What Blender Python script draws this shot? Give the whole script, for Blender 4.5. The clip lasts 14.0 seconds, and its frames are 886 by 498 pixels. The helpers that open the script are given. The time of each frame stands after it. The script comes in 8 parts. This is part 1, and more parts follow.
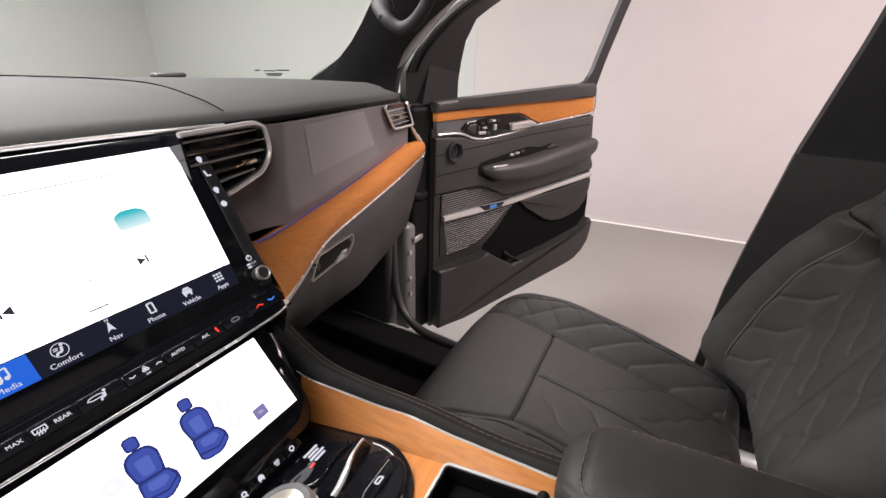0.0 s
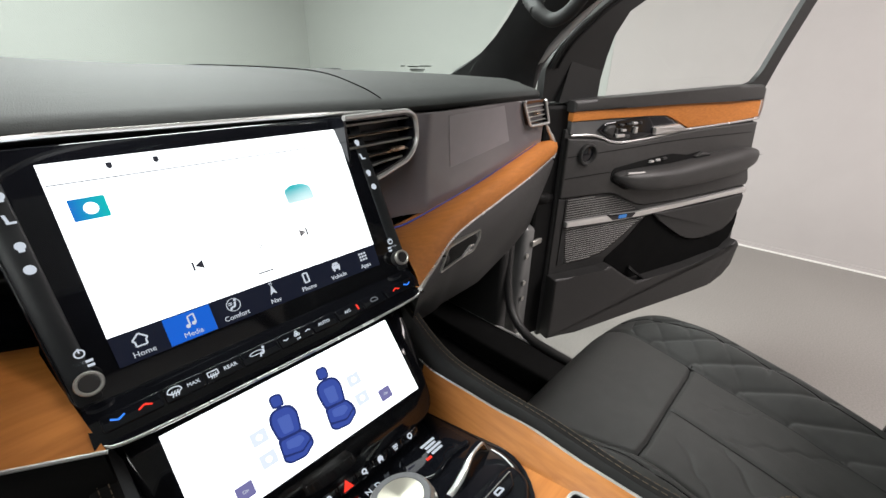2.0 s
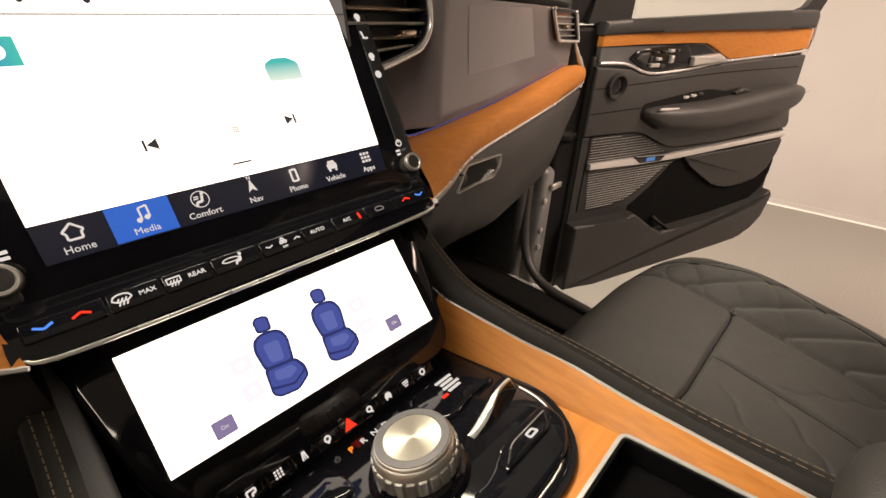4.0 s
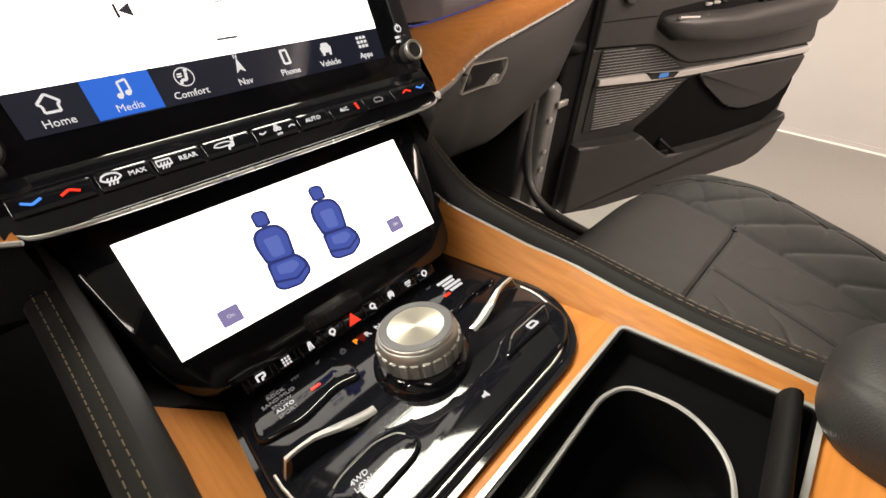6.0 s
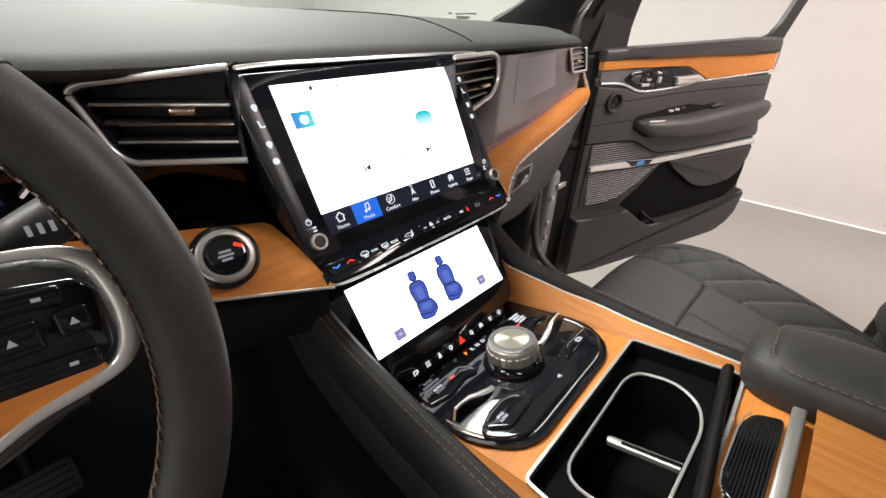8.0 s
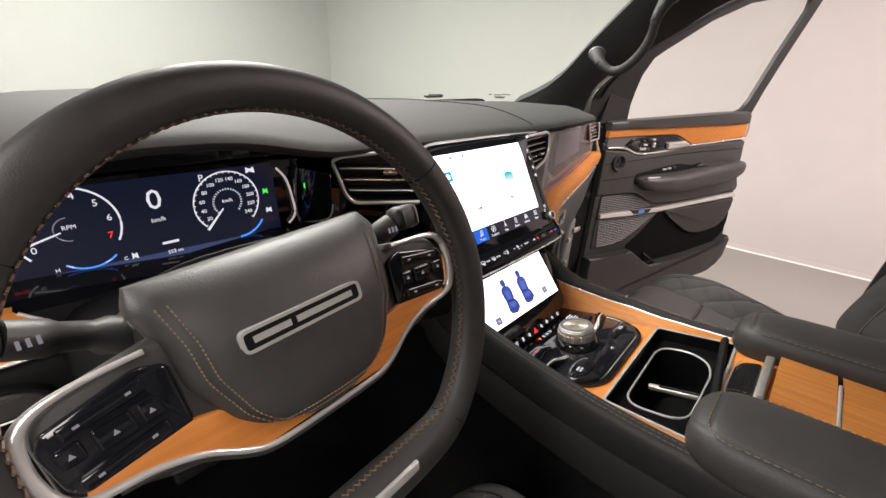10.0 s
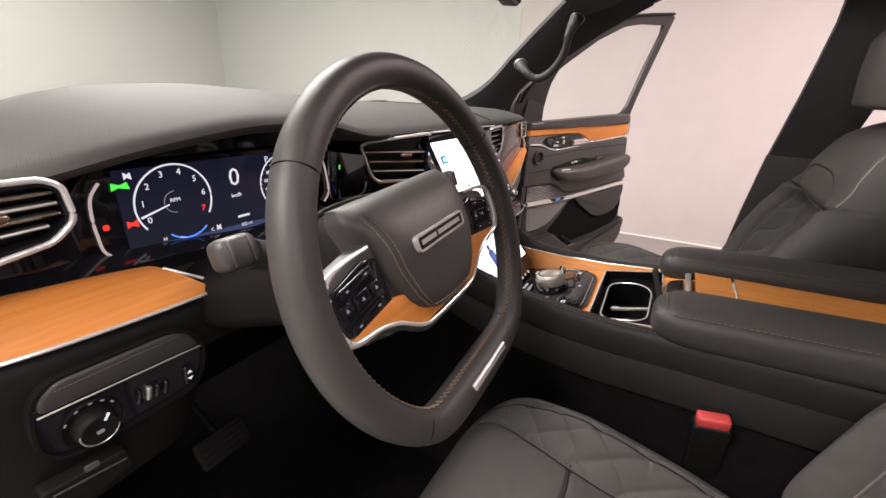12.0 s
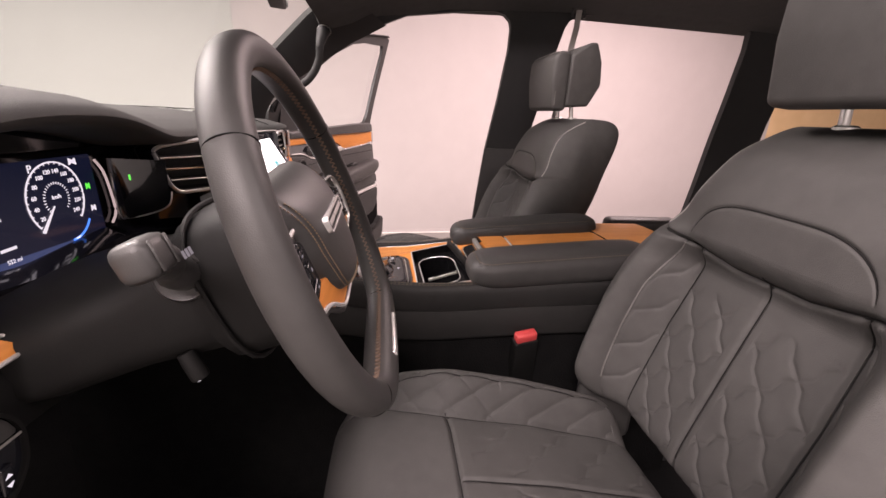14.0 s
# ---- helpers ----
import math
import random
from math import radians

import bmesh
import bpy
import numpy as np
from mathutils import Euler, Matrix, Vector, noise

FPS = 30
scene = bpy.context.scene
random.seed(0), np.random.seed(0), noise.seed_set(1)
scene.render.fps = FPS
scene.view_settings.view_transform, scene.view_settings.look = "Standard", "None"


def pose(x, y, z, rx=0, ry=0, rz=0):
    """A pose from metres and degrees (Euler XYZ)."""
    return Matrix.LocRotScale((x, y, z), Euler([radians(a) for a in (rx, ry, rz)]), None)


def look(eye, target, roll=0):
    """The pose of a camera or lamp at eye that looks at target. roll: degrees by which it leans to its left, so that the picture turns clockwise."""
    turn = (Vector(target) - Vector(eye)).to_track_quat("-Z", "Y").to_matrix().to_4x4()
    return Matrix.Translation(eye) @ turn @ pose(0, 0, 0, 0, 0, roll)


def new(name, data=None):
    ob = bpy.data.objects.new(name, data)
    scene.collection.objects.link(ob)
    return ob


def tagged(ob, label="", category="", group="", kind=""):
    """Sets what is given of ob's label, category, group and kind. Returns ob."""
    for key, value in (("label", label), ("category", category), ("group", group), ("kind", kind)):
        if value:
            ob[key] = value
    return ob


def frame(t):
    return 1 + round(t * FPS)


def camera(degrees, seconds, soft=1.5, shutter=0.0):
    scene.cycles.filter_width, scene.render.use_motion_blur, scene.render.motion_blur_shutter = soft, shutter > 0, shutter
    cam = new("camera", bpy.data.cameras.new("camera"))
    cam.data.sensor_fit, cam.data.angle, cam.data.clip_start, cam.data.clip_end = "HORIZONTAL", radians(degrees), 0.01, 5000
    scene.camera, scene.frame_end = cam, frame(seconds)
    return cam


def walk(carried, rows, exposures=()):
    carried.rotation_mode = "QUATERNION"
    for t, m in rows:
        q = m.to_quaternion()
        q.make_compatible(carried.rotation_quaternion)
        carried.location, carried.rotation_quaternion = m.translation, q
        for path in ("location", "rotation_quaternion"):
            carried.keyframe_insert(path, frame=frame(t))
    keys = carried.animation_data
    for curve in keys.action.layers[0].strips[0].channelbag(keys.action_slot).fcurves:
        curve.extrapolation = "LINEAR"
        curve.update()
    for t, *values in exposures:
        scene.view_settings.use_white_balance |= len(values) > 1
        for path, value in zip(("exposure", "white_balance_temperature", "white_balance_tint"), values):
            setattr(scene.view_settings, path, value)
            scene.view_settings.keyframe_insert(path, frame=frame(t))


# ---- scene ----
cam = camera(94.2, 14.0)
PATH = [
    (0, (-0.128, -0.388, 1.266), (1.472, 0.457, 0.413), 1.5),
    (0.5, (-0.136, -0.367, 1.261), (1.37, 0.635, 0.409), 1.4),
    (1, (-0.137, -0.353, 1.253), (1.284, 0.767, 0.4), 1.3),
    (1.5, (-0.137, -0.353, 1.253), (1.218, 0.846, 0.402), 1.2),
    (2, (-0.135, -0.342, 1.248), (1.173, 0.907, 0.396), 1.1),
    (2.5, (-0.125, -0.325, 1.224), (1.157, 0.946, 0.362), 1.2),
    (2.7, (-0.122, -0.32, 1.215), (1.152, 0.955, 0.349), 1.1),
    (4.8, (-0.103, -0.299, 1.14), (1.061, 0.851, -0.011), 1.1),
    (5, (-0.103, -0.301, 1.137), (1.042, 0.833, -0.047), 1.1),
    (5.5, (-0.107, -0.3, 1.127), (1.007, 0.798, -0.119), 1.3),
    (6, (-0.115, -0.306, 1.13), (0.983, 0.771, -0.149), 1.5),
    (6.5, (-0.142, -0.319, 1.147), (0.964, 0.754, -0.128), 1.6),
    (7, (-0.186, -0.344, 1.197), (0.951, 0.746, -0.036), 1.8),
    (7.5, (-0.252, -0.35, 1.226), (0.949, 0.779, 0.093), 2.0),
    (8, (-0.329, -0.349, 1.248), (0.928, 0.817, 0.217), 2.1),
    (8.2, (-0.363, -0.346, 1.26), (0.915, 0.836, 0.275), 2.1),
    (10.3, (-0.653, -0.405, 1.31), (0.708, 0.821, 0.508), 2.8),
    (10.5, (-0.676, -0.414, 1.311), (0.694, 0.808, 0.518), 2.7),
    (11, (-0.725, -0.43, 1.316), (0.693, 0.747, 0.537), 2.7),
    (11.5, (-0.793, -0.403, 1.296), (0.721, 0.661, 0.538), 2.9),
    (12, (-0.854, -0.344, 1.277), (0.781, 0.54, 0.538), 2.8),
    (12.5, (-0.906, -0.291, 1.271), (0.85, 0.336, 0.548), 2.8),
    (13, (-0.925, -0.272, 1.264), (0.921, 0.046, 0.562), 2.8),
    (13.5, (-0.931, -0.238, 1.248), (0.954, -0.223, 0.581), 2.6),
    (14, (-0.936, -0.207, 1.239), (0.95, -0.452, 0.622), 2.7),
]
# the film camera turns warmer for a moment while it looks down at the console
EXPOSE = [
    (0, 0.0, 6500, 19), (0.5, -0.12, 6500, 14), (1.0, -0.16, 6500, 12), (1.8, -0.14, 6250, 7), (2.7, -0.08, 6200, 6), (4.8, 0.0, 9300, 21), (5.2, 0.0, 9100, 20), (5.6, 0.06, 8300, 16),
    (6.0, 0.17, 7450, 12), (6.5, 0.26, 6800, 9), (7.0, 0.32, 6600, 10), (8.2, 0.30, 6600, 11), (11.0, 0.13, 6800, 18), (12.0, 0.16, 6850, 21), (12.5, 0.08, 7050, 27), (13.2, 0.12, 7050, 29), (14, 0.24, 7050, 31),
]
walk(cam, [(t, look(eye, target, roll)) for t, eye, target, roll in PATH], EXPOSE)

# ---- world and lamps: a closed room lit by assumed, unseen ceiling panels ----
world = bpy.data.worlds.new("room_air")
scene.world = world
world.use_nodes = True
world.node_tree.nodes["Background"].inputs[0].default_value = (0.8, 0.9, 1.0, 1)
world.node_tree.nodes["Background"].inputs[1].default_value = 0.2


def area_lamp(name, at, target, sx, sy, watts, colour):
    data = bpy.data.lights.new(name, "AREA")
    data.shape, data.size, data.size_y, data.energy, data.color = "RECTANGLE", sx, sy, watts, colour
    ob = new(name, data)
    ob.matrix_world = look(at, target)
    return ob


CEIL = 3.1
# Unseen ceiling panels, assumed; places and watts set to light the cabin.
area_lamp("assumed_panel_light", (0.5, 2.3, CEIL - 0.06), (0.5, 2.3, 0), 1.0, 3.0, 310, (0.97, 0.98, 0.93))
area_lamp("assumed_panel_light", (-2.6, 1.1, CEIL - 0.06), (-2.6, 1.1, 0), 1.2, 2.6, 330, (1.0, 0.98, 0.94))
area_lamp("assumed_panel_light", (-1.5, -2.6, CEIL - 0.06), (-1.5, -2.6, 0), 1.0, 3.2, 125, (1.0, 0.97, 0.94))
area_lamp("assumed_panel_light", (1.9, -2.6, CEIL - 0.06), (1.9, -2.6, 0), 1.0, 3.2, 215, (1.0, 0.88, 0.85))


# ---- helpers of this scene ----
WORLD = {}


def thing(name, at, label, category, group="", kind=""):
    ob = new(name)
    ob.empty_display_size = 0.05
    ob.location = at
    WORLD[ob] = Matrix.Translation(at)
    return tagged(ob, label, category, group, kind)


def make_mesh(name, src, smooth=50):
    if isinstance(src, bmesh.types.BMesh):
        me = bpy.data.meshes.new(name)
        bmesh.ops.recalc_face_normals(src, faces=src.faces)
        src.to_mesh(me)
        src.free()
    else:
        me = src
    if smooth:
        me.polygons.foreach_set("use_smooth", [True] * len(me.polygons))
        me.set_sharp_from_angle(angle=radians(smooth))
    return me


def part(name, src, material, parent, label="", smooth=50):
    """Links a bmesh or mesh, given in world metres, as one mesh object under parent."""
    me = make_mesh(name, src, smooth)
    if parent is not None:
        me.transform(WORLD[parent].inverted())
    ob = new(name, me)
    if material:
        me.materials.append(material)
    if parent is not None:
        ob.parent = parent
        WORLD[ob] = WORLD[parent]
    else:
        WORLD[ob] = Matrix.Identity(4)
    if label:
        ob["label"] = label
    return ob


def solo(name, src, material, label, category, kind="", smooth=50, group=""):
    return tagged(part(name, src, material, None, "", smooth), label, category, group, kind)


def basis(origin, u, v):
    """A frame with u to the right, v up and their cross product out of the surface."""
    u, v = Vector(u).normalized(), Vector(v)
    n = u.cross(v).normalized()
    v = n.cross(u)
    m = Matrix((u, v, n)).transposed().to_4x4()
    m.translation = origin
    return m


def rbox(c, s, b=0.004, seg=2, m=None):
    bm = bmesh.new()
    bmesh.ops.create_cube(bm, size=1, matrix=Matrix.Translation(c) @ Matrix.Diagonal((*s, 1)))
    if b:
        bmesh.ops.bevel(bm, geom=bm.edges[:], offset=min(b, 0.49 * min(s)), segments=seg, profile=0.5, affect="EDGES")
    if m is not None:
        bm.transform(m)
    return bm


def join(*bms):
    out = bmesh.new()
    for b in bms:
        me = bpy.data.meshes.new("t")
        b.to_mesh(me)
        b.free()
        out.from_mesh(me)
        bpy.data.meshes.remove(me)
    return out


def roundpoly(pts, r, seg=5):
    """Rounds the corners of a flat polygon; r is one radius or one for each corner."""
    n, out = len(pts), []
    for i in range(n):
        a, b, c = Vector(pts[i - 1]), Vector(pts[i]), Vector(pts[(i + 1) % n])
        rad = r[i] if isinstance(r, (list, tuple)) else r
        d1, d2 = (a - b), (c - b)
        k = min(rad, 0.48 * d1.length, 0.48 * d2.length)
        if k < 1e-6:
            out.append((b.x, b.y))
            continue
        p, q = b + d1.normalized() * k, b + d2.normalized() * k
        for j in range(seg + 1):
            t = j / seg
            w = p * (1 - t) ** 2 + b * 2 * t * (1 - t) + q * t ** 2
            out.append((w.x, w.y))
    return out


def prism(poly, d0, d1, m=None, b=0.0, seg=2):
    """A flat outline drawn out from depth d0 to d1; b rounds its front edge."""
    bm = bmesh.new()
    vs = [bm.verts.new((x, y, d0)) for x, y in poly]
    f = bm.faces.new(vs)
    r = bmesh.ops.extrude_face_region(bm, geom=[f])
    top = [e for e in r["geom"] if isinstance(e, bmesh.types.BMVert)]
    for v in top:
        v.co.z = d1
    if b:
        tf = [e for e in r["geom"] if isinstance(e, bmesh.types.BMFace)][0]
        bmesh.ops.bevel(bm, geom=tf.edges[:], offset=b, segments=seg, profile=0.5, affect="EDGES")
    bmesh.ops.triangulate(bm, faces=[f for f in bm.faces if len(f.verts) > 4])
    if m is not None:
        bm.transform(m)
    return bm


def ring(outer, inner, d0, d1, m=None):
    """A frame between two outlines with as many points."""
    n = len(outer)
    bm = bmesh.new()
    lv = [[bm.verts.new((x, y, d)) for x, y in pl] for pl, d in ((outer, d0), (outer, d1), (inner, d1), (inner, d0))]
    for a in range(4):
        for i in range(n):
            j = (i + 1) % n
            bm.faces.new((lv[a][i], lv[a][j], lv[(a + 1) % 4][j], lv[(a + 1) % 4][i]))
    if m is not None:
        bm.transform(m)
    return bm


def inset(poly, d):
    """Moves a counter-clockwise outline inwards by d."""
    n, out = len(poly), []
    area = sum(poly[i][0] * poly[(i + 1) % n][1] - poly[(i + 1) % n][0] * poly[i][1] for i in range(n))
    s = 1 if area > 0 else -1
    for i in range(n):
        a, b, c = Vector(poly[i - 1]), Vector(poly[i]), Vector(poly[(i + 1) % n])
        t = (c - a).normalized()
        out.append((b.x - s * t.y * d, b.y + s * t.x * d))
    return out


def smoothpath(pts, sub=6, closed=False):
    """A Catmull-Rom line through the points."""
    P = [Vector(p) for p in pts]
    n, out = len(P), []
    for i in range(n if closed else n - 1):
        if closed:
            a, b, c, d = P[i - 1], P[i], P[(i + 1) % n], P[(i + 2) % n]
        else:
            a, b, c, d = P[max(i - 1, 0)], P[i], P[i + 1], P[min(i + 2, n - 1)]
        for j in range(sub):
            t = j / sub
            out.append(0.5 * (2 * b + (c - a) * t + (2 * a - 5 * b + 4 * c - d) * t * t + (3 * b - a - 3 * c + d) * t ** 3))
    if not closed:
        out.append(P[-1])
    return out


def tube(pts, r, closed=False, n=8, up=(0, 0, 1), flat=1.0, caps=True):
    """A round or flattened rod along a line; r may vary from point to point."""
    P = [Vector(p) for p in pts]
    k = len(P)
    bm = bmesh.new()
    rings = []
    for i in range(k):
        a = P[i - 1] if (i or closed) else P[i]
        b = P[(i + 1) % k] if (i < k - 1 or closed) else P[i]
        t = (b - a).normalized()
        s = t.cross(Vector(up))
        s = s.normalized() if s.length > 1e-5 else Vector((1, 0, 0))
        w = s.cross(t)
        rr = r[i] if isinstance(r, (list, tuple)) else r
        rings.append([bm.verts.new(P[i] + rr * (math.cos(2 * math.pi * j / n) * s + flat * math.sin(2 * math.pi * j / n) * w)) for j in range(n)])
    for i in range(k if closed else k - 1):
        A, B = rings[i], rings[(i + 1) % k]
        for j in range(n):
            bm.faces.new((A[j], A[(j + 1) % n], B[(j + 1) % n], B[j]))
    if caps and not closed:
        bm.faces.new(rings[0])
        bm.faces.new(rings[-1])
    return bm


def loft(rows, close_v=False, thick=None):
    """A sheet through rows of points."""
    bm = bmesh.new()
    g = [[bm.verts.new(p) for p in row] for row in rows]
    for i in range(len(g) - 1):
        m = len(g[i])
        for j in range(m if close_v else m - 1):
            bm.faces.new((g[i][j], g[i][(j + 1) % m], g[i + 1][(j + 1) % m], g[i + 1][j]))
    if thick:
        bmesh.ops.recalc_face_normals(bm, faces=bm.faces)
        bmesh.ops.solidify(bm, geom=bm.faces[:], thickness=thick)
    return bm


def lathe(profile, m, n=40):
    """Turns (radius, height) pairs about the local z axis."""
    bm = bmesh.new()
    rows = []
    for r, h in profile:
        rows.append([bm.verts.new((r * math.cos(2 * math.pi * j / n), r * math.sin(2 * math.pi * j / n), h)) for j in range(n)])
    for a, b in zip(rows, rows[1:]):
        for j in range(n):
            bm.faces.new((a[j], a[(j + 1) % n], b[(j + 1) % n], b[j]))
    bm.faces.new(rows[0])
    bm.faces.new(rows[-1])
    bm.transform(m)
    return bm


def sheet(fn, nu, nv):
    """Mesh of a closed pillow: fn(a, b, side) for a, b in -1..1 and side 1 (face) or -1 (back)."""
    def spread(n):
        u = np.linspace(-1, 1, n)
        return np.sign(u) * (1 - (1 - np.abs(u)) ** 1.6)
    A, B = np.meshgrid(spread(nu), spread(nv))
    f, k = fn(A, B, 1), fn(A, B, -1)
    vs = np.concatenate([f.reshape(-1, 3), k.reshape(-1, 3)])
    q = np.arange(nu * nv).reshape(nv, nu)
    a, b, c, d = q[:-1, :-1].ravel(), q[:-1, 1:].ravel(), q[1:, 1:].ravel(), q[1:, :-1].ravel()
    front = np.stack([a, b, c, d], 1)
    back = np.stack([d, c, b, a], 1) + nu * nv
    edge = np.concatenate([q[0, :], q[1:, -1], q[-1, -2::-1], q[-2:0:-1, 0]])
    nxt = np.roll(edge, -1)
    rim = np.stack([edge, edge + nu * nv, nxt + nu * nv, nxt], 1)
    me = bpy.data.meshes.new("sheet")
    me.from_pydata(vs.tolist(), [], np.concatenate([front, back, rim]).tolist())
    bm = bmesh.new()
    bm.from_mesh(me)
    bpy.data.meshes.remove(me)
    bmesh.ops.remove_doubles(bm, verts=bm.verts, dist=1e-5)
    return bm


def groove(d, depth, width):
    return -depth * np.exp(-(d / width) ** 2)


def words(name, text, size, m, material, parent, depth=0.0003, label=""):
    """Lettering in the built-in font, centred on the frame m."""
    cu = bpy.data.curves.new(name, "FONT")
    cu.body, cu.size, cu.align_x, cu.align_y, cu.extrude, cu.resolution_u = text, size, "CENTER", "CENTER", depth, 2
    tmp = bpy.data.objects.new("t", cu)
    me = bpy.data.meshes.new_from_object(tmp)
    bpy.data.objects.remove(tmp)
    me.transform(m)
    return part(name, me, material, parent, label, smooth=0)


def at(m, u, v, w=0.0):
    return m @ Matrix.Translation((u, v, w))


def flat(poly, m, w=0.0004):
    return prism(poly, -0.0003, w, m)


def rect(u0, v0, u1, v1, r=0.0):
    p = [(u0, v0), (u1, v0), (u1, v1), (u0, v1)]
    return roundpoly(p, r) if r else p


def disc(u, v, r, n=20):
    return [(u + r * math.cos(2 * math.pi * i / n), v + r * math.sin(2 * math.pi * i / n)) for i in range(n)]


# ---- materials ----
def surface(name, dark, light, rough, metal=0.0, scale=30.0, stretch=(1, 1, 1), bump=0.0, bump_scale=300.0, coat=0.0, rough_var=0.06, spec=0.5, patch=3.0, mixing=0.45):
    """A painted, leather or plastic surface: colour drifts between two tones at two scales, with fine relief."""
    m = bpy.data.materials.new(name)
    m.use_nodes = True
    nt = m.node_tree
    p = nt.nodes["Principled BSDF"]
    co = nt.nodes.new("ShaderNodeTexCoord")
    mp = nt.nodes.new("ShaderNodeMapping")
    mp.inputs["Scale"].default_value = stretch
    nt.links.new(co.outputs["Object"], mp.inputs[0])
    n1, n2 = nt.nodes.new("ShaderNodeTexNoise"), nt.nodes.new("ShaderNodeTexNoise")
    n1.inputs["Scale"].default_value, n1.inputs["Detail"].default_value = scale, 6
    n2.inputs["Scale"].default_value, n2.inputs["Detail"].default_value = patch, 3
    for n in (n1, n2):
        nt.links.new(mp.outputs[0], n.inputs["Vector"])
    mixf = nt.nodes.new("ShaderNodeMix")
    mixf.inputs[0].default_value = mixing
    nt.links.new(n1.outputs[0], mixf.inputs[2])
    nt.links.new(n2.outputs[0], mixf.inputs[3])
    ramp = nt.nodes.new("ShaderNodeValToRGB")
    ramp.color_ramp.elements[0].position, ramp.color_ramp.elements[1].position = 0.32, 0.68
    ramp.color_ramp.elements[0].color, ramp.color_ramp.elements[1].color = (*dark, 1), (*light, 1)
    nt.links.new(mixf.outputs[0], ramp.inputs[0])
    nt.links.new(ramp.outputs[0], p.inputs["Base Color"])
    rr = nt.nodes.new("ShaderNodeMapRange")
    rr.inputs["To Min"].default_value, rr.inputs["To Max"].default_value = max(rough - rough_var, 0.02), rough + rough_var
    nt.links.new(mixf.outputs[0], rr.inputs[0])
    nt.links.new(rr.outputs[0], p.inputs["Roughness"])
    p.inputs["Metallic"].default_value = metal
    p.inputs["Coat Weight"].default_value = coat
    p.inputs["Coat Roughness"].default_value = 0.06
    p.inputs["Specular IOR Level"].default_value = spec
    if bump:
        v = nt.nodes.new("ShaderNodeTexVoronoi")
        v.inputs["Scale"].default_value = bump_scale
        nt.links.new(co.outputs["Object"], v.inputs["Vector"])
        b = nt.nodes.new("ShaderNodeBump")
        b.inputs["Strength"].default_value, b.inputs["Distance"].default_value = bump, 0.001
        nt.links.new(v.outputs["Distance"], b.inputs["Height"])
        nt.links.new(b.outputs[0], p.inputs["Normal"])
    return m


def glow(name, colour, strength):
    m = bpy.data.materials.new(name)
    m.use_nodes = True
    nt = m.node_tree
    p = nt.nodes["Principled BSDF"]
    p.inputs["Base Color"].default_value = (0.02, 0.02, 0.02, 1)
    p.inputs["Roughness"].default_value = 0.12
    p.inputs["Emission Color"].default_value = (*colour, 1)
    p.inputs["Emission Strength"].default_value = strength
    return m


def glow_ramp(name, axis, a, b, ca, cb, strength):
    """A lit picture whose colour runs from one tone to another along one axis."""
    m = glow(name, ca, strength)
    nt = m.node_tree
    co, sp, mr, mx = (nt.nodes.new(k) for k in ("ShaderNodeTexCoord", "ShaderNodeSeparateXYZ", "ShaderNodeMapRange", "ShaderNodeMix"))
    mx.data_type = "RGBA"
    mr.inputs["From Min"].default_value, mr.inputs["From Max"].default_value = a, b
    mx.inputs[6].default_value, mx.inputs[7].default_value = (*ca, 1), (*cb, 1)
    nt.links.new(co.outputs["Object"], sp.inputs[0])
    nt.links.new(sp.outputs[axis], mr.inputs[0])
    nt.links.new(mr.outputs[0], mx.inputs[0])
    nt.links.new(mx.outputs[2], nt.nodes["Principled BSDF"].inputs["Emission Color"])
    return m


def glass(name, tint=(0.96, 0.98, 0.97)):
    m = bpy.data.materials.new(name)
    m.use_nodes = True
    nt = m.node_tree
    for n in list(nt.nodes):
        if n.type == "BSDF_PRINCIPLED":
            nt.nodes.remove(n)
    out = nt.nodes["Material Output"]
    tr, gl, mix, fr = (nt.nodes.new(k) for k in ("ShaderNodeBsdfTransparent", "ShaderNodeBsdfGlossy", "ShaderNodeMixShader", "ShaderNodeLayerWeight"))
    tr.inputs[0].default_value = (*tint, 1)
    gl.inputs["Roughness"].default_value = 0.02
    power, gain = nt.nodes.new("ShaderNodeMath"), nt.nodes.new("ShaderNodeMath")
    power.operation, gain.operation = "POWER", "MULTIPLY_ADD"
    power.inputs[1].default_value = 5.0
    gain.inputs[1].default_value, gain.inputs[2].default_value = 0.5, 0.025
    nt.links.new(fr.outputs["Facing"], power.inputs[0])
    nt.links.new(power.outputs[0], gain.inputs[0])
    nt.links.new(gain.outputs[0], mix.inputs[0])
    nt.links.new(tr.outputs[0], mix.inputs[1])
    nt.links.new(gl.outputs[0], mix.inputs[2])
    nt.links.new(mix.outputs[0], out.inputs[0])
    return m


LEATHER = surface("black_leather", (0.032, 0.0312, 0.0305), (0.046, 0.0448, 0.0435), 0.47, bump=0.18, bump_scale=900, scale=60)
DASH_SKIN = surface("dash_soft_skin", (0.029, 0.030, 0.029), (0.040, 0.041, 0.039), 0.72, bump=0.25, bump_scale=850, scale=45, spec=0.32)
# Leather darkened: shade on the console's side faces is in its colour.
RIDGE = surface("shaded_side_leather", (0.010, 0.0098, 0.0096), (0.016, 0.0157, 0.0153), 0.56, bump=0.08, bump_scale=1000, scale=60, spec=0.28)
TRIM = surface("black_moulded_trim", (0.028, 0.0275, 0.027), (0.040, 0.039, 0.038), 0.48, bump=0.12, bump_scale=900)
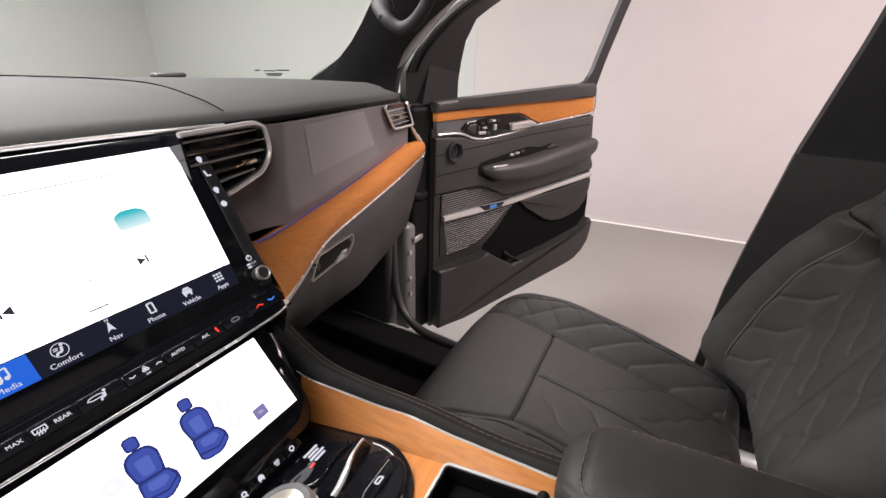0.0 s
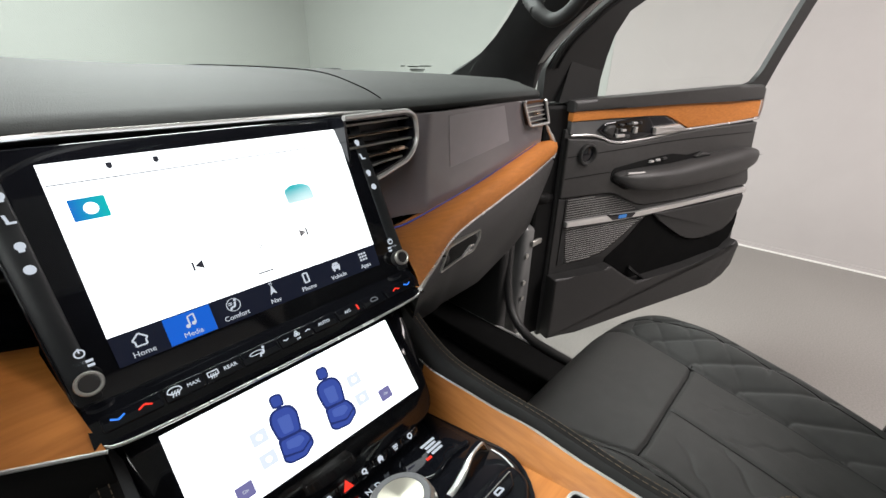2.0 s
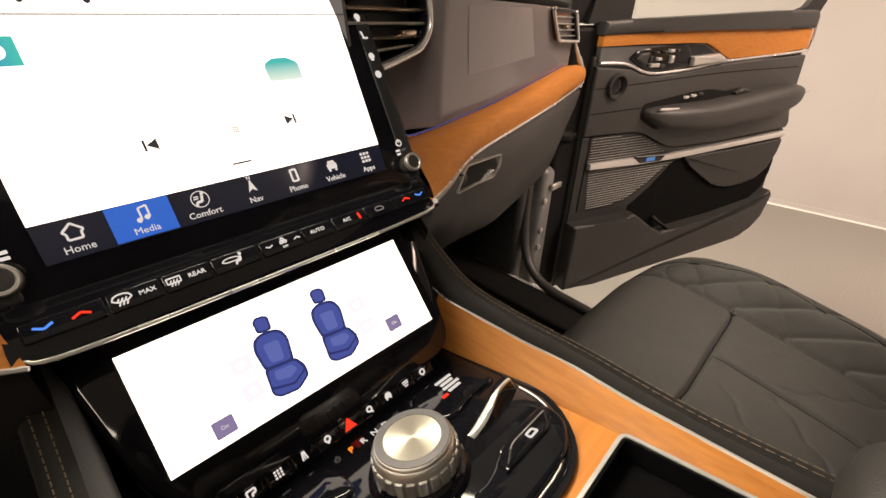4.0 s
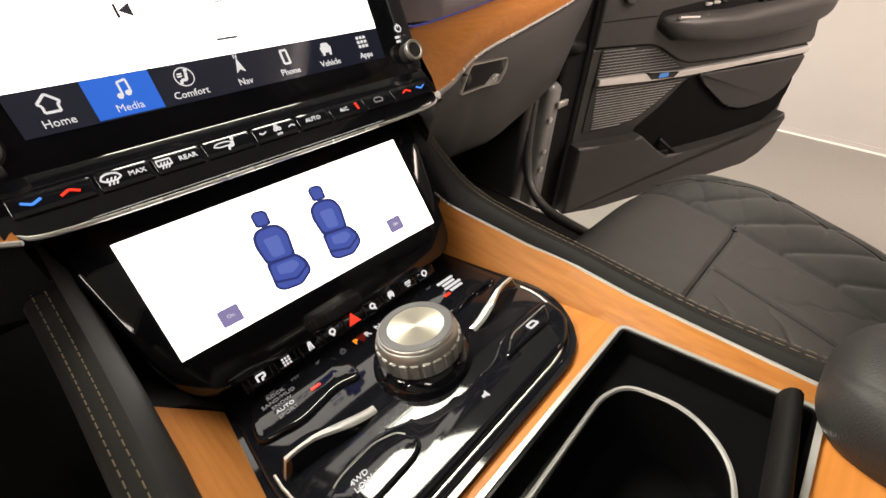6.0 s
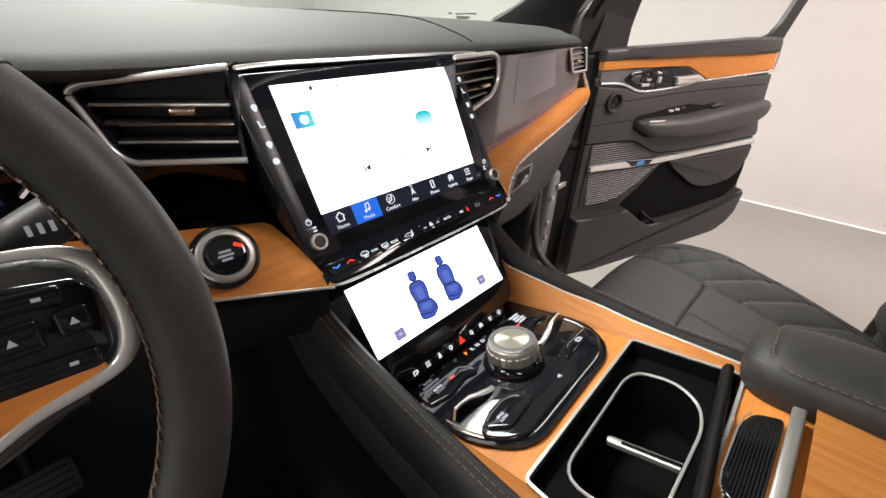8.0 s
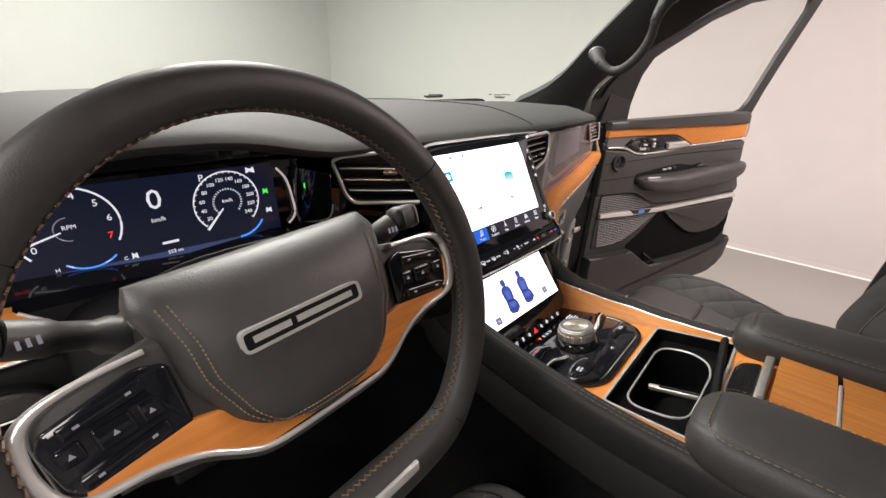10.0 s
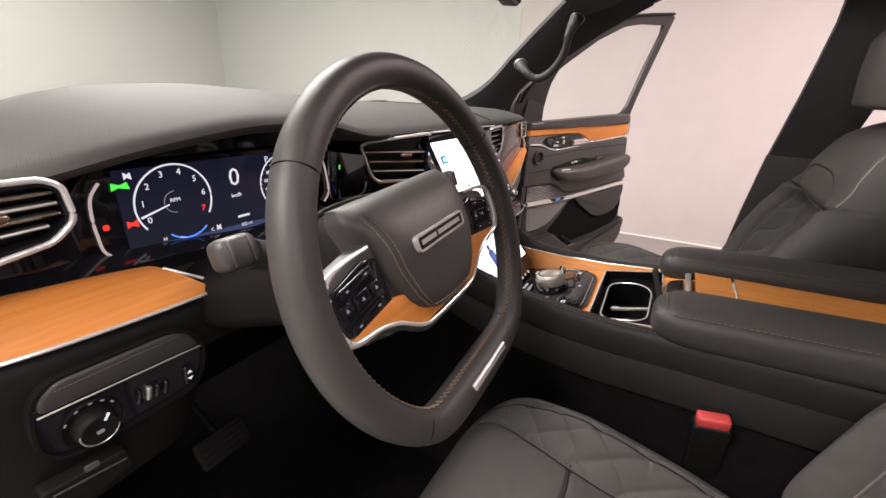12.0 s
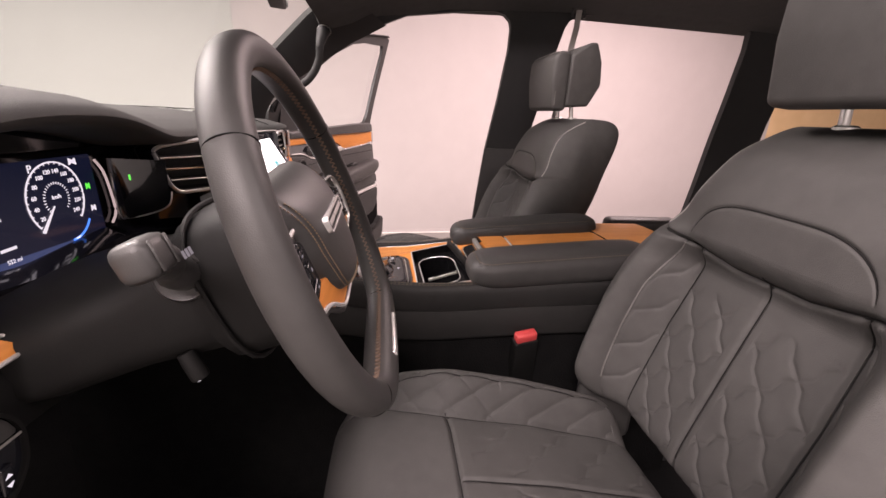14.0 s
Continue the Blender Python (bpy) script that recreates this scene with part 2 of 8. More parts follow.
# Near-black: under-dash shade is put into this plastic's colour, used elsewhere too.
KNEE = surface("matt_black_shade_plastic", (0.005, 0.005, 0.005), (0.009, 0.009, 0.0088), 0.6, bump=0.12, bump_scale=900, spec=0.16)
TRAYBLACK = surface("smooth_tray_black", (0.0035, 0.0035, 0.004), (0.006, 0.006, 0.0065), 0.20, spec=0.06)
CARPET = surface("black_carpet", (0.004, 0.004, 0.0042), (0.009, 0.009, 0.009), 0.95, bump=0.9, bump_scale=350, spec=0.05)
GLOSS = surface("piano_black", (0.006, 0.0065, 0.009), (0.009, 0.0095, 0.0125), 0.06, coat=0.12, rough_var=0.02)
# Pale base: the wall's reflection on the gloss is put into the colour.
SMOKE = surface("smoked_glass_pale_reflection", (0.165, 0.148, 0.153), (0.182, 0.163, 0.169), 0.24, rough_var=0.03, coat=0.6)
WOOD = surface("open_pore_walnut", (0.50, 0.176, 0.037), (0.64, 0.242, 0.056), 0.46, scale=14, stretch=(0.7, 14, 14), bump=0.012, bump_scale=420, patch=4, coat=0.0, spec=0.25, mixing=0.3)
WOOD_Y = surface("open_pore_walnut_long", (0.34, 0.120, 0.027), (0.50, 0.200, 0.050), 0.50, scale=14, stretch=(14, 0.7, 14), bump=0.012, bump_scale=420, patch=4, coat=0.0, spec=0.25, mixing=0.3)
CHROME = surface("satin_chrome", (0.74, 0.73, 0.71), (0.82, 0.81, 0.79), 0.26, metal=0.62)
SILVER = surface("brushed_aluminium", (0.52, 0.51, 0.48), (0.66, 0.65, 0.61), 0.40, metal=0.85, scale=90, stretch=(1, 8, 8))
COPPER = surface("copper_vent_edge", (0.55, 0.42, 0.32), (0.66, 0.52, 0.40), 0.25, metal=1.0)
THREAD = surface("tan_thread", (0.17, 0.118, 0.072), (0.25, 0.175, 0.108), 0.8)
CONTHREAD = surface("dull_tan_thread", (0.12, 0.088, 0.056), (0.17, 0.125, 0.08), 0.8)
DIMTHREAD = surface("grey_thread", (0.06, 0.058, 0.055), (0.09, 0.087, 0.083), 0.8)
RED = surface("red_plastic", (0.44, 0.040, 0.040), (0.52, 0.060, 0.058), 0.5)
PAINT = surface("pale_body_paint", (0.62, 0.62, 0.61), (0.68, 0.68, 0.67), 0.25, coat=0.5)
GLASS = glass("clear_glass")
WHITE_LIT = glow("screen_white", (1.0, 1.0, 1.0), 2.2)
NAVY_LIT = glow("screen_navy", (0.010, 0.016, 0.05), 0.34)
BLUE_LIT = glow("screen_blue", (0.01, 0.14, 0.75), 0.9)
SEATBLUE = glow("screen_seat_blue", (0.055, 0.095, 0.44), 0.9)
SEATDEEP = glow("screen_seat_navy", (0.024, 0.040, 0.20), 0.9)
SEATPALE = glow("screen_seat_pale", (0.10, 0.16, 0.56), 0.9)
GREY_LIT = glow("screen_grey", (0.35, 0.35, 0.38), 0.9)
DARK_LIT = glow("screen_dark", (0.04, 0.04, 0.06), 0.6)
LETTER = glow("lit_letters", (0.75, 0.78, 0.85), 0.9)
DIMLETTER = glow("dim_letters", (0.5, 0.5, 0.55), 0.35)
RED_LIT = glow("lit_red", (1.0, 0.04, 0.02), 1.2)
ORANGE_LIT = glow("lit_orange", (1.0, 0.28, 0.03), 1.4)
GREEN_LIT = glow("lit_green", (0.05, 0.9, 0.08), 1.0)
SKY_LIT = glow("lit_blue", (0.05, 0.25, 1.0), 1.2)


# ---- the photo room ----
GROUND = -0.10


def speckle(name, dark, light, rough, scale, big):
    m = surface(name, dark, light, rough, scale=scale, patch=big, bump=0.15, bump_scale=scale * 1.5, mixing=0.15)
    return m


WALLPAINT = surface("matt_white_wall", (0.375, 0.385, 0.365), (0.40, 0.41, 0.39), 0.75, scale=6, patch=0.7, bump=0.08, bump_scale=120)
# Unseen walls made lighter than the others to bounce fill light.
WALLBRIGHT = surface("fill_bounce_wall", (0.58, 0.58, 0.565), (0.62, 0.62, 0.605), 0.7, scale=6, patch=0.7, bump=0.08, bump_scale=120)
# Pink cast of the light on this wall is put into its paint.
WALLPINK = surface("white_wall_pink_cast", (0.402, 0.370, 0.362), (0.428, 0.396, 0.387), 0.75, scale=6, patch=0.7, bump=0.08, bump_scale=120)
FLOORMAT = speckle("speckled_vinyl_floor", (0.185, 0.172, 0.16), (0.255, 0.238, 0.222), 0.55, 130, 0.9)
BASEMAT = surface("white_baseboard_paint", (0.72, 0.70, 0.67), (0.78, 0.76, 0.73), 0.5)
TANPAINT = surface("tan_wall_panel", (0.62, 0.42, 0.22), (0.70, 0.49, 0.27), 0.6, scale=5)

SLOPE = -0.105
WALL_X = 3.74


def wall_between(name, a, b, z0, z1, thick, material, label):
    a, b = Vector((*a, 0)), Vector((*b, 0))
    d = (b - a)
    n = Vector((-d.y, d.x, 0)).normalized() * thick
    bm = bmesh.new()
    lo = [bm.verts.new(p + Vector((0, 0, z0))) for p in (a, b, b + n, a + n)]
    hi = [bm.verts.new(p + Vector((0, 0, z1))) for p in (a, b, b + n, a + n)]
    bm.faces.new(lo)
    bm.faces.new(hi)
    for i in range(4):
        bm.faces.new((lo[i], lo[(i + 1) % 4], hi[(i + 1) % 4], hi[i]))
    return solo(name, bm, material, label, "wall", "structure", smooth=0)


def wall_x(y):
    return WALL_X + SLOPE * y


CORNER = (wall_x(5.5), 5.5)
solo("floor", rbox((0, -1, GROUND - 0.1), (14, 18, 0.2), 0), FLOORMAT, "grey speckled vinyl floor of a photo room", "floor", "structure", smooth=0)
solo("ceiling", rbox((0, -1, CEIL + 0.1), (14, 18, 0.2), 0), WALLPAINT, "plain white ceiling of a photo room", "ceiling", "structure", smooth=0)
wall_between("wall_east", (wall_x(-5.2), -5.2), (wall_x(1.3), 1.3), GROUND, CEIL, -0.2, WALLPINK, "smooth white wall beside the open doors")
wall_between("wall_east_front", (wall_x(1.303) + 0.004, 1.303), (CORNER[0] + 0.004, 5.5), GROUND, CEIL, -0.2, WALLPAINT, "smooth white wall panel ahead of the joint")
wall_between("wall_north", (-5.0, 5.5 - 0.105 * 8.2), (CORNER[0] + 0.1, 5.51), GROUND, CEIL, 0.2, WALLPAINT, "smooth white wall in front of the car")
wall_between("wall_west", (-5.0, -9), (-5.0, 5.6), GROUND, CEIL, 0.2, WALLBRIGHT, "plain white wall closing the room, unseen and lightened for fill")
wall_between("wall_south", (-5.2, -8.5), (5.5, -8.5), GROUND, CEIL, -0.2, WALLBRIGHT, "plain white wall closing the room behind, unseen and lightened for fill")
wall_between("wall_east_back", (wall_x(-8.6), -8.6), (wall_x(-5.203), -5.203), GROUND, CEIL, -0.2, TANPAINT, "tan painted wall panel at the back")
wall_between("trim", (wall_x(-5.2) - 0.024, -5.2), (wall_x(5.45) - 0.024, 5.45), GROUND, GROUND + 0.010, -0.011, BASEMAT, "thin white sealing strip along the floor edge")
wall_between("baseboard", (wall_x(-5.2) - 0.012, -5.2), (wall_x(5.45) - 0.012, 5.45), GROUND, GROUND + 0.04, -0.011, WALLPINK, "low white baseboard along the wall")
LAMP_HALF = {1.1: 1.3, 2.3: 1.5}
for lx, ly in ((0.5, 2.3), (-2.6, 1.1), (-1.5, -2.6), (1.9, -2.6)):
    lamp = thing("assumed_ceiling_light", (lx, ly, CEIL), "flat rectangular ceiling light panel in a white frame, assumed and unseen", "ceiling light", "ceiling lights")
    part("frame", ring(rect(-0.54, -LAMP_HALF.get(ly, 1.6) - 0.04, 0.54, LAMP_HALF.get(ly, 1.6) + 0.04), rect(-0.505, -LAMP_HALF.get(ly, 1.6) - 0.005, 0.505, LAMP_HALF.get(ly, 1.6) + 0.005), -0.08, 0.0, Matrix.Translation((lx, ly, CEIL))), BASEMAT, lamp, smooth=0)

# ---- body shell of the car ----
LINER = surface("dark_headliner_cloth", (0.045, 0.045, 0.044), (0.060, 0.060, 0.058), 0.95, bump=0.5, bump_scale=900, spec=0.2)
PILLAR = surface("dark_pillar_cover", (0.012, 0.012, 0.0125), (0.018, 0.018, 0.018), 0.62, bump=0.3, bump_scale=800, spec=0.35)


# Body paint darkened: the jamb's shade is put into its colour.
JAMB = surface("shaded_jamb_paint", (0.13, 0.13, 0.128), (0.17, 0.17, 0.166), 0.35, coat=0.3)


def side_x(z):
    return 0.92 - 0.26 * max(0.0, z - 1.1)


def side_slab(poly, thick=0.03):
    """A slab in the right-hand body side, leaning in with the glass line."""
    bm = prism(poly, 0, 1)
    for v in bm.verts:
        y, z, d = v.co
        v.co = (side_x(z) + d * thick, y, z)
    return bm


body = thing("car_body", (0, -0.8, GROUND), "pale car body shell with dark cabin lining and open doors", "car")
part("b_pillar", side_slab([(-0.575, 0.42), (-0.585, 0.79), (-0.596, 0.91), (-0.619, 1.114), (-0.642, 1.304), (-0.659, 1.494), (-0.657, 1.571), (-0.648, 1.594), (-0.627, 1.611), (-0.585, 1.621), (-0.55, 1.66),
                            (-1.02, 1.67), (-0.952, 1.638), (-0.908, 1.625), (-0.884, 1.607), (-0.871, 1.584), (-0.855, 1.505), (-0.825, 1.29), (-0.795, 1.11), (-0.775, 0.9), (-0.775, 0.42)]), PILLAR, body)
part("pillar_lower_trim", side_slab([(-0.568, 0.44), (-0.578, 0.79), (-0.589, 0.91), (-0.611, 1.108), (-0.808, 1.108), (-0.795, 0.9), (-0.79, 0.44)], -0.012), TRIM, body, "grey moulded lower pillar cover")
part("pillar_foot", rbox((0.885, -0.72, 0.41), (0.13, 0.40, 0.20), 0.03, 3), TRIM, body, "black moulded pillar foot")
part("c_pillar", side_slab([(-1.60, 0.42), (-1.646, 0.778), (-1.676, 0.964), (-1.690, 1.181), (-1.682, 1.377), (-1.671, 1.553), (-1.659, 1.613), (-1.646, 1.633), (-1.622, 1.647), (-1.562, 1.656), (-1.50, 1.69), (-1.95, 1.69), (-1.93, 1.55), (-1.93, 1.26), (-1.93, 1.0), (-1.95, 0.42)]), PILLAR, body)
part("quarter_panel", side_slab([(-1.952, 0.42), (-1.97, 1.05), (-3.2, 1.05), (-3.2, 0.42)]), TRIM, body)
part("d_pillar", side_slab([(-2.95, 1.05), (-2.9, 1.66), (-3.2, 1.66), (-3.2, 1.05)]), PILLAR, body)
part("roof_rail", side_slab([(0.04, 1.465), (-0.088, 1.521), (-0.255, 1.586), (-0.466, 1.612), (-0.616, 1.623), (-0.894, 1.629), (-1.205, 1.643), (-1.62, 1.65), (-2.3, 1.655),
                             (-3.2, 1.60), (-3.2, 1.72), (-1.2, 1.76), (-0.3, 1.74), (0.0, 1.64)], 0.02), PILLAR, body)
def roof_row(y, z, w, ss):
    return [(k * w * 1.1, y, z - (0.05 if abs(k) > 0.95 else 0.03 * k * k)) for k in ss]


ROOF = [(0.06, 1.585, 0.66), (-0.15, 1.66, 0.71), (-0.4, 1.695, 0.745), (-0.80, 1.708, 0.758), (-0.9, 1.71, 0.76), (-1.6, 1.70, 0.76), (-2.4, 1.68, 0.755), (-3.2, 1.62, 0.74)]
ACROSS = (-1, -0.9, -0.6, -0.3, 0, 0.3, 0.6, 0.9, 1)
# Unseen roof opening, assumed so overhead light reaches seats and wheel.
part("headliner", join(loft([roof_row(*r, ACROSS) for r in ROOF[:2]], thick=0.04), loft([roof_row(*r, ACROSS) for r in ROOF[3:]], thick=0.04),
                       loft([roof_row(*r, ACROSS[:3]) for r in ROOF[1:4]], thick=0.04), loft([roof_row(*r, ACROSS[6:]) for r in ROOF[1:4]], thick=0.04)), LINER, body, "dark cloth headliner round the assumed roof opening")
assumed_roof_glass = part("assumed_roof_glass", loft([[(x, y, z + 0.02) for x, y, z in roof_row(*r, ACROSS[1:8])] for r in ROOF[1:4]]), GLASS, body, "clear roof glass, unseen and added to let light in", smooth=60)
assumed_roof_glass.visible_shadow = False
# front pillar: cabin cover inside, painted steel outside
front_edge = [(0.80, 0.585, 1.160), (0.80, 0.550, 1.190), (0.793, 0.480, 1.220), (0.786, 0.415, 1.254), (0.776, 0.363, 1.292), (0.766, 0.32, 1.332), (0.754, 0.278, 1.376), (0.728, 0.170, 1.475), (0.710, 0.090, 1.546), (0.68, -0.02, 1.63)]
rear_edge = [(0.886, 0.310, 1.160), (0.885, 0.309, 1.180), (0.878, 0.302, 1.208), (0.871, 0.290, 1.234), (0.862, 0.263, 1.272), (0.854, 0.228, 1.303), (0.843, 0.174, 1.340), (0.826, 0.063, 1.408), (0.808, -0.044, 1.478), (0.785, -0.18, 1.545)]
apillar = []
for fe, re_ in zip(front_edge, rear_edge):
    a, c = Vector(fe), Vector(re_)
    apillar.append([tuple(a), tuple(a * 0.72 + c * 0.28 + Vector((-0.012, -0.004, -0.002))), tuple(a * 0.35 + c * 0.65 + Vector((-0.014, -0.008, -0.004))), tuple(c),
                    tuple(c + Vector((0.035, 0.045, 0.012))), tuple(a + Vector((0.075, 0.03, 0.02)))])
part("a_pillar", loft(apillar, close_v=True), PILLAR, body, smooth=70)
part("pillar_skin", tube(smoothpath([(0.918, 0.330, 1.232), (0.905, 0.292, 1.262), (0.893, 0.234, 1.313), (0.879, 0.176, 1.360), (0.856, 0.07, 1.435), (0.826, -0.05, 1.515)]), 0.016, flat=0.8, n=10), PAINT, body, "pale painted outer pillar")
part("pillar_gasket", tube(smoothpath([(0.925, 0.350, 1.12), (0.918, 0.335, 1.18), (0.920, 0.318, 1.235), (0.912, 0.277, 1.278), (0.900, 0.220, 1.328), (0.886, 0.158, 1.376), (0.862, 0.05, 1.450)]), 0.013, n=8), TRIM, body, "black rubber door gasket")
apillar_l = [[(-x, y, z) for x, y, z in r] for r in apillar]
part("a_pillar", loft(apillar_l, close_v=True), PILLAR, body)
part("windscreen_header", tube(smoothpath([(-0.70, 0.03, 1.60), (-0.35, 0.11, 1.625), (0, 0.13, 1.63), (0.35, 0.11, 1.625), (0.70, 0.03, 1.60)]), 0.05, flat=0.7, n=10), LINER, body)
part("sill", rbox((0.805, -1.0, 0.385), (0.05, 3.2, 0.10), 0.015), PAINT, body, "pale painted door sill")
part("sill_plate", rbox((0.748, 0.03, 0.408), (0.105, 1.15, 0.078), 0.010), KNEE, body, "black ribbed sill plate")
part("floor_pan", rbox((0, -1.2, 0.36), (1.66, 4.2, 0.06), 0.01), CARPET, body, "black carpeted floor")
part("firewall", rbox((0, 0.80, 0.75), (1.8, 0.06, 0.86), 0.01), CARPET, body)
part("kick_panel", rbox((0.835, 0.56, 0.63), (0.05, 0.52, 0.62), 0.02), TRIM, body)
part("kick_panel", rbox((-0.86, 0.50, 0.63), (0.05, 0.60, 0.62), 0.02), TRIM, body)
part("hinge_pillar", rbox((0.955, 0.44, 0.55), (0.09, 0.29, 0.42), 0.02, 3), JAMB, body, "painted hinge pillar, darkened for the jamb's shade")
part("pillar_upper", rbox((0.935, 0.455, 0.95), (0.11, 0.25, 0.42), 0.02), PILLAR, body)
part("door_seal", tube(smoothpath([(0.868, 0.31, 1.15), (0.86, 0.312, 1.05), (0.85, 0.31, 0.8), (0.835, 0.29, 0.56), (0.815, 0.21, 0.465), (0.80, 0.05, 0.452), (0.80, -0.3, 0.45)]), 0.014, n=8), TRIM, body, "black rubber door seal")
for hz in (0.62, 0.98):
    part("hinge", rbox((1.00, 0.32, hz), (0.06, 0.05, 0.07), 0.008), SILVER, body)
part("wiring_boot", tube(smoothpath([(0.93, 0.30, 0.86), (0.965, 0.285, 0.85), (1.0, 0.29, 0.845), (1.04, 0.28, 0.84)], 5), [0.016 + 0.003 * (i % 2) for i in range(16)], n=10), KNEE, body, "black ribbed wiring boot")
part("check_strap", rbox((0.985, 0.288, 0.70), (0.09, 0.010, 0.020), 0.003), SILVER, body, "dull metal door check strap")
for bx, bz in ((0.925, 0.50), (0.925, 0.56), (0.925, 0.66)):
    part("bolt", lathe([(0.009, 0), (0.009, 0.005), (0.005, 0.007)], basis((bx, 0.295, bz), (1, 0, 0), (0, 0, 1)), 10), SILVER, body)
part("fender", rbox((0.99, 0.95, 0.72), (0.10, 0.90, 0.75), 0.05, 3), PAINT, body, "pale painted front wing")
part("rear_shelf", rbox((0, -3.1, 0.75), (1.6, 0.2, 0.7), 0.03), TRIM, body)

# windscreen
wrows = []
for k in range(7):
    f = k / 6
    row = []
    for i in range(13):
        s = -1 + i / 6
        w = 0.80 - 0.11 * f
        y = (0.86 - 0.36 * s * s) * (1 - f) + (0.14 - 0.09 * s * s) * f
        row.append((s * w, y, 1.16 + (1.60 - 0.03 * s * s - 1.16) * f + 0.02 * math.sin(math.pi * f)))
    wrows.append(row)
screen = thing("windscreen", (0, 0.6, 1.16), "clear raked windscreen with a small printed mark above the dashboard", "windscreen")
ws = part("glass", loft(wrows, thick=0.005), GLASS, screen)
ws.visible_shadow = False


def on_glass(s, f, off=0.0):
    w = 0.80 - 0.11 * f
    return Vector((s * w, (0.86 - 0.36 * s * s) * (1 - f) + (0.14 - 0.09 * s * s) * f - off, 1.16 + (0.44 - 0.03 * s * s) * f + 0.02 * math.sin(math.pi * f)))


FRIT = surface("black_glass_edge", (0.010, 0.010, 0.010), (0.016, 0.016, 0.016), 0.4)
part("edge_band", loft([[on_glass(-1 + i / 12, f, 0.007) for f in (0.0, 0.02, 0.05)] for i in range(25)], thick=0.001), FRIT, screen, "black printed lower edge")
for s0, s1, f0 in ((0.800, 0.812, 0.122), (0.822, 0.850, 0.120), (0.852, 0.884, 0.124), (0.830, 0.872, 0.106), (0.836, 0.870, 0.098)):
    part("printed_mark", loft([[on_glass(s, f0, 0.008), on_glass(s, f0 + 0.006, 0.008)] for s in (s0, s1)], thick=0.0006), surface("grey_print", (0.12, 0.13, 0.12), (0.20, 0.21, 0.20), 0.6), screen, "small grey printed mark")

mirror = thing("rear_view_mirror", (0.02, 0.03, 1.50), "black framed rear-view mirror hanging below the header", "mirror")
mm = basis((0.025, 0.012, 1.482), (0.985, 0.17, 0), (0, -0.06, 1))
shell = roundpoly([(-0.125, -0.034), (0.118, -0.038), (0.125, 0.03), (-0.118, 0.036)], 0.022)
part("housing", prism(shell, -0.03, 0.004, mm, 0.006), TRIM, mirror)
part("mirror_glass", prism(inset(shell, 0.005), 0.0042, 0.006, mm), surface("mirror_silver", (0.7, 0.72, 0.72), (0.75, 0.77, 0.77), 0.03, metal=1.0, rough_var=0.01), mirror, "pale reflecting mirror glass")
part("stem", tube([(0.03, 0.03, 1.50), (0.03, 0.10, 1.56), (0.03, 0.13, 1.60)], 0.012), TRIM, mirror)

grab = thing("grab_handle", (0.69, 0.137, 1.41), "dark moulded grab handle with silver edges on the front pillar", "grab handle")
gp = smoothpath([(0.690, 0.205, 1.350), (0.668, 0.178, 1.330), (0.664, 0.140, 1.313), (0.656, 0.100, 1.326), (0.648, 0.066, 1.360), (0.640, 0.046, 1.400), (0.634, 0.040, 1.440), (0.652, 0.036, 1.476)])
part("bar", tube(gp, [0.0125] * 8 + [0.0115] * (len(gp) - 16) + [0.0125] * 8, n=12, flat=1.15), PILLAR, grab)
for ends in (((0.716, 0.222, 1.362), (0.690, 0.203, 1.348), (0.668, 0.180, 1.331)), ((0.680, 0.030, 1.500), (0.655, 0.034, 1.478), (0.636, 0.040, 1.446))):
    cap = part("end_cap", tube(smoothpath(ends, 3), [0.024, 0.0235, 0.022, 0.020, 0.018, 0.016, 0.014], n=12, flat=0.85), PILLAR, grab, "dark moulded end cap")
    a, b = Vector(ends[0]), Vector(ends[1])
    part("bright_edge", tube([a + (b - a) * 0.10, a + (b - a) * 0.22], 0.0248, n=12, flat=0.86), SILVER, cap, "thin silver edge")


# ---- open passenger door ----
DA = radians(-21.0)
DM = basis((1.09, 0.232, 0), (math.cos(DA), math.sin(DA), 0), (0, 0, 1))
door = thing("passenger_door", (1.45, 0.09, GROUND + 0.43), "black lined front passenger door standing wide open", "car door")


def dpart(name, poly, d0, d1, material, b=0.0, label="", seg=2, parent=None):
    return part(name, prism(poly, d0, d1, DM, b, seg), material, parent or door, label, smooth=20)


skin = roundpoly([(-0.16, 0.32), (0.78, 0.335), (0.885, 0.42), (0.905, 0.55), (0.885, 0.80), (0.845, 1.0), (0.80, 1.135), (-0.155, 1.125)], [0.05, 0.08, 0.06, 0.1, 0.05, 0.05, 0.02, 0.02])
dpart("outer_skin", roundpoly([(-0.19, 0.30), (0.80, 0.31), (0.915, 0.40), (0.935, 0.55), (0.915, 0.80), (0.86, 1.07), (-0.185, 1.06)], 0.04), -0.14, -0.07, PAINT, 0.02, "pale painted outer panel")
dpart("inner_shell", skin, -0.075, -0.012, KNEE, 0.012)
edge_r = [(0.66, 0.349), (0.79, 0.358), (0.866, 0.385), (0.908, 0.433), (0.920, 0.54), (0.903, 0.65), (0.897, 0.73)]
lining = [(-0.085, 0.315), (0.05, 0.318), (0.33, 0.335)] + edge_r + [(0.889, 0.80), (0.866, 0.85), (0.842, 0.948), (0.826, 1.01), (0.818, 1.075), (-0.085, 1.055)]
dpart("lining", lining, -0.02, 0.0, LEATHER, 0.006, "black moulded door lining")
# window frame, leaning in towards the top
def dframe(u, z, w=0.0):
    lean = 0.20 * max(0.0, z - 1.15) ** 1.0
    return DM @ Vector((u, z, w + lean))


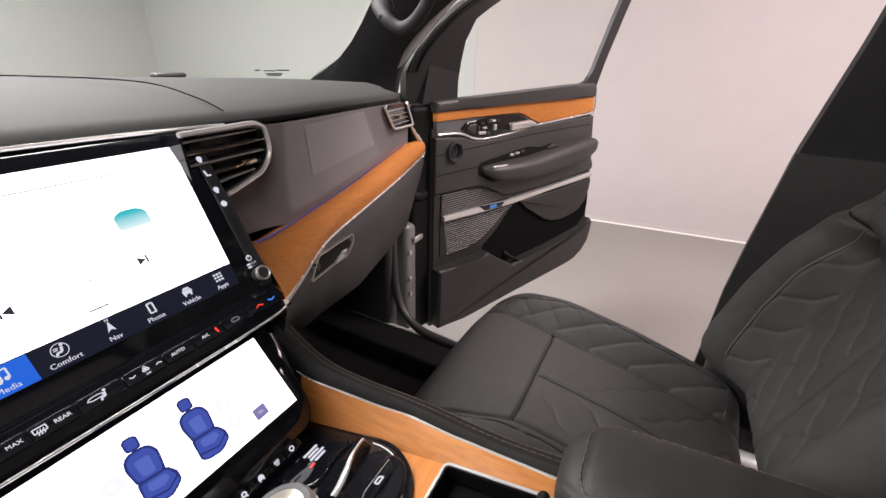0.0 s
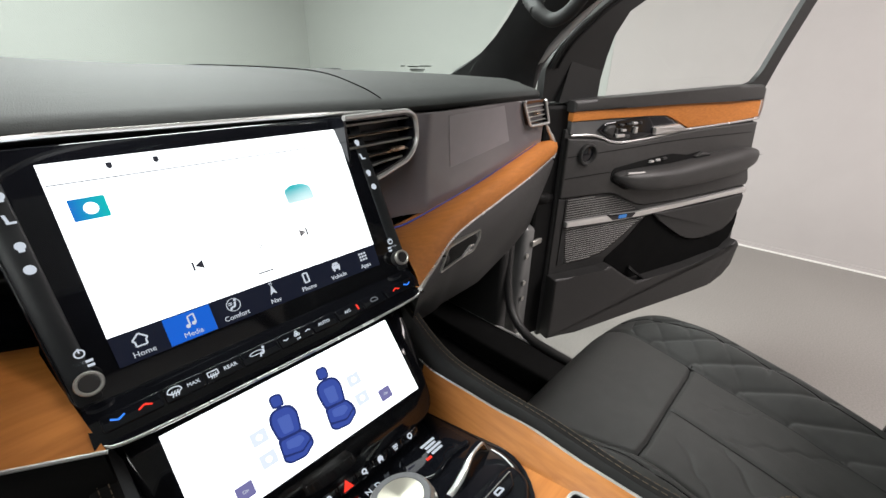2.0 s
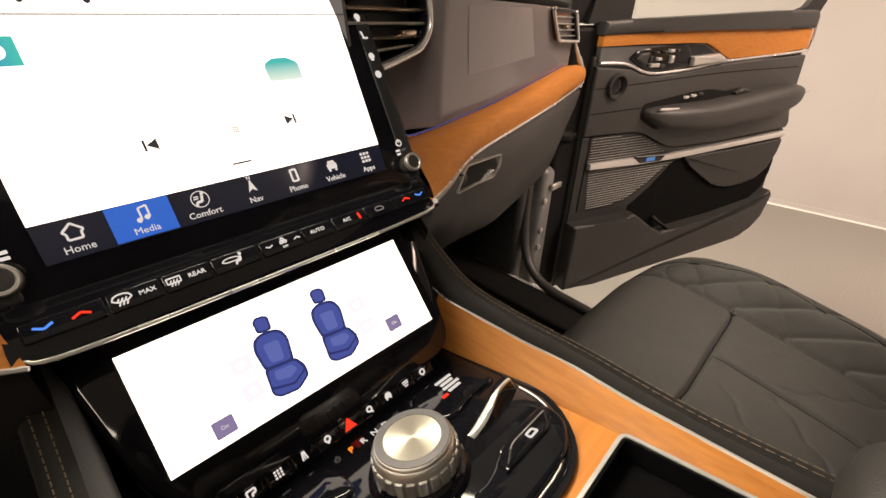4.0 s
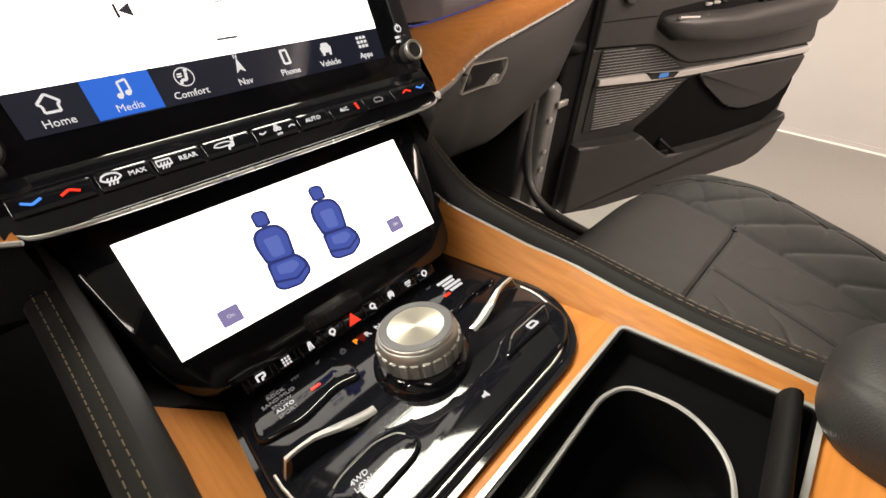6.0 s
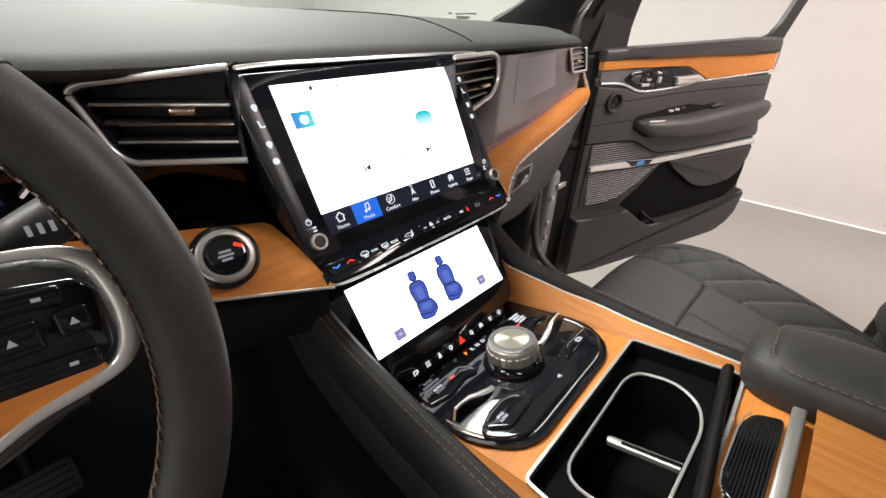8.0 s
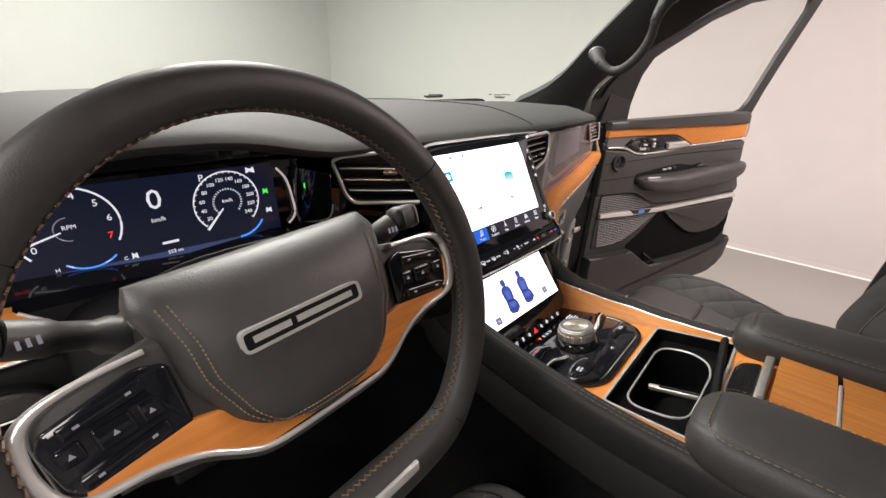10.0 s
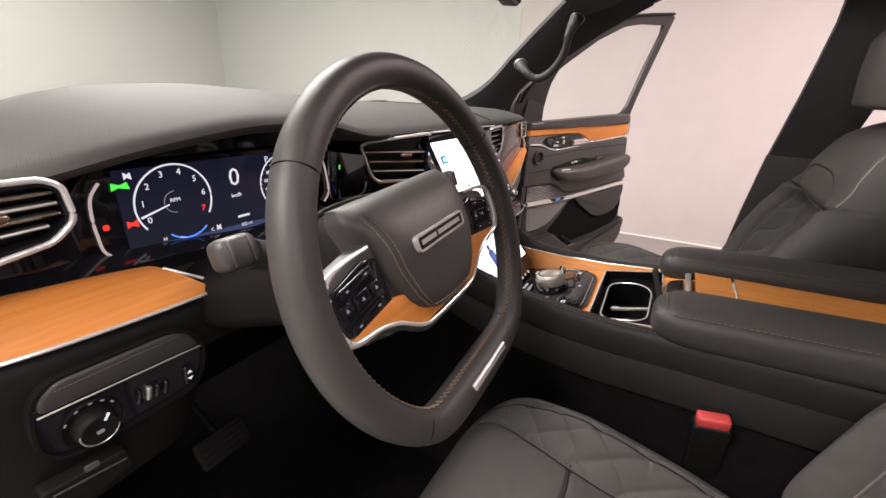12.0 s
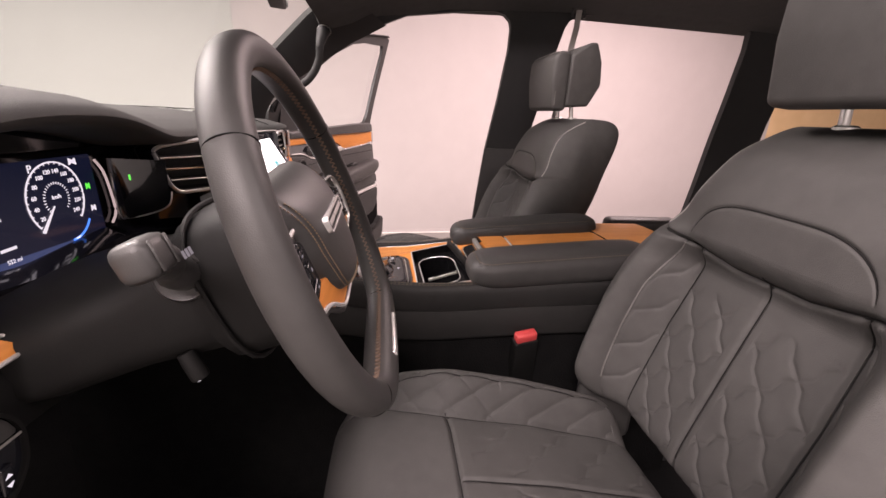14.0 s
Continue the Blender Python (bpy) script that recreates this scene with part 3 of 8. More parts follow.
FRAMEBLACK = surface("satin_black_frame", (0.014, 0.014, 0.014), (0.021, 0.021, 0.0205), 0.5, bump=0.1, bump_scale=800, spec=0.4)
fr_out = [(-0.16, 1.13), (-0.17, 1.22), (-0.145, 1.272), (-0.085, 1.334), (0.008, 1.402), (0.262, 1.530), (0.45, 1.609), (0.586, 1.642), (0.90, 1.685), (0.955, 1.672), (0.905, 1.42), (0.88, 1.26), (0.877, 1.20), (0.87, 1.14)]
fr_in = [(0.03, 1.138), (0.031, 1.25), (0.036, 1.305), (0.065, 1.365), (0.12, 1.40), (0.30, 1.504), (0.478, 1.576), (0.623, 1.604), (0.856, 1.624), (0.868, 1.585), (0.826, 1.41), (0.797, 1.22), (0.775, 1.180), (0.73, 1.166)]
bm = bmesh.new()
quads = [[bm.verts.new(dframe(u, z, w)) for u, z in pl] for pl, w in ((fr_out, -0.06), (fr_out, -0.03), (fr_in, -0.024), (fr_in, -0.042))]
for a in range(4):
    for i in range(len(fr_out) - 1):
        bm.faces.new((quads[a][i], quads[a][i + 1], quads[(a + 1) % 4][i + 1], quads[(a + 1) % 4][i]))
part("window_frame", bm, FRAMEBLACK, door, "black window frame")
gl = bmesh.new()
gl.faces.new([gl.verts.new(dframe(u, z, -0.05)) for u, z in fr_in])
pane = part("window_pane", gl, GLASS, door, "clear side glass", smooth=0)
pane.visible_shadow = False
part("quarter_cover", prism([(-0.115, 1.13), (0.026, 1.138), (0.027, 1.25), (0.032, 1.305), (0.05, 1.345), (-0.02, 1.30), (-0.09, 1.235)], -0.03, -0.010, DM), FRAMEBLACK, door)
for off, rad in ((0.012, 0.006), (0.034, 0.004)):
    part("frame_seal", tube(smoothpath([dframe(u + off, z, -0.024) for u, z in fr_out[1:9]], 4), rad, n=6), KNEE, door, "black rubber frame seal")
# belt rail, wood, controls
belt = [(-0.08, 1.106), (0.12, 1.113), (0.37, 1.1175), (0.665, 1.1195), (0.806, 1.120), (0.800, 1.160), (0.786, 1.172), (0.64, 1.1686), (0.357, 1.156), (0.11, 1.1455), (0.0, 1.1414), (-0.08, 1.137)]
dpart("belt_rail", belt, -0.03, 0.022, LEATHER, 0.012, "padded black belt rail", 3)
dpart("wood_strip", [(-0.074, 1.079), (0.105, 1.083), (0.22, 1.084), (0.318, 1.082), (0.345, 1.074), (0.38, 1.0605), (0.437, 1.0375), (0.577, 1.0435), (0.70, 1.050), (0.815, 1.060), (0.805, 1.119), (0.665, 1.1190), (0.37, 1.1170), (0.12, 1.1122), (-0.074, 1.1070)], -0.01, 0.012, WOOD, 0.003, "orange brown walnut strip")
dpart("switch_panel", [(-0.072, 1.042), (0.0, 1.040), (0.05, 1.030), (0.088, 1.016), (0.137, 1.010), (0.2235, 1.013), (0.30, 1.020), (0.405, 1.033), (0.436, 1.038), (0.379, 1.060), (0.316, 1.081), (0.2265, 1.083), (-0.072, 1.078)], -0.01, 0.006, surface("grey_satin_panel", (0.10, 0.10, 0.10), (0.13, 0.13, 0.13), 0.4), 0.003, "grey satin switch panel")
line = smoothpath([(u, z, 0.012) for u, z in ((-0.072, 1.040), (0.0, 1.038), (0.045, 1.029), (0.088, 1.014), (0.137, 1.0078), (0.2235, 1.011), (0.30, 1.0176), (0.405, 1.0305), (0.578, 1.0395), (0.80, 1.0525), (0.818, 1.058), (0.820, 1.09), (0.812, 1.13), (0.806, 1.158))])
part("chrome_line", tube([DM @ p for p in line], 0.0040, n=6), CHROME, door, "thin chrome line")
well = roundpoly([(0.028, 1.048), (0.052, 1.068), (0.10, 1.073), (0.178, 1.080), (0.238, 1.080), (0.290, 1.028), (0.172, 1.015), (0.090, 1.019)], 0.006)
pod = dpart("switch_pod", well, 0.0, 0.014, GLOSS, 0.004, "gloss black switch pod")
for i, (u, z, a, b) in enumerate(((0.118, 1.030, 0.017, 0.005), (0.148, 1.027, 0.009, 0.005), (0.098, 1.046, 0.004, 0.008), (0.130, 1.046, 0.008, 0.004), (0.118, 1.062, 0.006, 0.003), (0.148, 1.064, 0.005, 0.003), (0.172, 1.066, 0.009, 0.004), (0.180, 1.044, 0.006, 0.010), (0.196, 1.066, 0.004, 0.004))):
    dpart("switch", rect(u - a, z - b, u + a, z + b, 0.002), 0.012, 0.023, CHROME if i in (0, 3, 6, 7) else TRIM, 0.002, "chrome toggle" if i in (0, 3, 6, 7) else "", parent=pod)
dpart("pod_cap", roundpoly([(0.048, 1.046), (0.058, 1.062), (0.090, 1.064), (0.084, 1.026)], 0.006), 0.010, 0.024, TRIM, 0.005, "black sloping pod end", parent=pod)
rec = roundpoly([(0.245, 1.079), (0.311, 1.078), (0.383, 1.050), (0.405, 1.036), (0.290, 1.022)], 0.006)
dpart("handle_recess", rec, 0.0, 0.0085, GLOSS)
dpart("door_handle", roundpoly([(0.266, 1.023), (0.417, 1.035), (0.374, 1.0545), (0.262, 1.049)], 0.006), 0.006, 0.026, CHROME, 0.005, "satin silver inner handle")
SEAMDARK = surface("door_seam", (0.012, 0.012, 0.012), (0.018, 0.017, 0.017), 0.9, spec=0.1)
# tweeter
tm = at(DM, -0.001, 0.980, 0.0145) @ Matrix.Diagonal((0.76, 0.76, 1, 1))
part("tweeter_ring", lathe([(0.046, -0.004), (0.046, 0.006), (0.042, 0.011), (0.036, 0.011), (0.031, 0.004), (0.030, -0.004)], tm), TRIM, door)
part("tweeter_cone", lathe([(0.0305, -0.004), (0.028, 0.001), (0.012, 0.0035), (0.004, 0.004)], tm), GLOSS, door)
for pts in (((-0.075, 0.9755), (0.037, 0.9806), (0.155, 0.9864), (0.417, 0.9994), (0.80, 1.0046)), ((-0.075, 0.909), (0.0, 0.9115), (0.076, 0.914), (0.110, 0.914))):
    part("stitch_line", tube(smoothpath([DM @ Vector((u, z, 0.0150)) for u, z in pts], 4), 0.0011, n=4), SEAMDARK, door, "dark stitched seam")
# upper bolster and armrest
dpart("upper_panel", [(-0.082, 0.845), (0.094, 0.842), (0.135, 0.839), (0.165, 0.830), (0.228, 0.800), (0.270, 0.783), (0.315, 0.776), (0.50, 0.774), (0.69, 0.783), (0.884, 0.791), (0.889, 0.812), (0.866, 0.853), (0.842, 0.948), (0.824, 1.040), (0.578, 1.034), (0.405, 1.025), (0.2235, 1.005), (0.137, 1.001), (0.085, 1.008), (0.045, 1.022), (-0.082, 1.032)], -0.005, 0.014, LEATHER, 0.008, seg=3)
# Flat near-black sheet, painted as the shade inside the pull recess.
RECESS = surface("recess_shade_black", (0.004, 0.004, 0.004), (0.007, 0.007, 0.007), 0.7, spec=0.2)
recess = roundpoly([(0.118, 0.925), (0.165, 0.931), (0.30, 0.948), (0.385, 0.954), (0.470, 0.943), (0.535, 0.953), (0.580, 0.935), (0.55, 0.895), (0.30, 0.86), (0.19, 0.845), (0.115, 0.885)], 0.016)
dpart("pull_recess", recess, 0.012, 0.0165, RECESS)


def arm_fn(A, B, side):
    u = 0.490 + 0.365 * A
    zc = np.interp(u, [0.12, 0.2, 0.38, 0.56, 0.75, 0.86], [0.900, 0.884, 0.877, 0.888, 0.906, 0.918])
    h = np.interp(u, [0.12, 0.2, 0.38, 0.56, 0.75, 0.86], [0.020, 0.034, 0.043, 0.049, 0.048, 0.036])
    lift = np.clip((1 - np.abs(A) ** 6), 0, 1) ** (1 / 3) * np.clip(1 - np.abs(B) ** 3, 0, 1) ** (1 / 3)
    z = zc + h * B * np.clip(1 - np.abs(A) ** 8, 0, 1) ** 0.3
    w = 0.012 + (0.066 * lift * np.interp(u, [0.12, 0.3, 0.86], [0.75, 1.0, 0.9]) if side > 0 else 0 * lift)
    pts = np.stack([u, z, w], -1)
    R = np.array(DM.to_3x3())
    return pts @ R.T + np.array(DM.translation)


part("armrest", sheet(arm_fn, 60, 24), LEATHER, door, "padded black armrest with a pull")
for su in (0.285, 0.315, 0.345):
    dpart("window_switch", rect(su - 0.010, 0.931 + 0.1 * (su - 0.285), su + 0.010, 0.940 + 0.1 * (su - 0.285), 0.003), 0.015, 0.024, CHROME if su < 0.33 else TRIM, 0.003, "small window switch")
dpart("pull_grip", roundpoly([(0.495, 0.937), (0.535, 0.953), (0.585, 0.938), (0.56, 0.925)], 0.008), 0.015, 0.030, TRIM, 0.006, "black pull cup edge")
part("armrest_tip", tube([DM @ Vector((u, z, 0.050)) for u, z in ((0.150, 0.914), (0.185, 0.9125), (0.225, 0.911))], 0.0045, n=6), CHROME, door, "chrome armrest tip")
# lower half: speaker, chrome bar, pocket
LOWTRIM = surface("dark_moulded_door_trim", (0.020, 0.0198, 0.0195), (0.028, 0.0275, 0.027), 0.52, bump=0.15, bump_scale=800, spec=0.4)
dpart("lower_panel", [(-0.08, 0.37), (0.05, 0.34), (0.33, 0.345)] + edge_r + [(0.889, 0.785), (0.50, 0.77), (0.315, 0.772), (0.228, 0.796), (0.135, 0.835), (-0.08, 0.842)], -0.005, 0.006, LOWTRIM, 0.004)
grille_top = [(-0.045, 0.766), (-0.045, 0.838), (0.094, 0.835), (0.150, 0.827), (0.226, 0.793), (0.270, 0.768)]
grille_low = [(-0.038, 0.738), (0.17, 0.734), (0.335, 0.733), (0.285, 0.710), (0.216, 0.660), (0.146, 0.620), (0.07, 0.607), (-0.020, 0.610)]
GRILLE = surface("dark_speaker_cloth", (0.010, 0.010, 0.010), (0.016, 0.016, 0.016), 0.8)
GRILLEBAR = surface("dull_grille_wire", (0.15, 0.147, 0.142), (0.20, 0.197, 0.19), 0.5, metal=0.5)
speaker = dpart("speaker_cloth", roundpoly([(-0.05, 0.602), (0.07, 0.600), (0.150, 0.614), (0.222, 0.656), (0.345, 0.735), (0.275, 0.770), (0.165, 0.826), (0.115, 0.839), (-0.05, 0.842)], 0.01), 0.004, 0.009, GRILLE)


def span(poly, z):
    xs = []
    for (a, b), (c, d) in zip(poly, poly[1:] + poly[:1]):
        if (b - z) * (d - z) < 0:
            xs.append(a + (c - a) * (z - b) / (d - b))
    return (min(xs), max(xs)) if len(xs) > 1 else None


for poly in (grille_top, grille_low):
    z = min(p[1] for p in poly) + 0.004
    while z < max(p[1] for p in poly):
        sp = span(poly, z)
        if sp and sp[1] - sp[0] > 0.01:
            n = max(3, int((sp[1] - sp[0]) / 0.006))
            pts = [DM @ Vector((sp[0] + (sp[1] - sp[0]) * i / n, z + 0.0011 * math.cos(math.pi * i), 0.0105)) for i in range(n + 1)]
            part("slat", tube(pts, 0.0014, n=4, up=(0, 0, 1)), GRILLEBAR, speaker, smooth=0)
        z += 0.0082
bar = [(-0.045, 0.745), (0.17, 0.7385), (0.28, 0.740), (0.51, 0.748), (0.885, 0.760), (0.882, 0.780), (0.51, 0.765), (0.27, 0.757), (0.137, 0.7635), (-0.045, 0.764)]
dpart("chrome_bar", bar, 0.006, 0.022, CHROME, 0.004, "satin chrome trim bar")
dpart("bar_shadow_line", [(0.28, 0.7395), (0.51, 0.7475), (0.885, 0.7595), (0.886, 0.7545), (0.51, 0.7425), (0.28, 0.7345)], 0.006, 0.012, KNEE)
dpart("maker_plate", roundpoly([(0.128, 0.764), (0.156, 0.744), (0.245, 0.742), (0.262, 0.757)], 0.003), 0.012, 0.0245, GLOSS, 0.002)
dpart("blue_mark", rect(0.180, 0.7475, 0.216, 0.7600), 0.0242, 0.0256, glow("dim_blue_mark", (0.04, 0.22, 0.62), 0.8), 0.0, "small lit blue mark")
pocket = [(0.172, 0.588), (0.25, 0.642), (0.318, 0.712), (0.340, 0.727), (0.368, 0.730), (0.523, 0.724), (0.86, 0.734), (0.900, 0.66), (0.906, 0.612), (0.892, 0.54), (0.8355, 0.505), (0.61, 0.48), (0.385, 0.47), (0.30, 0.475), (0.17, 0.56)]
# Near-black stands for shade inside the flat map pocket; seams share it.
HOLE = surface("pocket_shade_and_seam_black", (0.005, 0.005, 0.005), (0.008, 0.008, 0.008), 0.9, spec=0.04)
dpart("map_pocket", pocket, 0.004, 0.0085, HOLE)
dpart("pocket_lid", roundpoly([(0.365, 0.737), (0.405, 0.704), (0.482, 0.658), (0.566, 0.610), (0.640, 0.594), (0.71, 0.590), (0.81, 0.602), (0.862, 0.640), (0.885, 0.70), (0.884, 0.752), (0.62, 0.742)], 0.01), 0.004, 0.020, LOWTRIM, 0.007, "black moulded pocket lid", 3)
dpart("pocket_lip", roundpoly([(-0.084, 0.33), (0.05, 0.325), (0.33, 0.338), (0.66, 0.351), (0.79, 0.360), (0.862, 0.386), (0.905, 0.433), (0.917, 0.53), (0.895, 0.553), (0.8355, 0.5116), (0.61, 0.487), (0.40, 0.478), (0.325, 0.474), (0.255, 0.513), (0.172, 0.573), (0.13, 0.568), (0.0, 0.570), (-0.084, 0.572)], 0.006), 0.004, 0.050, LOWTRIM, 0.010, "black moulded pocket edge", 3)
part("pocket_strap", tube(smoothpath([DM @ Vector(p) for p in ((0.300, 0.530, 0.012), (0.320, 0.510, 0.030), (0.350, 0.488, 0.035), (0.370, 0.474, 0.030))], 4), 0.010, n=8, flat=0.6), KNEE, door, "dark pocket strap")
dpart("reflector", rect(0.68, 0.336, 0.805, 0.346), -0.01, 0.010, PAINT)
# a curved stitch line along the armrest
part("stitching", tube([DM @ Vector((u, float(np.interp(u, [0.2, 0.38, 0.56, 0.75, 0.83], [0.884, 0.877, 0.888, 0.906, 0.915])) + 0.022, 0.0775)) for u in np.linspace(0.24, 0.80, 24)], 0.0007, n=4), DIMTHREAD, door, "dull stitch line")


# ---- dashboard ----
dash = thing("dashboard", (0, 0.35, 0.75), "black soft dashboard with walnut trim and chrome lines", "dashboard")
LX = [-0.888, -0.808, -0.738, -0.648, -0.538, -0.438, -0.368, -0.318, -0.25, 0.0, 0.30, 0.55, 0.73, 0.82, 0.90]
LZ = [1.176, 1.183, 1.194, 1.217, 1.233, 1.231, 1.216, 1.203, 1.199, 1.196, 1.190, 1.185, 1.180, 1.174, 1.165]
LY = [0.165, 0.135, 0.110, 0.090, 0.080, 0.080, 0.085, 0.092, 0.104, 0.104, 0.106, 0.148, 0.188, 0.210, 0.235]
CXS = [-0.888, -0.738, -0.608, -0.458, -0.29, -0.12, 0.0, 0.20, 0.39, 0.60, 0.90]
CZS = [1.178, 1.218, 1.256, 1.262, 1.252, 1.238, 1.231, 1.226, 1.218, 1.209, 1.190]


def soft(x, xs, ys):
    """Smoothed table lookup."""
    return float(np.mean([np.interp(x + d, xs, ys) for d in (-0.03, -0.015, 0, 0.015, 0.03)]))


def lip(x):
    out = max(0.0, x - 0.715)
    return soft(x, LX, LY) + 9.0 * out * out, soft(x, LX, LZ) - 1.2 * out * out


rows = []
for x in np.linspace(-0.90, 0.795, 91):
    y, z = lip(x)
    c = soft(x, CXS, CZS)
    back = max(0.85 - 0.72 * x * x, y + 0.16)
    crest = min(y + 0.26, 0.5 * (y + back))
    rows.append([(x, back + 0.02, c - 0.14), (x, back, c - 0.055), (x, 0.5 * (crest + back), c - 0.014), (x, crest, c), (x, 0.5 * (crest + y), 0.55 * c + 0.45 * z + 0.004),
                 (x, y + 0.045, 0.25 * c + 0.75 * z + 0.004), (x, y + 0.018, z + 0.004), (x, y + 0.005, z - 0.001), (x, y, z - 0.008), (x, y + 0.004, z - 0.015), (x, y + 0.018, z - 0.019), (x, y + 0.16, z - 0.03)])
pad = loft(rows)
part("top_pad", pad, DASH_SKIN, dash, "dark grey soft dash top", smooth=60)


part("pad_seam", tube([Vector((0.02, 0.52, 1.2215))] + [Vector((x, y, z)) for x, y, z in smoothpath([(0.10, 0.40, 1.2285), (0.165, 0.30, 1.2275), (0.20, 0.22, 1.223), (0.215, 0.15, 1.2075), (0.217, 0.112, 1.196)])], 0.0009, n=5), HOLE, dash)
# demister and sensor on top
part("sensor", rbox((0.50, 0.70, 1.206), (0.075, 0.03, 0.012), 0.006), TRIM, dash, "small black sensor housing")

# fascia right of the screen: smoked passenger panel
FX = [0.15, 0.262, 0.285, 0.44, 0.60, 0.73, 0.90]
FY = [0.128, 0.122, 0.106, 0.138, 0.172, 0.200, 0.240]
rows = []
for x in np.linspace(0.155, 0.80, 40):
    y = float(np.interp(x, FX, FY))
    zt = lip(x)[1] - 0.017
    zb = float(np.interp(x, [0.15, 0.25, 0.44, 0.6, 0.74, 0.9], [1.025, 1.02, 1.026, 1.04, 1.054, 1.046]))
    rows.append([(x, y + 0.004 - 0.010 * (1 - f) ** 2, zt + (zb - zt) * f) for f in (0, 0.2, 0.4, 0.6, 0.8, 1.0)])
part("passenger_fascia", loft(rows, thick=0.004), SMOKE, dash, "smoked glossy passenger panel, wall reflection painted in")
pu = Vector((0.46, 0.10, 0)).normalized()
PM = basis((0.27, 0.094, 0), pu, (0, 0, 1))
rows = []
for f in np.linspace(0, 1, 12):
    ends = []
    for u, z in ((0.077 + 0.203 * f, 1.1637 - 0.001 * f), (0.095 + 0.238 * f, 1.078 + 0.009 * f)):
        x = 0.27 + 0.977 * u
        yf, zt = float(np.interp(x, FX, FY)), lip(x)[1] - 0.017
        zb = float(np.interp(x, [0.15, 0.25, 0.44, 0.6, 0.74, 0.9], [1.025, 1.02, 1.026, 1.04, 1.054, 1.046]))
        ends.append((x, z, yf + 0.004 - 0.010 * ((z - zb) / (zt - zb)) ** 2 - 0.0034))
    (xa, za, ya), (xb, zb_, yb) = ends
    rows.append([(xa + (xb - xa) * k, ya + (yb - ya) * k, za + (zb_ - za) * k) for k in (0, 0.25, 0.5, 0.75, 1)])
# Paler than the panel: reflection painted into the display's colour.
part("passenger_screen", loft(rows, thick=0.0012), surface("display_glass_pale_reflection", (0.27, 0.246, 0.256), (0.30, 0.272, 0.282), 0.22, rough_var=0.02), dash, "unlit passenger display, wall reflection painted paler", smooth=0)
part("fascia_base", rbox((0.52, 0.38, 1.09), (0.70, 0.2, 0.16), 0.01), TRIM, dash)

# walnut strips with a chrome lower edge
def wood_band(name, top, low, bulge, ends=True):
    T, L = smoothpath(top, 10), smoothpath(low, 10)
    rows = []
    for a, b in zip(T, L):
        m = (a + b) / 2 + Vector((0, -bulge, bulge * 0.35))
        q1, q3 = (a + m) / 2 + Vector((0, -bulge * 0.3, bulge * 0.2)), (m + b) / 2 + Vector((0, -bulge * 0.25, 0))
        rows.append([a + Vector((0, 0.02, -0.004)), a, q1, m, q3, b, b + Vector((0, 0.03, 0.0))])
    return part(name, loft(rows), WOOD, dash, "orange brown walnut band", smooth=70), L


wb, low = wood_band("walnut_band", [(0.183, 0.068, 1.030), (0.25, 0.086, 1.023), (0.44, 0.131, 1.028), (0.60, 0.164, 1.042), (0.74, 0.193, 1.056), (0.875, 0.222, 1.048)],
                    [(0.150, -0.034, 0.998), (0.215, 0.010, 0.984), (0.33, 0.072, 0.982), (0.50, 0.120, 0.985), (0.70, 0.170, 0.993), (0.905, 0.232, 1.000)], 0.012)
part("chrome_edge", tube(low, 0.0030, n=6), CHROME, dash, "thin chrome edge")
part("ambient_line", tube(smoothpath([(0.20, 0.070, 1.0315), (0.25, 0.0845, 1.0265), (0.44, 0.1295, 1.0315), (0.60, 0.1625, 1.0455), (0.74, 0.1915, 1.0595)], 5), 0.0012, n=6), glow("ambient_blue", (0.02, 0.06, 0.45), 0.35), dash, "dim blue ambient light line")
part("chrome_tail", tube(smoothpath([(0.902, 0.230, 0.994), (0.907, 0.2310, 1.016), (0.886, 0.2245, 1.036), (0.854, 0.2180, 1.060), (0.822, 0.2110, 1.082), (0.800, 0.2060, 1.100)], 5), [0.0030] * 3 + [0.0055] * 6 + [0.0062] * 8 + [0.0045] * 5 + [0.003] * 4, n=8), CHROME, dash, "bright chrome end of the walnut band")
wb, low = wood_band("walnut_band", [(-0.383, 0.09, 1.070), (-0.295, 0.069, 1.058), (-0.23, 0.062, 1.046), (-0.168, 0.055, 1.034)],
                    [(-0.388, 0.052, 1.018), (-0.295, 0.021, 1.010), (-0.23, -0.004, 1.002), (-0.152, -0.034, 0.990)], 0.010)
part("chrome_edge", tube(low, 0.0016, n=6), CHROME, dash, "thin chrome edge")
wb, low = wood_band("walnut_band", [(-0.887, 0.155, 1.094), (-0.787, 0.13, 1.092), (-0.687, 0.118, 1.086), (-0.648, 0.116, 1.081)],
                    [(-0.907, 0.115, 1.060), (-0.787, 0.088, 1.054), (-0.687, 0.082, 1.049), (-0.607, 0.083, 1.046)], 0.006)
part("chrome_edge", tube(low + [Vector((-0.602, 0.085, 1.049)), Vector((-0.610, 0.092, 1.057)), Vector((-0.645, 0.113, 1.079))], 0.0020, n=6), CHROME, dash, "thin chrome edge")

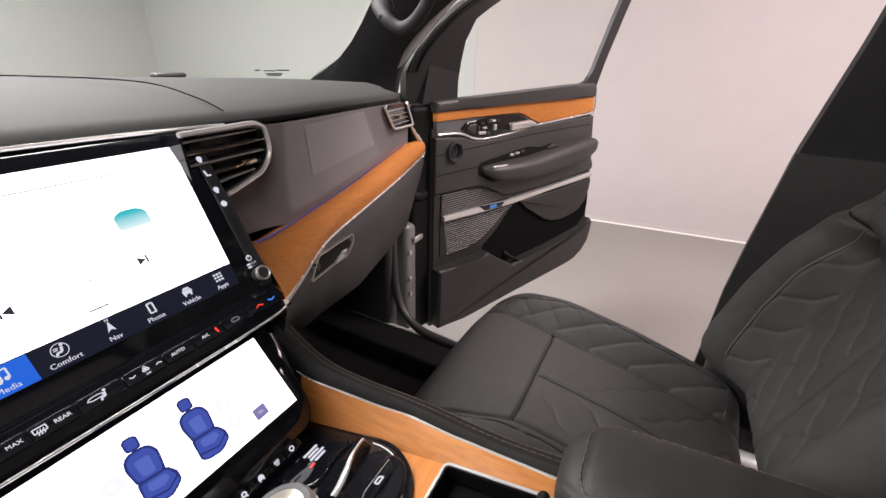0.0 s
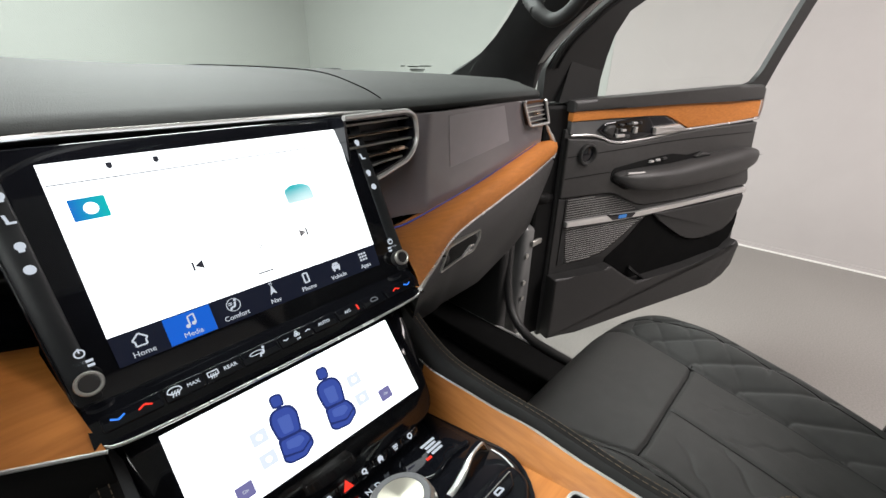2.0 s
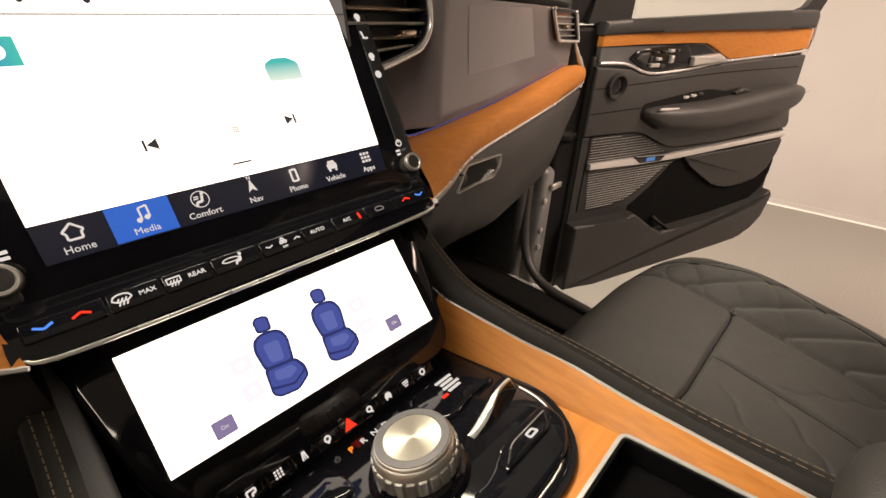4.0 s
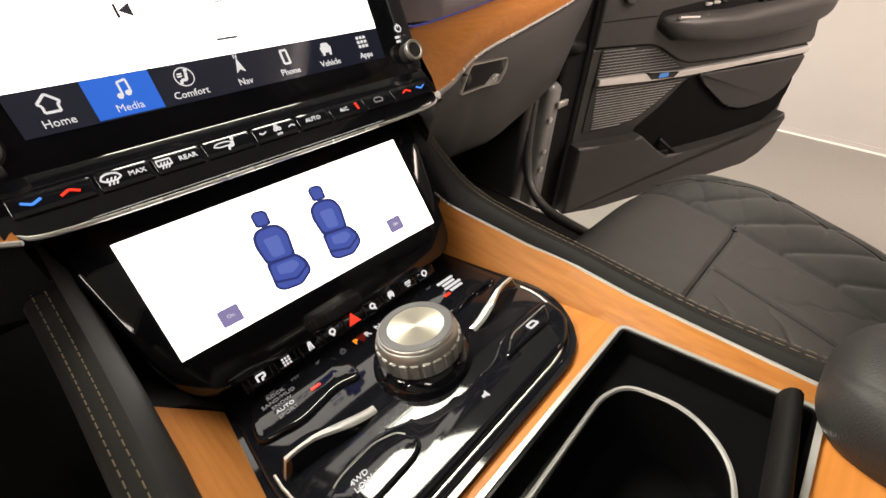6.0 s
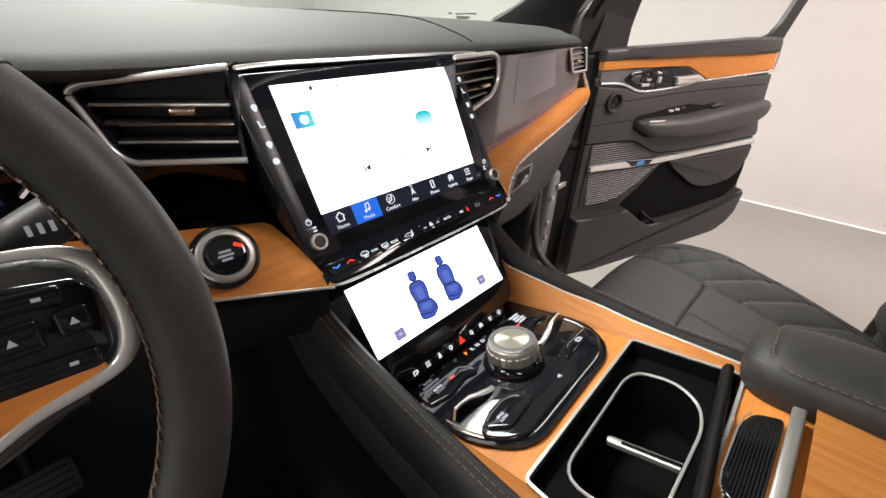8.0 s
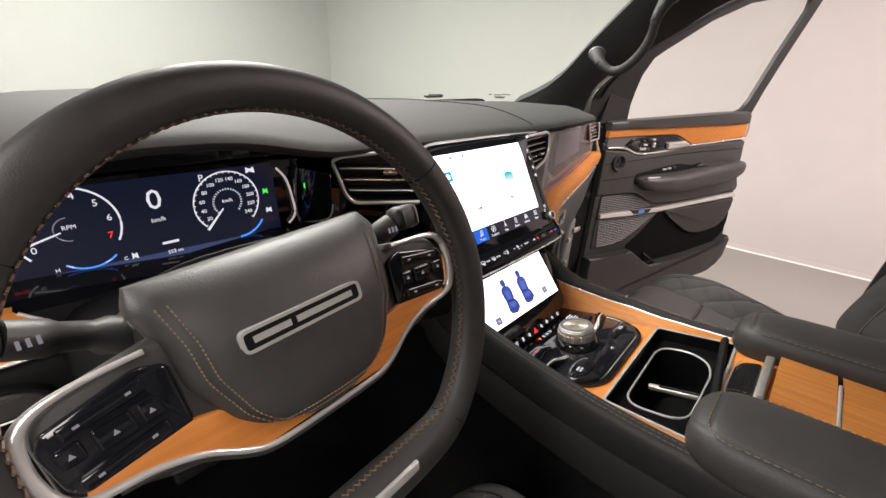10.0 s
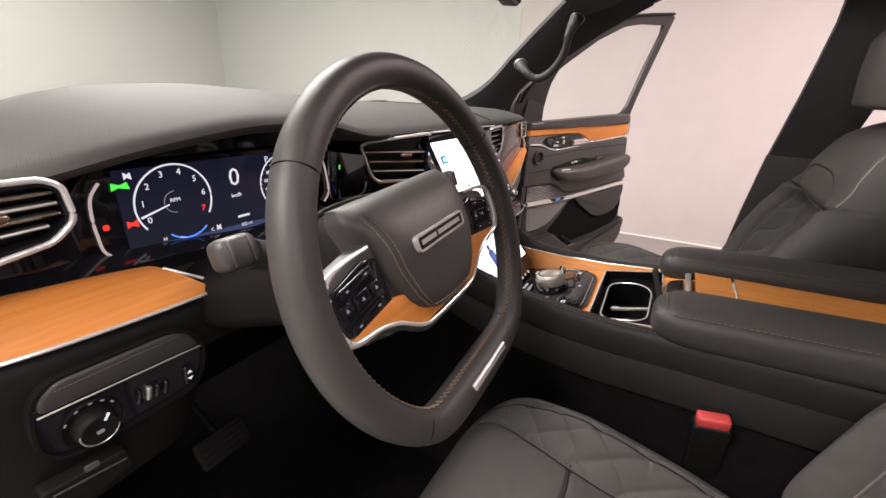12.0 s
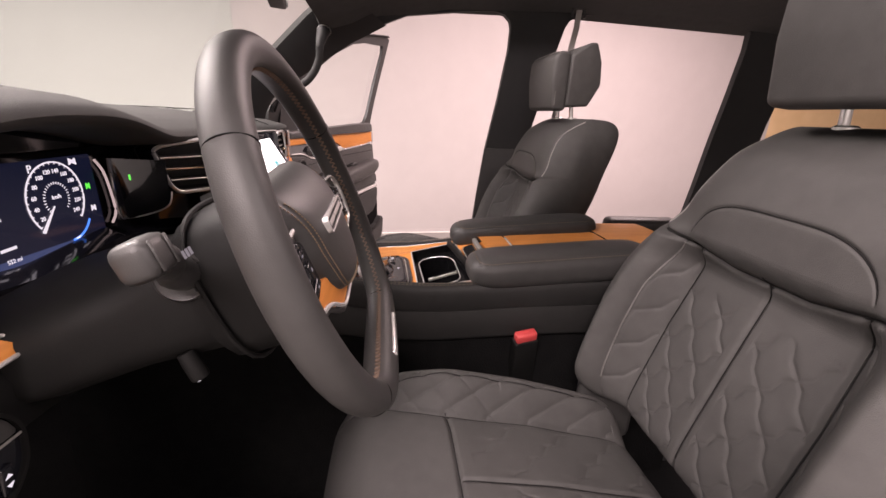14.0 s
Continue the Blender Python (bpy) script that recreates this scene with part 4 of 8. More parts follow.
# lower dash, passenger side, with the glove box
rows = []
for x in np.linspace(0.16, 0.91, 30):
    y0 = float(np.interp(x, [0.15, 0.215, 0.33, 0.5, 0.7, 0.905], [-0.02, 0.018, 0.078, 0.125, 0.175, 0.238]))
    z0 = float(np.interp(x, [0.15, 0.215, 0.5, 0.7, 0.905], [0.99, 0.98, 0.981, 0.989, 0.996]))
    k = float(np.interp(x, [0.16, 0.3, 0.75, 0.91], [0.0, 1.0, 1.0, 0.35]))
    zb = float(np.interp(x, [0.16, 0.30, 0.5, 0.85, 0.91], [0.88, 0.80, 0.755, 0.765, 0.83]))
    rows.append([(x, y0 + 0.10, z0 + 0.02), (x, y0 + 0.006, z0 + 0.002), (x, y0 - 0.006, z0 - 0.012), (x, y0 - 0.012 * k + 0.006, z0 - 0.05), (x, y0 - 0.01 * k + 0.015, 0.5 * (z0 + zb)),
                 (x, y0 + 0.03, zb + 0.035), (x, y0 + 0.055, zb + 0.01), (x, y0 + 0.10, zb), (x, y0 + 0.45, zb - 0.02)])
part("glove_box_panel", loft(rows), LEATHER, dash, "black glove box lid", smooth=60)
gm = at(basis((0.36, 0.084, 0.935), (0.93, 0.367, 0), (0, 0.08, 1)), 0, 0, 0.009)
latch = roundpoly([(-0.128, 0.022), (-0.054, 0.010), (0.024, -0.006), (0.063, 0.003), (0.068, 0.0205), (-0.088, 0.048)], 0.008)
gl = part("glove_latch", ring(latch, inset(latch, 0.0020), -0.02, 0.005, gm), SILVER, dash, "chrome ringed glove box latch")
part("latch_dish", prism(inset(latch, 0.002), -0.02, 0.001, gm), KNEE, gl)
part("latch_lever", prism(roundpoly([(-0.030, 0.007), (0.020, -0.002), (0.030, 0.006), (0.010, 0.011)], 0.003), 0.001, 0.005, gm, 0.002), CHROME, gl, "chrome latch lever")
part("latch_lock", lathe([(0.0075, 0.0), (0.0075, 0.006), (0.005, 0.008)], at(gm, -0.098, 0.033, -0.002), 20), TRIM, gl)

# lower dash, driver side
rows = []
for x in np.linspace(-0.92, -0.155, 34):
    y0 = float(np.interp(x, [-0.907, -0.787, -0.597, -0.488, -0.378, -0.152], [0.120, 0.093, 0.090, 0.08, 0.046, -0.022]))
    z0 = float(np.interp(x, [-0.907, -0.597, -0.488, -0.378, -0.152], [1.054, 1.038, 1.022, 0.999, 0.991]))
    zb = float(np.interp(x, [-0.92, -0.66, -0.62, -0.59, -0.46, -0.38, -0.155], [0.80, 0.82, 0.90, 0.968, 0.975, 0.955, 0.945]))
    rows.append([(x, y0 + 0.10, z0 + 0.03), (x, y0 + 0.004, z0 + 0.002), (x, y0 - 0.004, z0 - 0.015), (x, y0 + 0.002, z0 - 0.06), (x, y0 + 0.012, 0.5 * (z0 + zb)),
                 (x, y0 + 0.03, zb + 0.03), (x, y0 + 0.07, zb), (x, y0 + 0.5, zb - 0.02)])
part("knee_panel", loft(rows), KNEE, dash, "matt black driver knee panel, darkened for footwell shade", smooth=60)

# gloss black fascia behind cluster and vents
rows = []
for x in np.linspace(-0.90, -0.155, 40):
    y, z = lip(x)
    yf = float(np.interp(x, [-0.9, -0.72, -0.68, -0.24, -0.20, -0.155], [0.19, 0.165, 0.183, 0.183, 0.165, 0.140]))
    zb = float(np.interp(x, [-0.9, -0.618, -0.488, -0.368, -0.155], [1.090, 1.076, 1.062, 1.068, 1.032]))
    rows.append([(x, yf, z - 0.012), (x, yf, 0.5 * (z + zb)), (x, yf - 0.004, zb + 0.012), (x, yf - 0.035, zb), (x, yf - 0.03, zb - 0.02)])
part("driver_fascia", loft(rows), GLOSS, dash, "gloss black driver fascia", smooth=60)


# vents: frame, cavity and slats
def vent(m, outline, slats, chrome_part, slat_mat, tab=None, label="black air vent with a chrome surround", r_frame=0.0032):
    v = part("air_vent", prism(inset(outline, 0.001), -0.05, -0.028, m), TRIM, dash, label)
    part("surround", ring(outline, inset(outline, 0.005), -0.045, 0.0, m), GLOSS, v)
    pts = [m @ Vector((x, y, 0.001)) for x, y in (outline[i % len(outline)] for i in chrome_part)]
    part("chrome_surround", tube(pts, r_frame, n=8), CHROME, v, "chrome surround")
    for k, (y0, y1) in enumerate(slats):
        s0, s1 = span(outline, y0), span(outline, y1)
        lo, hi = max(s0[0], s1[0]) + 0.006, min(s0[1], s1[1]) - 0.006
        rows = [[m @ Vector((x, y0 + (y1 - y0) * (x - lo) / (hi - lo) + dy, w)) for dy, w in ((0.0015, -0.03), (0.0018, -0.008), (0.0, -0.004), (-0.0018, -0.008), (-0.0015, -0.03))] for x in (lo, (lo + hi) / 2, hi)]
        part("slat", loft(rows, close_v=True), TRIM, v)
        part("slat_edge", tube([m @ Vector((lo, y0, -0.0045)), m @ Vector((hi, y1, -0.0045))], 0.0014, n=5), slat_mat if k % 2 else SILVER, v, "bright slat edge")
    if tab:
        part("tab", rbox((tab[0], tab[1], -0.001), (0.022, 0.006, 0.012), 0.002, m=m), COPPER, v, "metal adjuster tab")
    return v


# beside the screen, right
vr = roundpoly([(0.150, 1.106), (0.200, 1.113), (0.255, 1.125), (0.277, 1.146), (0.275, 1.180), (0.258, 1.187), (0.150, 1.188)], [0, 0.01, 0.012, 0.014, 0.008, 0.006, 0])
k = len(vr)
vent(basis((0.0, -0.068, 0.0), (0.985, 0.15, 0), (0, 0.10, 1)), vr, [(1.126, 1.130), (1.140, 1.138), (1.153, 1.151), (1.166, 1.164), (1.179, 1.178)], list(range(1, k)), COPPER, (0.235, 1.142))
# left of the screen
vl = roundpoly([(-0.004, 1.106), (-0.004, 1.192), (-0.124, 1.178), (-0.136, 1.172), (-0.118, 1.120), (-0.106, 1.107)], [0, 0, 0.006, 0.006, 0.01, 0.01])
k = len(vl)
vent(basis((-0.171, 0.063, 0.0), (0.835, -0.55, 0), (0, 0, 1)), vl, [(1.126, 1.123), (1.143, 1.140), (1.160, 1.158)], list(range(1, k + 1)), COPPER, (-0.05, 1.154))
# outer driver vent
vo = roundpoly([(-0.90, 1.132), (-0.79, 1.143), (-0.742, 1.151), (-0.724, 1.166), (-0.726, 1.196), (-0.738, 1.203), (-0.90, 1.206)], [0, 0.01, 0.008, 0.008, 0.006, 0.006, 0])
vent(basis((0.013, 0.004, -0.008), (1, 0, 0), (0, 0.08, 1)), vo, [(1.157, 1.164), (1.168, 1.173), (1.179, 1.182), (1.190, 1.191)], list(range(0, len(vo))), COPPER, (-0.775, 1.178), r_frame=0.0027)
# outer passenger vent
vp = roundpoly([(0.417, 1.108), (0.545, 1.101), (0.498, 1.160), (0.364, 1.163)], [0.012, 0.008, 0.004, 0.010])
vent(at(PM, 0, 0, 0.008), vp, [(1.116, 1.113), (1.127, 1.124), (1.138, 1.135), (1.149, 1.147)], list(range(-6, 14)), SILVER, (0.455, 1.132))

part("chrome_line", tube(smoothpath([(-0.168, 0.066, 1.1905), (-0.12, 0.088, 1.189), (-0.04, 0.095, 1.187), (0.06, 0.095, 1.186), (0.14, 0.093, 1.1845), (0.20, 0.09, 1.183)], 6), 0.0021, n=6), CHROME, dash, "thin chrome line above the screen")

# start button in the walnut
sm = basis((-0.231, 0.020, 1.036), (1, -0.10, 0), (0, 0.75, 1)) @ Matrix.Scale(0.84, 4)
btn = part("start_button", lathe([(0.036, -0.03), (0.036, 0.004), (0.033, 0.008), (0.030, 0.009)], sm), GLOSS, dash, "round starter button with a silver ring")
part("ring", lathe([(0.0305, 0.006), (0.030, 0.012), (0.0275, 0.0145), (0.0235, 0.0145), (0.0215, 0.011), (0.0215, 0.006)], sm), SILVER, btn, "silver ring")
part("cap", lathe([(0.0212, 0.006), (0.0205, 0.0115), (0.017, 0.0125), (0.002, 0.0127)], sm), GLOSS, btn)
for i, wd in enumerate((0.010, 0.013, 0.009)):
    part("letter_bar", prism(rect(-wd / 1.6, 0.0045 - 0.0045 * i - 0.0014, wd / 1.6, 0.0045 - 0.0045 * i + 0.0014), 0.0125, 0.0132, sm), DIMLETTER, btn, "worn pale lettering bars")
part("lamp", prism(rect(0.004, 0.0125, 0.0125, 0.0165), 0.0122, 0.0132, at(sm @ Matrix.Rotation(radians(-32), 4, "Z"), 0, 0, 0)), RED_LIT, btn, "lit red bar")

# light switch panel
hm = basis((-0.706, 0.089, 0.972), (0.999, -0.03, 0), (0, -0.10, 1))
hl = roundpoly([(-0.081, 0.012), (-0.077, 0.040), (-0.060, 0.056), (0.039, 0.0545), (0.0605, 0.0426), (0.072, 0.019), (0.070, -0.013), (0.054, -0.0355), (-0.011, -0.039), (-0.064, -0.037), (-0.0815, -0.017)][::-1], 0.012)
lp = part("light_panel", ring(hl, inset(hl, 0.003), -0.02, 0.006, hm), KNEE, dash, "black light switch panel")
part("panel_face", prism(inset(hl, 0.003), -0.02, 0.002, hm), GLOSS, lp)
upper = roundpoly([(-0.074, 0.0255), (0.066, 0.0205), (0.056, 0.0405), (0.037, 0.0510), (-0.058, 0.0525), (-0.072, 0.040)], 0.008)
part("stitched_pad", prism(upper, -0.01, 0.0075, hm, 0.004, 3), LEATHER, lp, "padded leather strip with stitching")
part("chrome_line", tube([hm @ Vector(p) for p in ((-0.0745, 0.0236, 0.006), (0.0, 0.0215, 0.0065), (0.066, 0.0186, 0.006))], 0.0011, n=6), SILVER, lp)
bms = [tube([hm @ Vector((u, 0.0447, 0.0078)), hm @ Vector((u + 0.0022, 0.0447, 0.0078))], 0.0006, n=4) for u in np.arange(-0.060, 0.044, 0.0036)]
part("stitching", join(*bms), DIMTHREAD, lp, "grey stitching", smooth=0)
km = at(hm, -0.040, -0.010, 0.002)
part("knob_dish", lathe([(0.0250, -0.002), (0.0250, 0.0015), (0.0235, 0.003), (0.0215, 0.0012)], km), KNEE, lp)
kn = part("knob", lathe([(0.0180, 0.0), (0.0172, 0.012), (0.0160, 0.0165), (0.0145, 0.0180), (0.010, 0.0172), (0.001, 0.0170)], km), KNEE, lp)
part("knob_ring", tube([km @ Vector((0.0155 * math.cos(a), 0.0155 * math.sin(a), 0.0176)) for a in np.linspace(radians(170), radians(350), 24)], 0.0008, n=5), SILVER, kn, "bright knob edge")
part("knob_mark", prism(rect(-0.0012, -0.004, 0.0012, 0.004, 0.001), 0.0, 0.0012, at(km @ Matrix.Rotation(radians(-32), 4, "Z"), 0, 0.0135, 0.0170)), LETTER, kn, "white pointer mark")
part("knob_sign", prism(rect(-0.003, -0.0018, 0.003, 0.0018, 0.001), 0.0, 0.0008, at(km, 0, -0.002, 0.0171)), DIMLETTER, kn)
for k, a in enumerate((150, 115, 85, 60, 35)):
    part("mark", prism(rect(-0.0016, -0.0009, 0.0016, 0.0009), 0.0, 0.0006, at(km @ Matrix.Rotation(radians(a - 90), 4, "Z"), 0, 0.0222, 0.0022)), DIMLETTER, lp)
for i in range(4):
    part("roller", rbox((0.002 + 0.0085 * i, -0.009, 0.004), (0.0055, 0.016, 0.007), 0.002, m=hm @ Matrix.Rotation(-0.15, 4, "Z")), SILVER if i == 1 else GLOSS, lp)
part("rocker", rbox((0.0515, -0.0145, 0.0032), (0.011, 0.026, 0.004), 0.002, m=hm), GLOSS, lp)
for sg in (1, -1):
    part("mark", prism([(0.0485, -0.0145 + sg * 0.003), (0.0545, -0.0145 + sg * 0.003), (0.0515, -0.0145 + sg * 0.0068)][::sg], 0.005, 0.0057, hm), LETTER, lp)
part("lower_tray", prism(roundpoly([(-0.090, -0.062), (-0.020, -0.066), (-0.016, -0.094), (-0.085, -0.110)], 0.006), -0.02, 0.004, hm, 0.003), KNEE, lp)
part("tray_edge", tube([hm @ Vector(p) for p in ((-0.082, -0.070, 0.0045), (-0.05, -0.0735, 0.005), (-0.022, -0.078, 0.0045))], 0.0012, n=5), TRIM, lp)
part("mark", prism(rect(-0.056, -0.0655, -0.044, -0.0585, 0.002), 0.003, 0.0048, hm), DIMTHREAD, lp)
# curved side screen between the cluster and the vent
# ---- instrument cluster ----
KM = basis((-0.502, 0.175, 1.125), (1, 0, 0), (0, 0, 1))
clus = thing("instrument_cluster", (-0.502, 0.18, 1.07), "lit digital instrument cluster in a gloss black hood", "instrument display")
bez = roundpoly([(-0.185, -0.062), (0.175, -0.074), (0.205, -0.03), (0.19, 0.055), (-0.165, 0.06), (-0.195, 0.02)], 0.02)
part("bezel", prism(bez, -0.03, 0.0, KM, 0.003), GLOSS, clus)
scr = [(-0.143, -0.048), (0.146, -0.060), (0.142, 0.048), (-0.144, 0.051)]
disp = part("display", prism(scr, -0.001, 0.002, KM), NAVY_LIT, clus, "dark navy lit display", smooth=0)


def arc(cu, cv, r, a0, a1, n=28, w=0.0026, el=1.0):
    return [KM @ Vector((cu + r * math.cos(radians(a0 + (a1 - a0) * i / n)), cv + el * r * math.sin(radians(a0 + (a1 - a0) * i / n)), w)) for i in range(n + 1)]


ARCLIT = glow("ambient_pale", (0.75, 0.64, 0.62), 0.55)
for pts_ in (((0.148, 0.040), (0.160, 0.024), (0.1665, 0.0), (0.1695, -0.031), (0.1585, -0.045)), ((-0.158, 0.041), (-0.168, 0.027), (-0.171, 0.007), (-0.1705, -0.014), (-0.168, -0.033), (-0.157, -0.044))):
    part("lit_arc", tube(smoothpath([KM @ Vector((u, v, 0.0035)) for u, v in pts_], 5), 0.0016, n=7), ARCLIT, clus, "thin pale lit arc at the end of the display")
TC, SC = (-0.085, 0.006), (0.077, 0.004)
part("dial_ring", tube(arc(*TC, 0.045, 215, -30), 0.0011, n=5), LETTER, disp)
part("dial_ring", tube(arc(*SC, 0.041, 222, -42), 0.0009, n=5), LETTER, disp)
part("hub_ring", tube(arc(*TC, 0.013, 90, 270), 0.0006, n=5), DIMLETTER, disp)
for i in range(8):
    a = 207 - i * (207 + 25) / 7
    words("number", str(i), 0.0105, at(KM, TC[0] + 0.036 * math.cos(radians(a)), TC[1] + 0.036 * math.sin(radians(a)), 0.0024), RED_LIT if i == 7 else LETTER, disp)
for i in range(12):
    a = 216 - i * 252 / 11
    words("number", str(20 + 20 * i), 0.0068, at(KM, SC[0] + 0.031 * math.cos(radians(a)), SC[1] + 0.031 * math.sin(radians(a)), 0.0024), LETTER, disp)
for i in range(25):
    a = 222 - i * 264 / 24
    part("tick", tube([KM @ Vector((SC[0] + r * math.cos(radians(a)), SC[1] + r * math.sin(radians(a)), 0.0025)) for r in (0.0385, 0.0415)], 0.0006, n=4), LETTER, disp, smooth=0)
    part("tick", tube([KM @ Vector((SC[0] + r * math.cos(radians(a)), SC[1] + r * math.sin(radians(a)), 0.0025)) for r in (0.0165, 0.019)], 0.0006, n=4), LETTER, disp, smooth=0)
part("needle", tube([KM @ Vector((TC[0] + r * math.cos(radians(196)), TC[1] + r * math.sin(radians(196)), 0.003)) for r in (0.008, 0.042)], [0.0008, 0.0014], n=5), LETTER, disp, "white needle")
part("needle", tube([KM @ Vector((SC[0] + r * math.cos(radians(228)), SC[1] + r * math.sin(radians(228)), 0.003)) for r in (0.010, 0.044)], [0.0008, 0.0018], n=5), LETTER, disp, "white needle")
words("speed", "0", 0.034, at(KM, -0.004, 0.022, 0.0024), LETTER, disp)
words("unit", "km/h", 0.0075, at(KM, -0.004, -0.002, 0.0024), LETTER, disp)
words("unit", "km/h", 0.0065, at(KM, SC[0], SC[1] + 0.002, 0.0024), LETTER, disp)
words("unit", "RPM", 0.0065, at(KM, TC[0], TC[1] + 0.002, 0.0024), LETTER, disp)
words("odometer", "552 mi", 0.0062, at(KM, 0.006, -0.046, 0.0024), LETTER, disp)
words("letter", "H", 0.006, at(KM, -0.105, -0.037, 0.0024), LETTER, disp)
words("letter", "C", 0.006, at(KM, -0.045, -0.041, 0.0024), LETTER, disp)
words("letter", "P", 0.012, at(KM, 0.050, 0.040, 0.0024), LETTER, disp)
part("gauge_arc", tube(arc(-0.075, -0.015, 0.03, 222, 318, 14, el=0.9), 0.0010, n=5), SKY_LIT, disp)
part("gauge_arc", tube(arc(0.088, -0.012, 0.036, 268, 330, 14), 0.0013, n=5), SKY_LIT, disp)
part("dot_bar", prism(rect(-0.006, -0.0345, 0.012, -0.0315), 0.002, 0.0026, KM), LETTER, disp)
part("footer", prism([(-0.14, -0.0475), (0.145, -0.0588), (0.145, -0.050), (-0.14, -0.039)], 0.0019, 0.0023, KM), glow("screen_navy_pale", (0.05, 0.08, 0.2), 0.6), disp)
for u, v, mat_, w in ((-0.139, 0.034, GREEN_LIT, 0.009), (0.129, 0.010, GREEN_LIT, 0.0035), (-0.135, -0.010, RED_LIT, 0.006), (-0.130, 0.044, LETTER, 0.004), (0.112, 0.042, LETTER, 0.006), (0.131, -0.018, LETTER, 0.004), (-0.102, -0.048, LETTER, 0.004), (-0.036, -0.040, LETTER, 0.003)):
    part("telltale", prism(roundpoly([(u - w, v - 0.004), (u - w * 0.2, v - 0.0015), (u + w, v - 0.0045), (u + w * 0.8, v + 0.004), (u, v + 0.0015), (u - w * 0.9, v + 0.0045)], 0.001), 0.002, 0.0027, KM), mat_, disp, "lit warning sign")
part("telltale", prism(roundpoly(rect(-0.163, -0.011, -0.157, -0.005), 0.002), 0.0, 0.0008, KM), RED_LIT, clus, "lit red warning sign")


side_rows = []
for f in np.linspace(0, 1, 7):
    u, w = 0.171 + 0.026 * f ** 1.3, 0.003 + 0.060 * f
    side_rows.append([KM @ Vector((u, v, w)) for v in np.linspace(0.040 - 0.004 * f, -0.044 + 0.016 * f ** 2, 5)])
sidep = part("side_panel", loft(side_rows, thick=0.002), GLOSS, clus, "gloss black side panel beside the cluster")
part("side_line", tube(smoothpath([KM @ Vector(p) for p in ((0.1715, 0.020, 0.0055), (0.172, -0.036, 0.0065), (0.176, -0.0425, 0.016), (0.186, -0.036, 0.046), (0.194, -0.026, 0.062), (0.197, -0.008, 0.066))], 5), 0.0011, n=6), SILVER, sidep, "fine silver line")
part("telltale", prism(roundpoly(rect(-0.004, -0.004, 0.004, 0.004), 0.0015), 0, 0.0006, basis(KM @ Vector((0.1795, 0.014, 0.0265)), (0.45, -0.9, 0), (0, 0, 1))), GREEN_LIT, sidep, "lit green sign")


# ---- centre touchscreen ----
SM = basis((0, 0.016, 1.048), (1, 0, 0), (0, 0.514, 0.857))
ts = thing("touchscreen", (0, 0.05, 1.0), "large lit touchscreen in a gloss black frame with two knobs", "touchscreen")
bezel = roundpoly([(-0.160, -0.046), (0.160, -0.046), (0.166, 0.150), (0.150, 0.156), (-0.155, 0.156), (-0.171, 0.148)], [0.012, 0.012, 0.008, 0.02, 0.02, 0.008])
part("bezel", prism(bezel, -0.028, -0.001, SM, 0.003), GLOSS, ts)
disp = part("display", prism([(-0.1285, 0.0), (0.1225, 0.0), (0.131, 0.140), (-0.1285, 0.140)], -0.001, 0.0006, SM), WHITE_LIT, ts, "white lit display", smooth=0)
SIDEGLOSS = surface("side_strip_gloss", (0.020, 0.022, 0.024), (0.028, 0.030, 0.032), 0.30, spec=0.3, rough_var=0.04)
part("side_strip", prism(roundpoly([(0.1425, -0.040), (0.158, -0.040), (0.1635, 0.149), (0.150, 0.153)], 0.003), -0.002, 0.0, SM, 0.0008), SIDEGLOSS, ts, "smoky gloss key strip")
part("side_strip", prism(roundpoly([(-0.158, -0.040), (-0.1425, -0.040), (-0.150, 0.153), (-0.1685, 0.147)], 0.003), -0.002, 0.0, SM, 0.0008), SIDEGLOSS, ts, "smoky gloss key strip")
part("tab_bar", prism([(-0.128, -0.0245), (0.121, -0.0245), (0.1225, -0.0003), (-0.1285, -0.0003)], -0.001, 0.0006, SM), NAVY_LIT, ts, "dark tab bar", smooth=0)
part("tab", flat(rect(-0.0925, -0.0238, -0.0568, -0.0008), at(SM, 0, 0, 0.001)), BLUE_LIT, ts, "blue selected tab", smooth=0)
UP = 0.0012
for txt, u in (("Home", -0.110), ("Media", -0.0745), ("Comfort", -0.0385), ("Nav", -0.002), ("Phone", 0.033), ("Vehicle", 0.068), ("Apps", 0.103)):
    words("tab_name", txt, 0.0062, at(SM, u, -0.0195, UP), LETTER, ts)


def glyph(name, polys, u, v, s, m, material, parent, label=""):
    bms = [prism([(u + s * x, v + s * y) for x, y in p], 0.0006, 0.0014, m) for p in polys]
    return part(name, join(*bms), material, parent, label, smooth=0)


def hoop(r0, r1, a0=0, a1=360, n=20, cx=0, cy=0):
    ot = [(cx + r1 * math.cos(radians(a0 + (a1 - a0) * i / n)), cy + r1 * math.sin(radians(a0 + (a1 - a0) * i / n))) for i in range(n + 1)]
    inn = [(cx + r0 * math.cos(radians(a0 + (a1 - a0) * i / n)), cy + r0 * math.sin(radians(a0 + (a1 - a0) * i / n))) for i in range(n + 1)]
    return [[ot[i], ot[i + 1], inn[i + 1], inn[i]] for i in range(n)]


def strokes(pts, w):
    out = []
    for (a, b), (c, d) in zip(pts, pts[1:]):
        t = Vector((c - a, d - b)).normalized() * w
        out.append([(a + t.y, b - t.x), (c + t.y, d - t.x), (c - t.y, d + t.x), (a - t.y, b + t.x)])
    return out


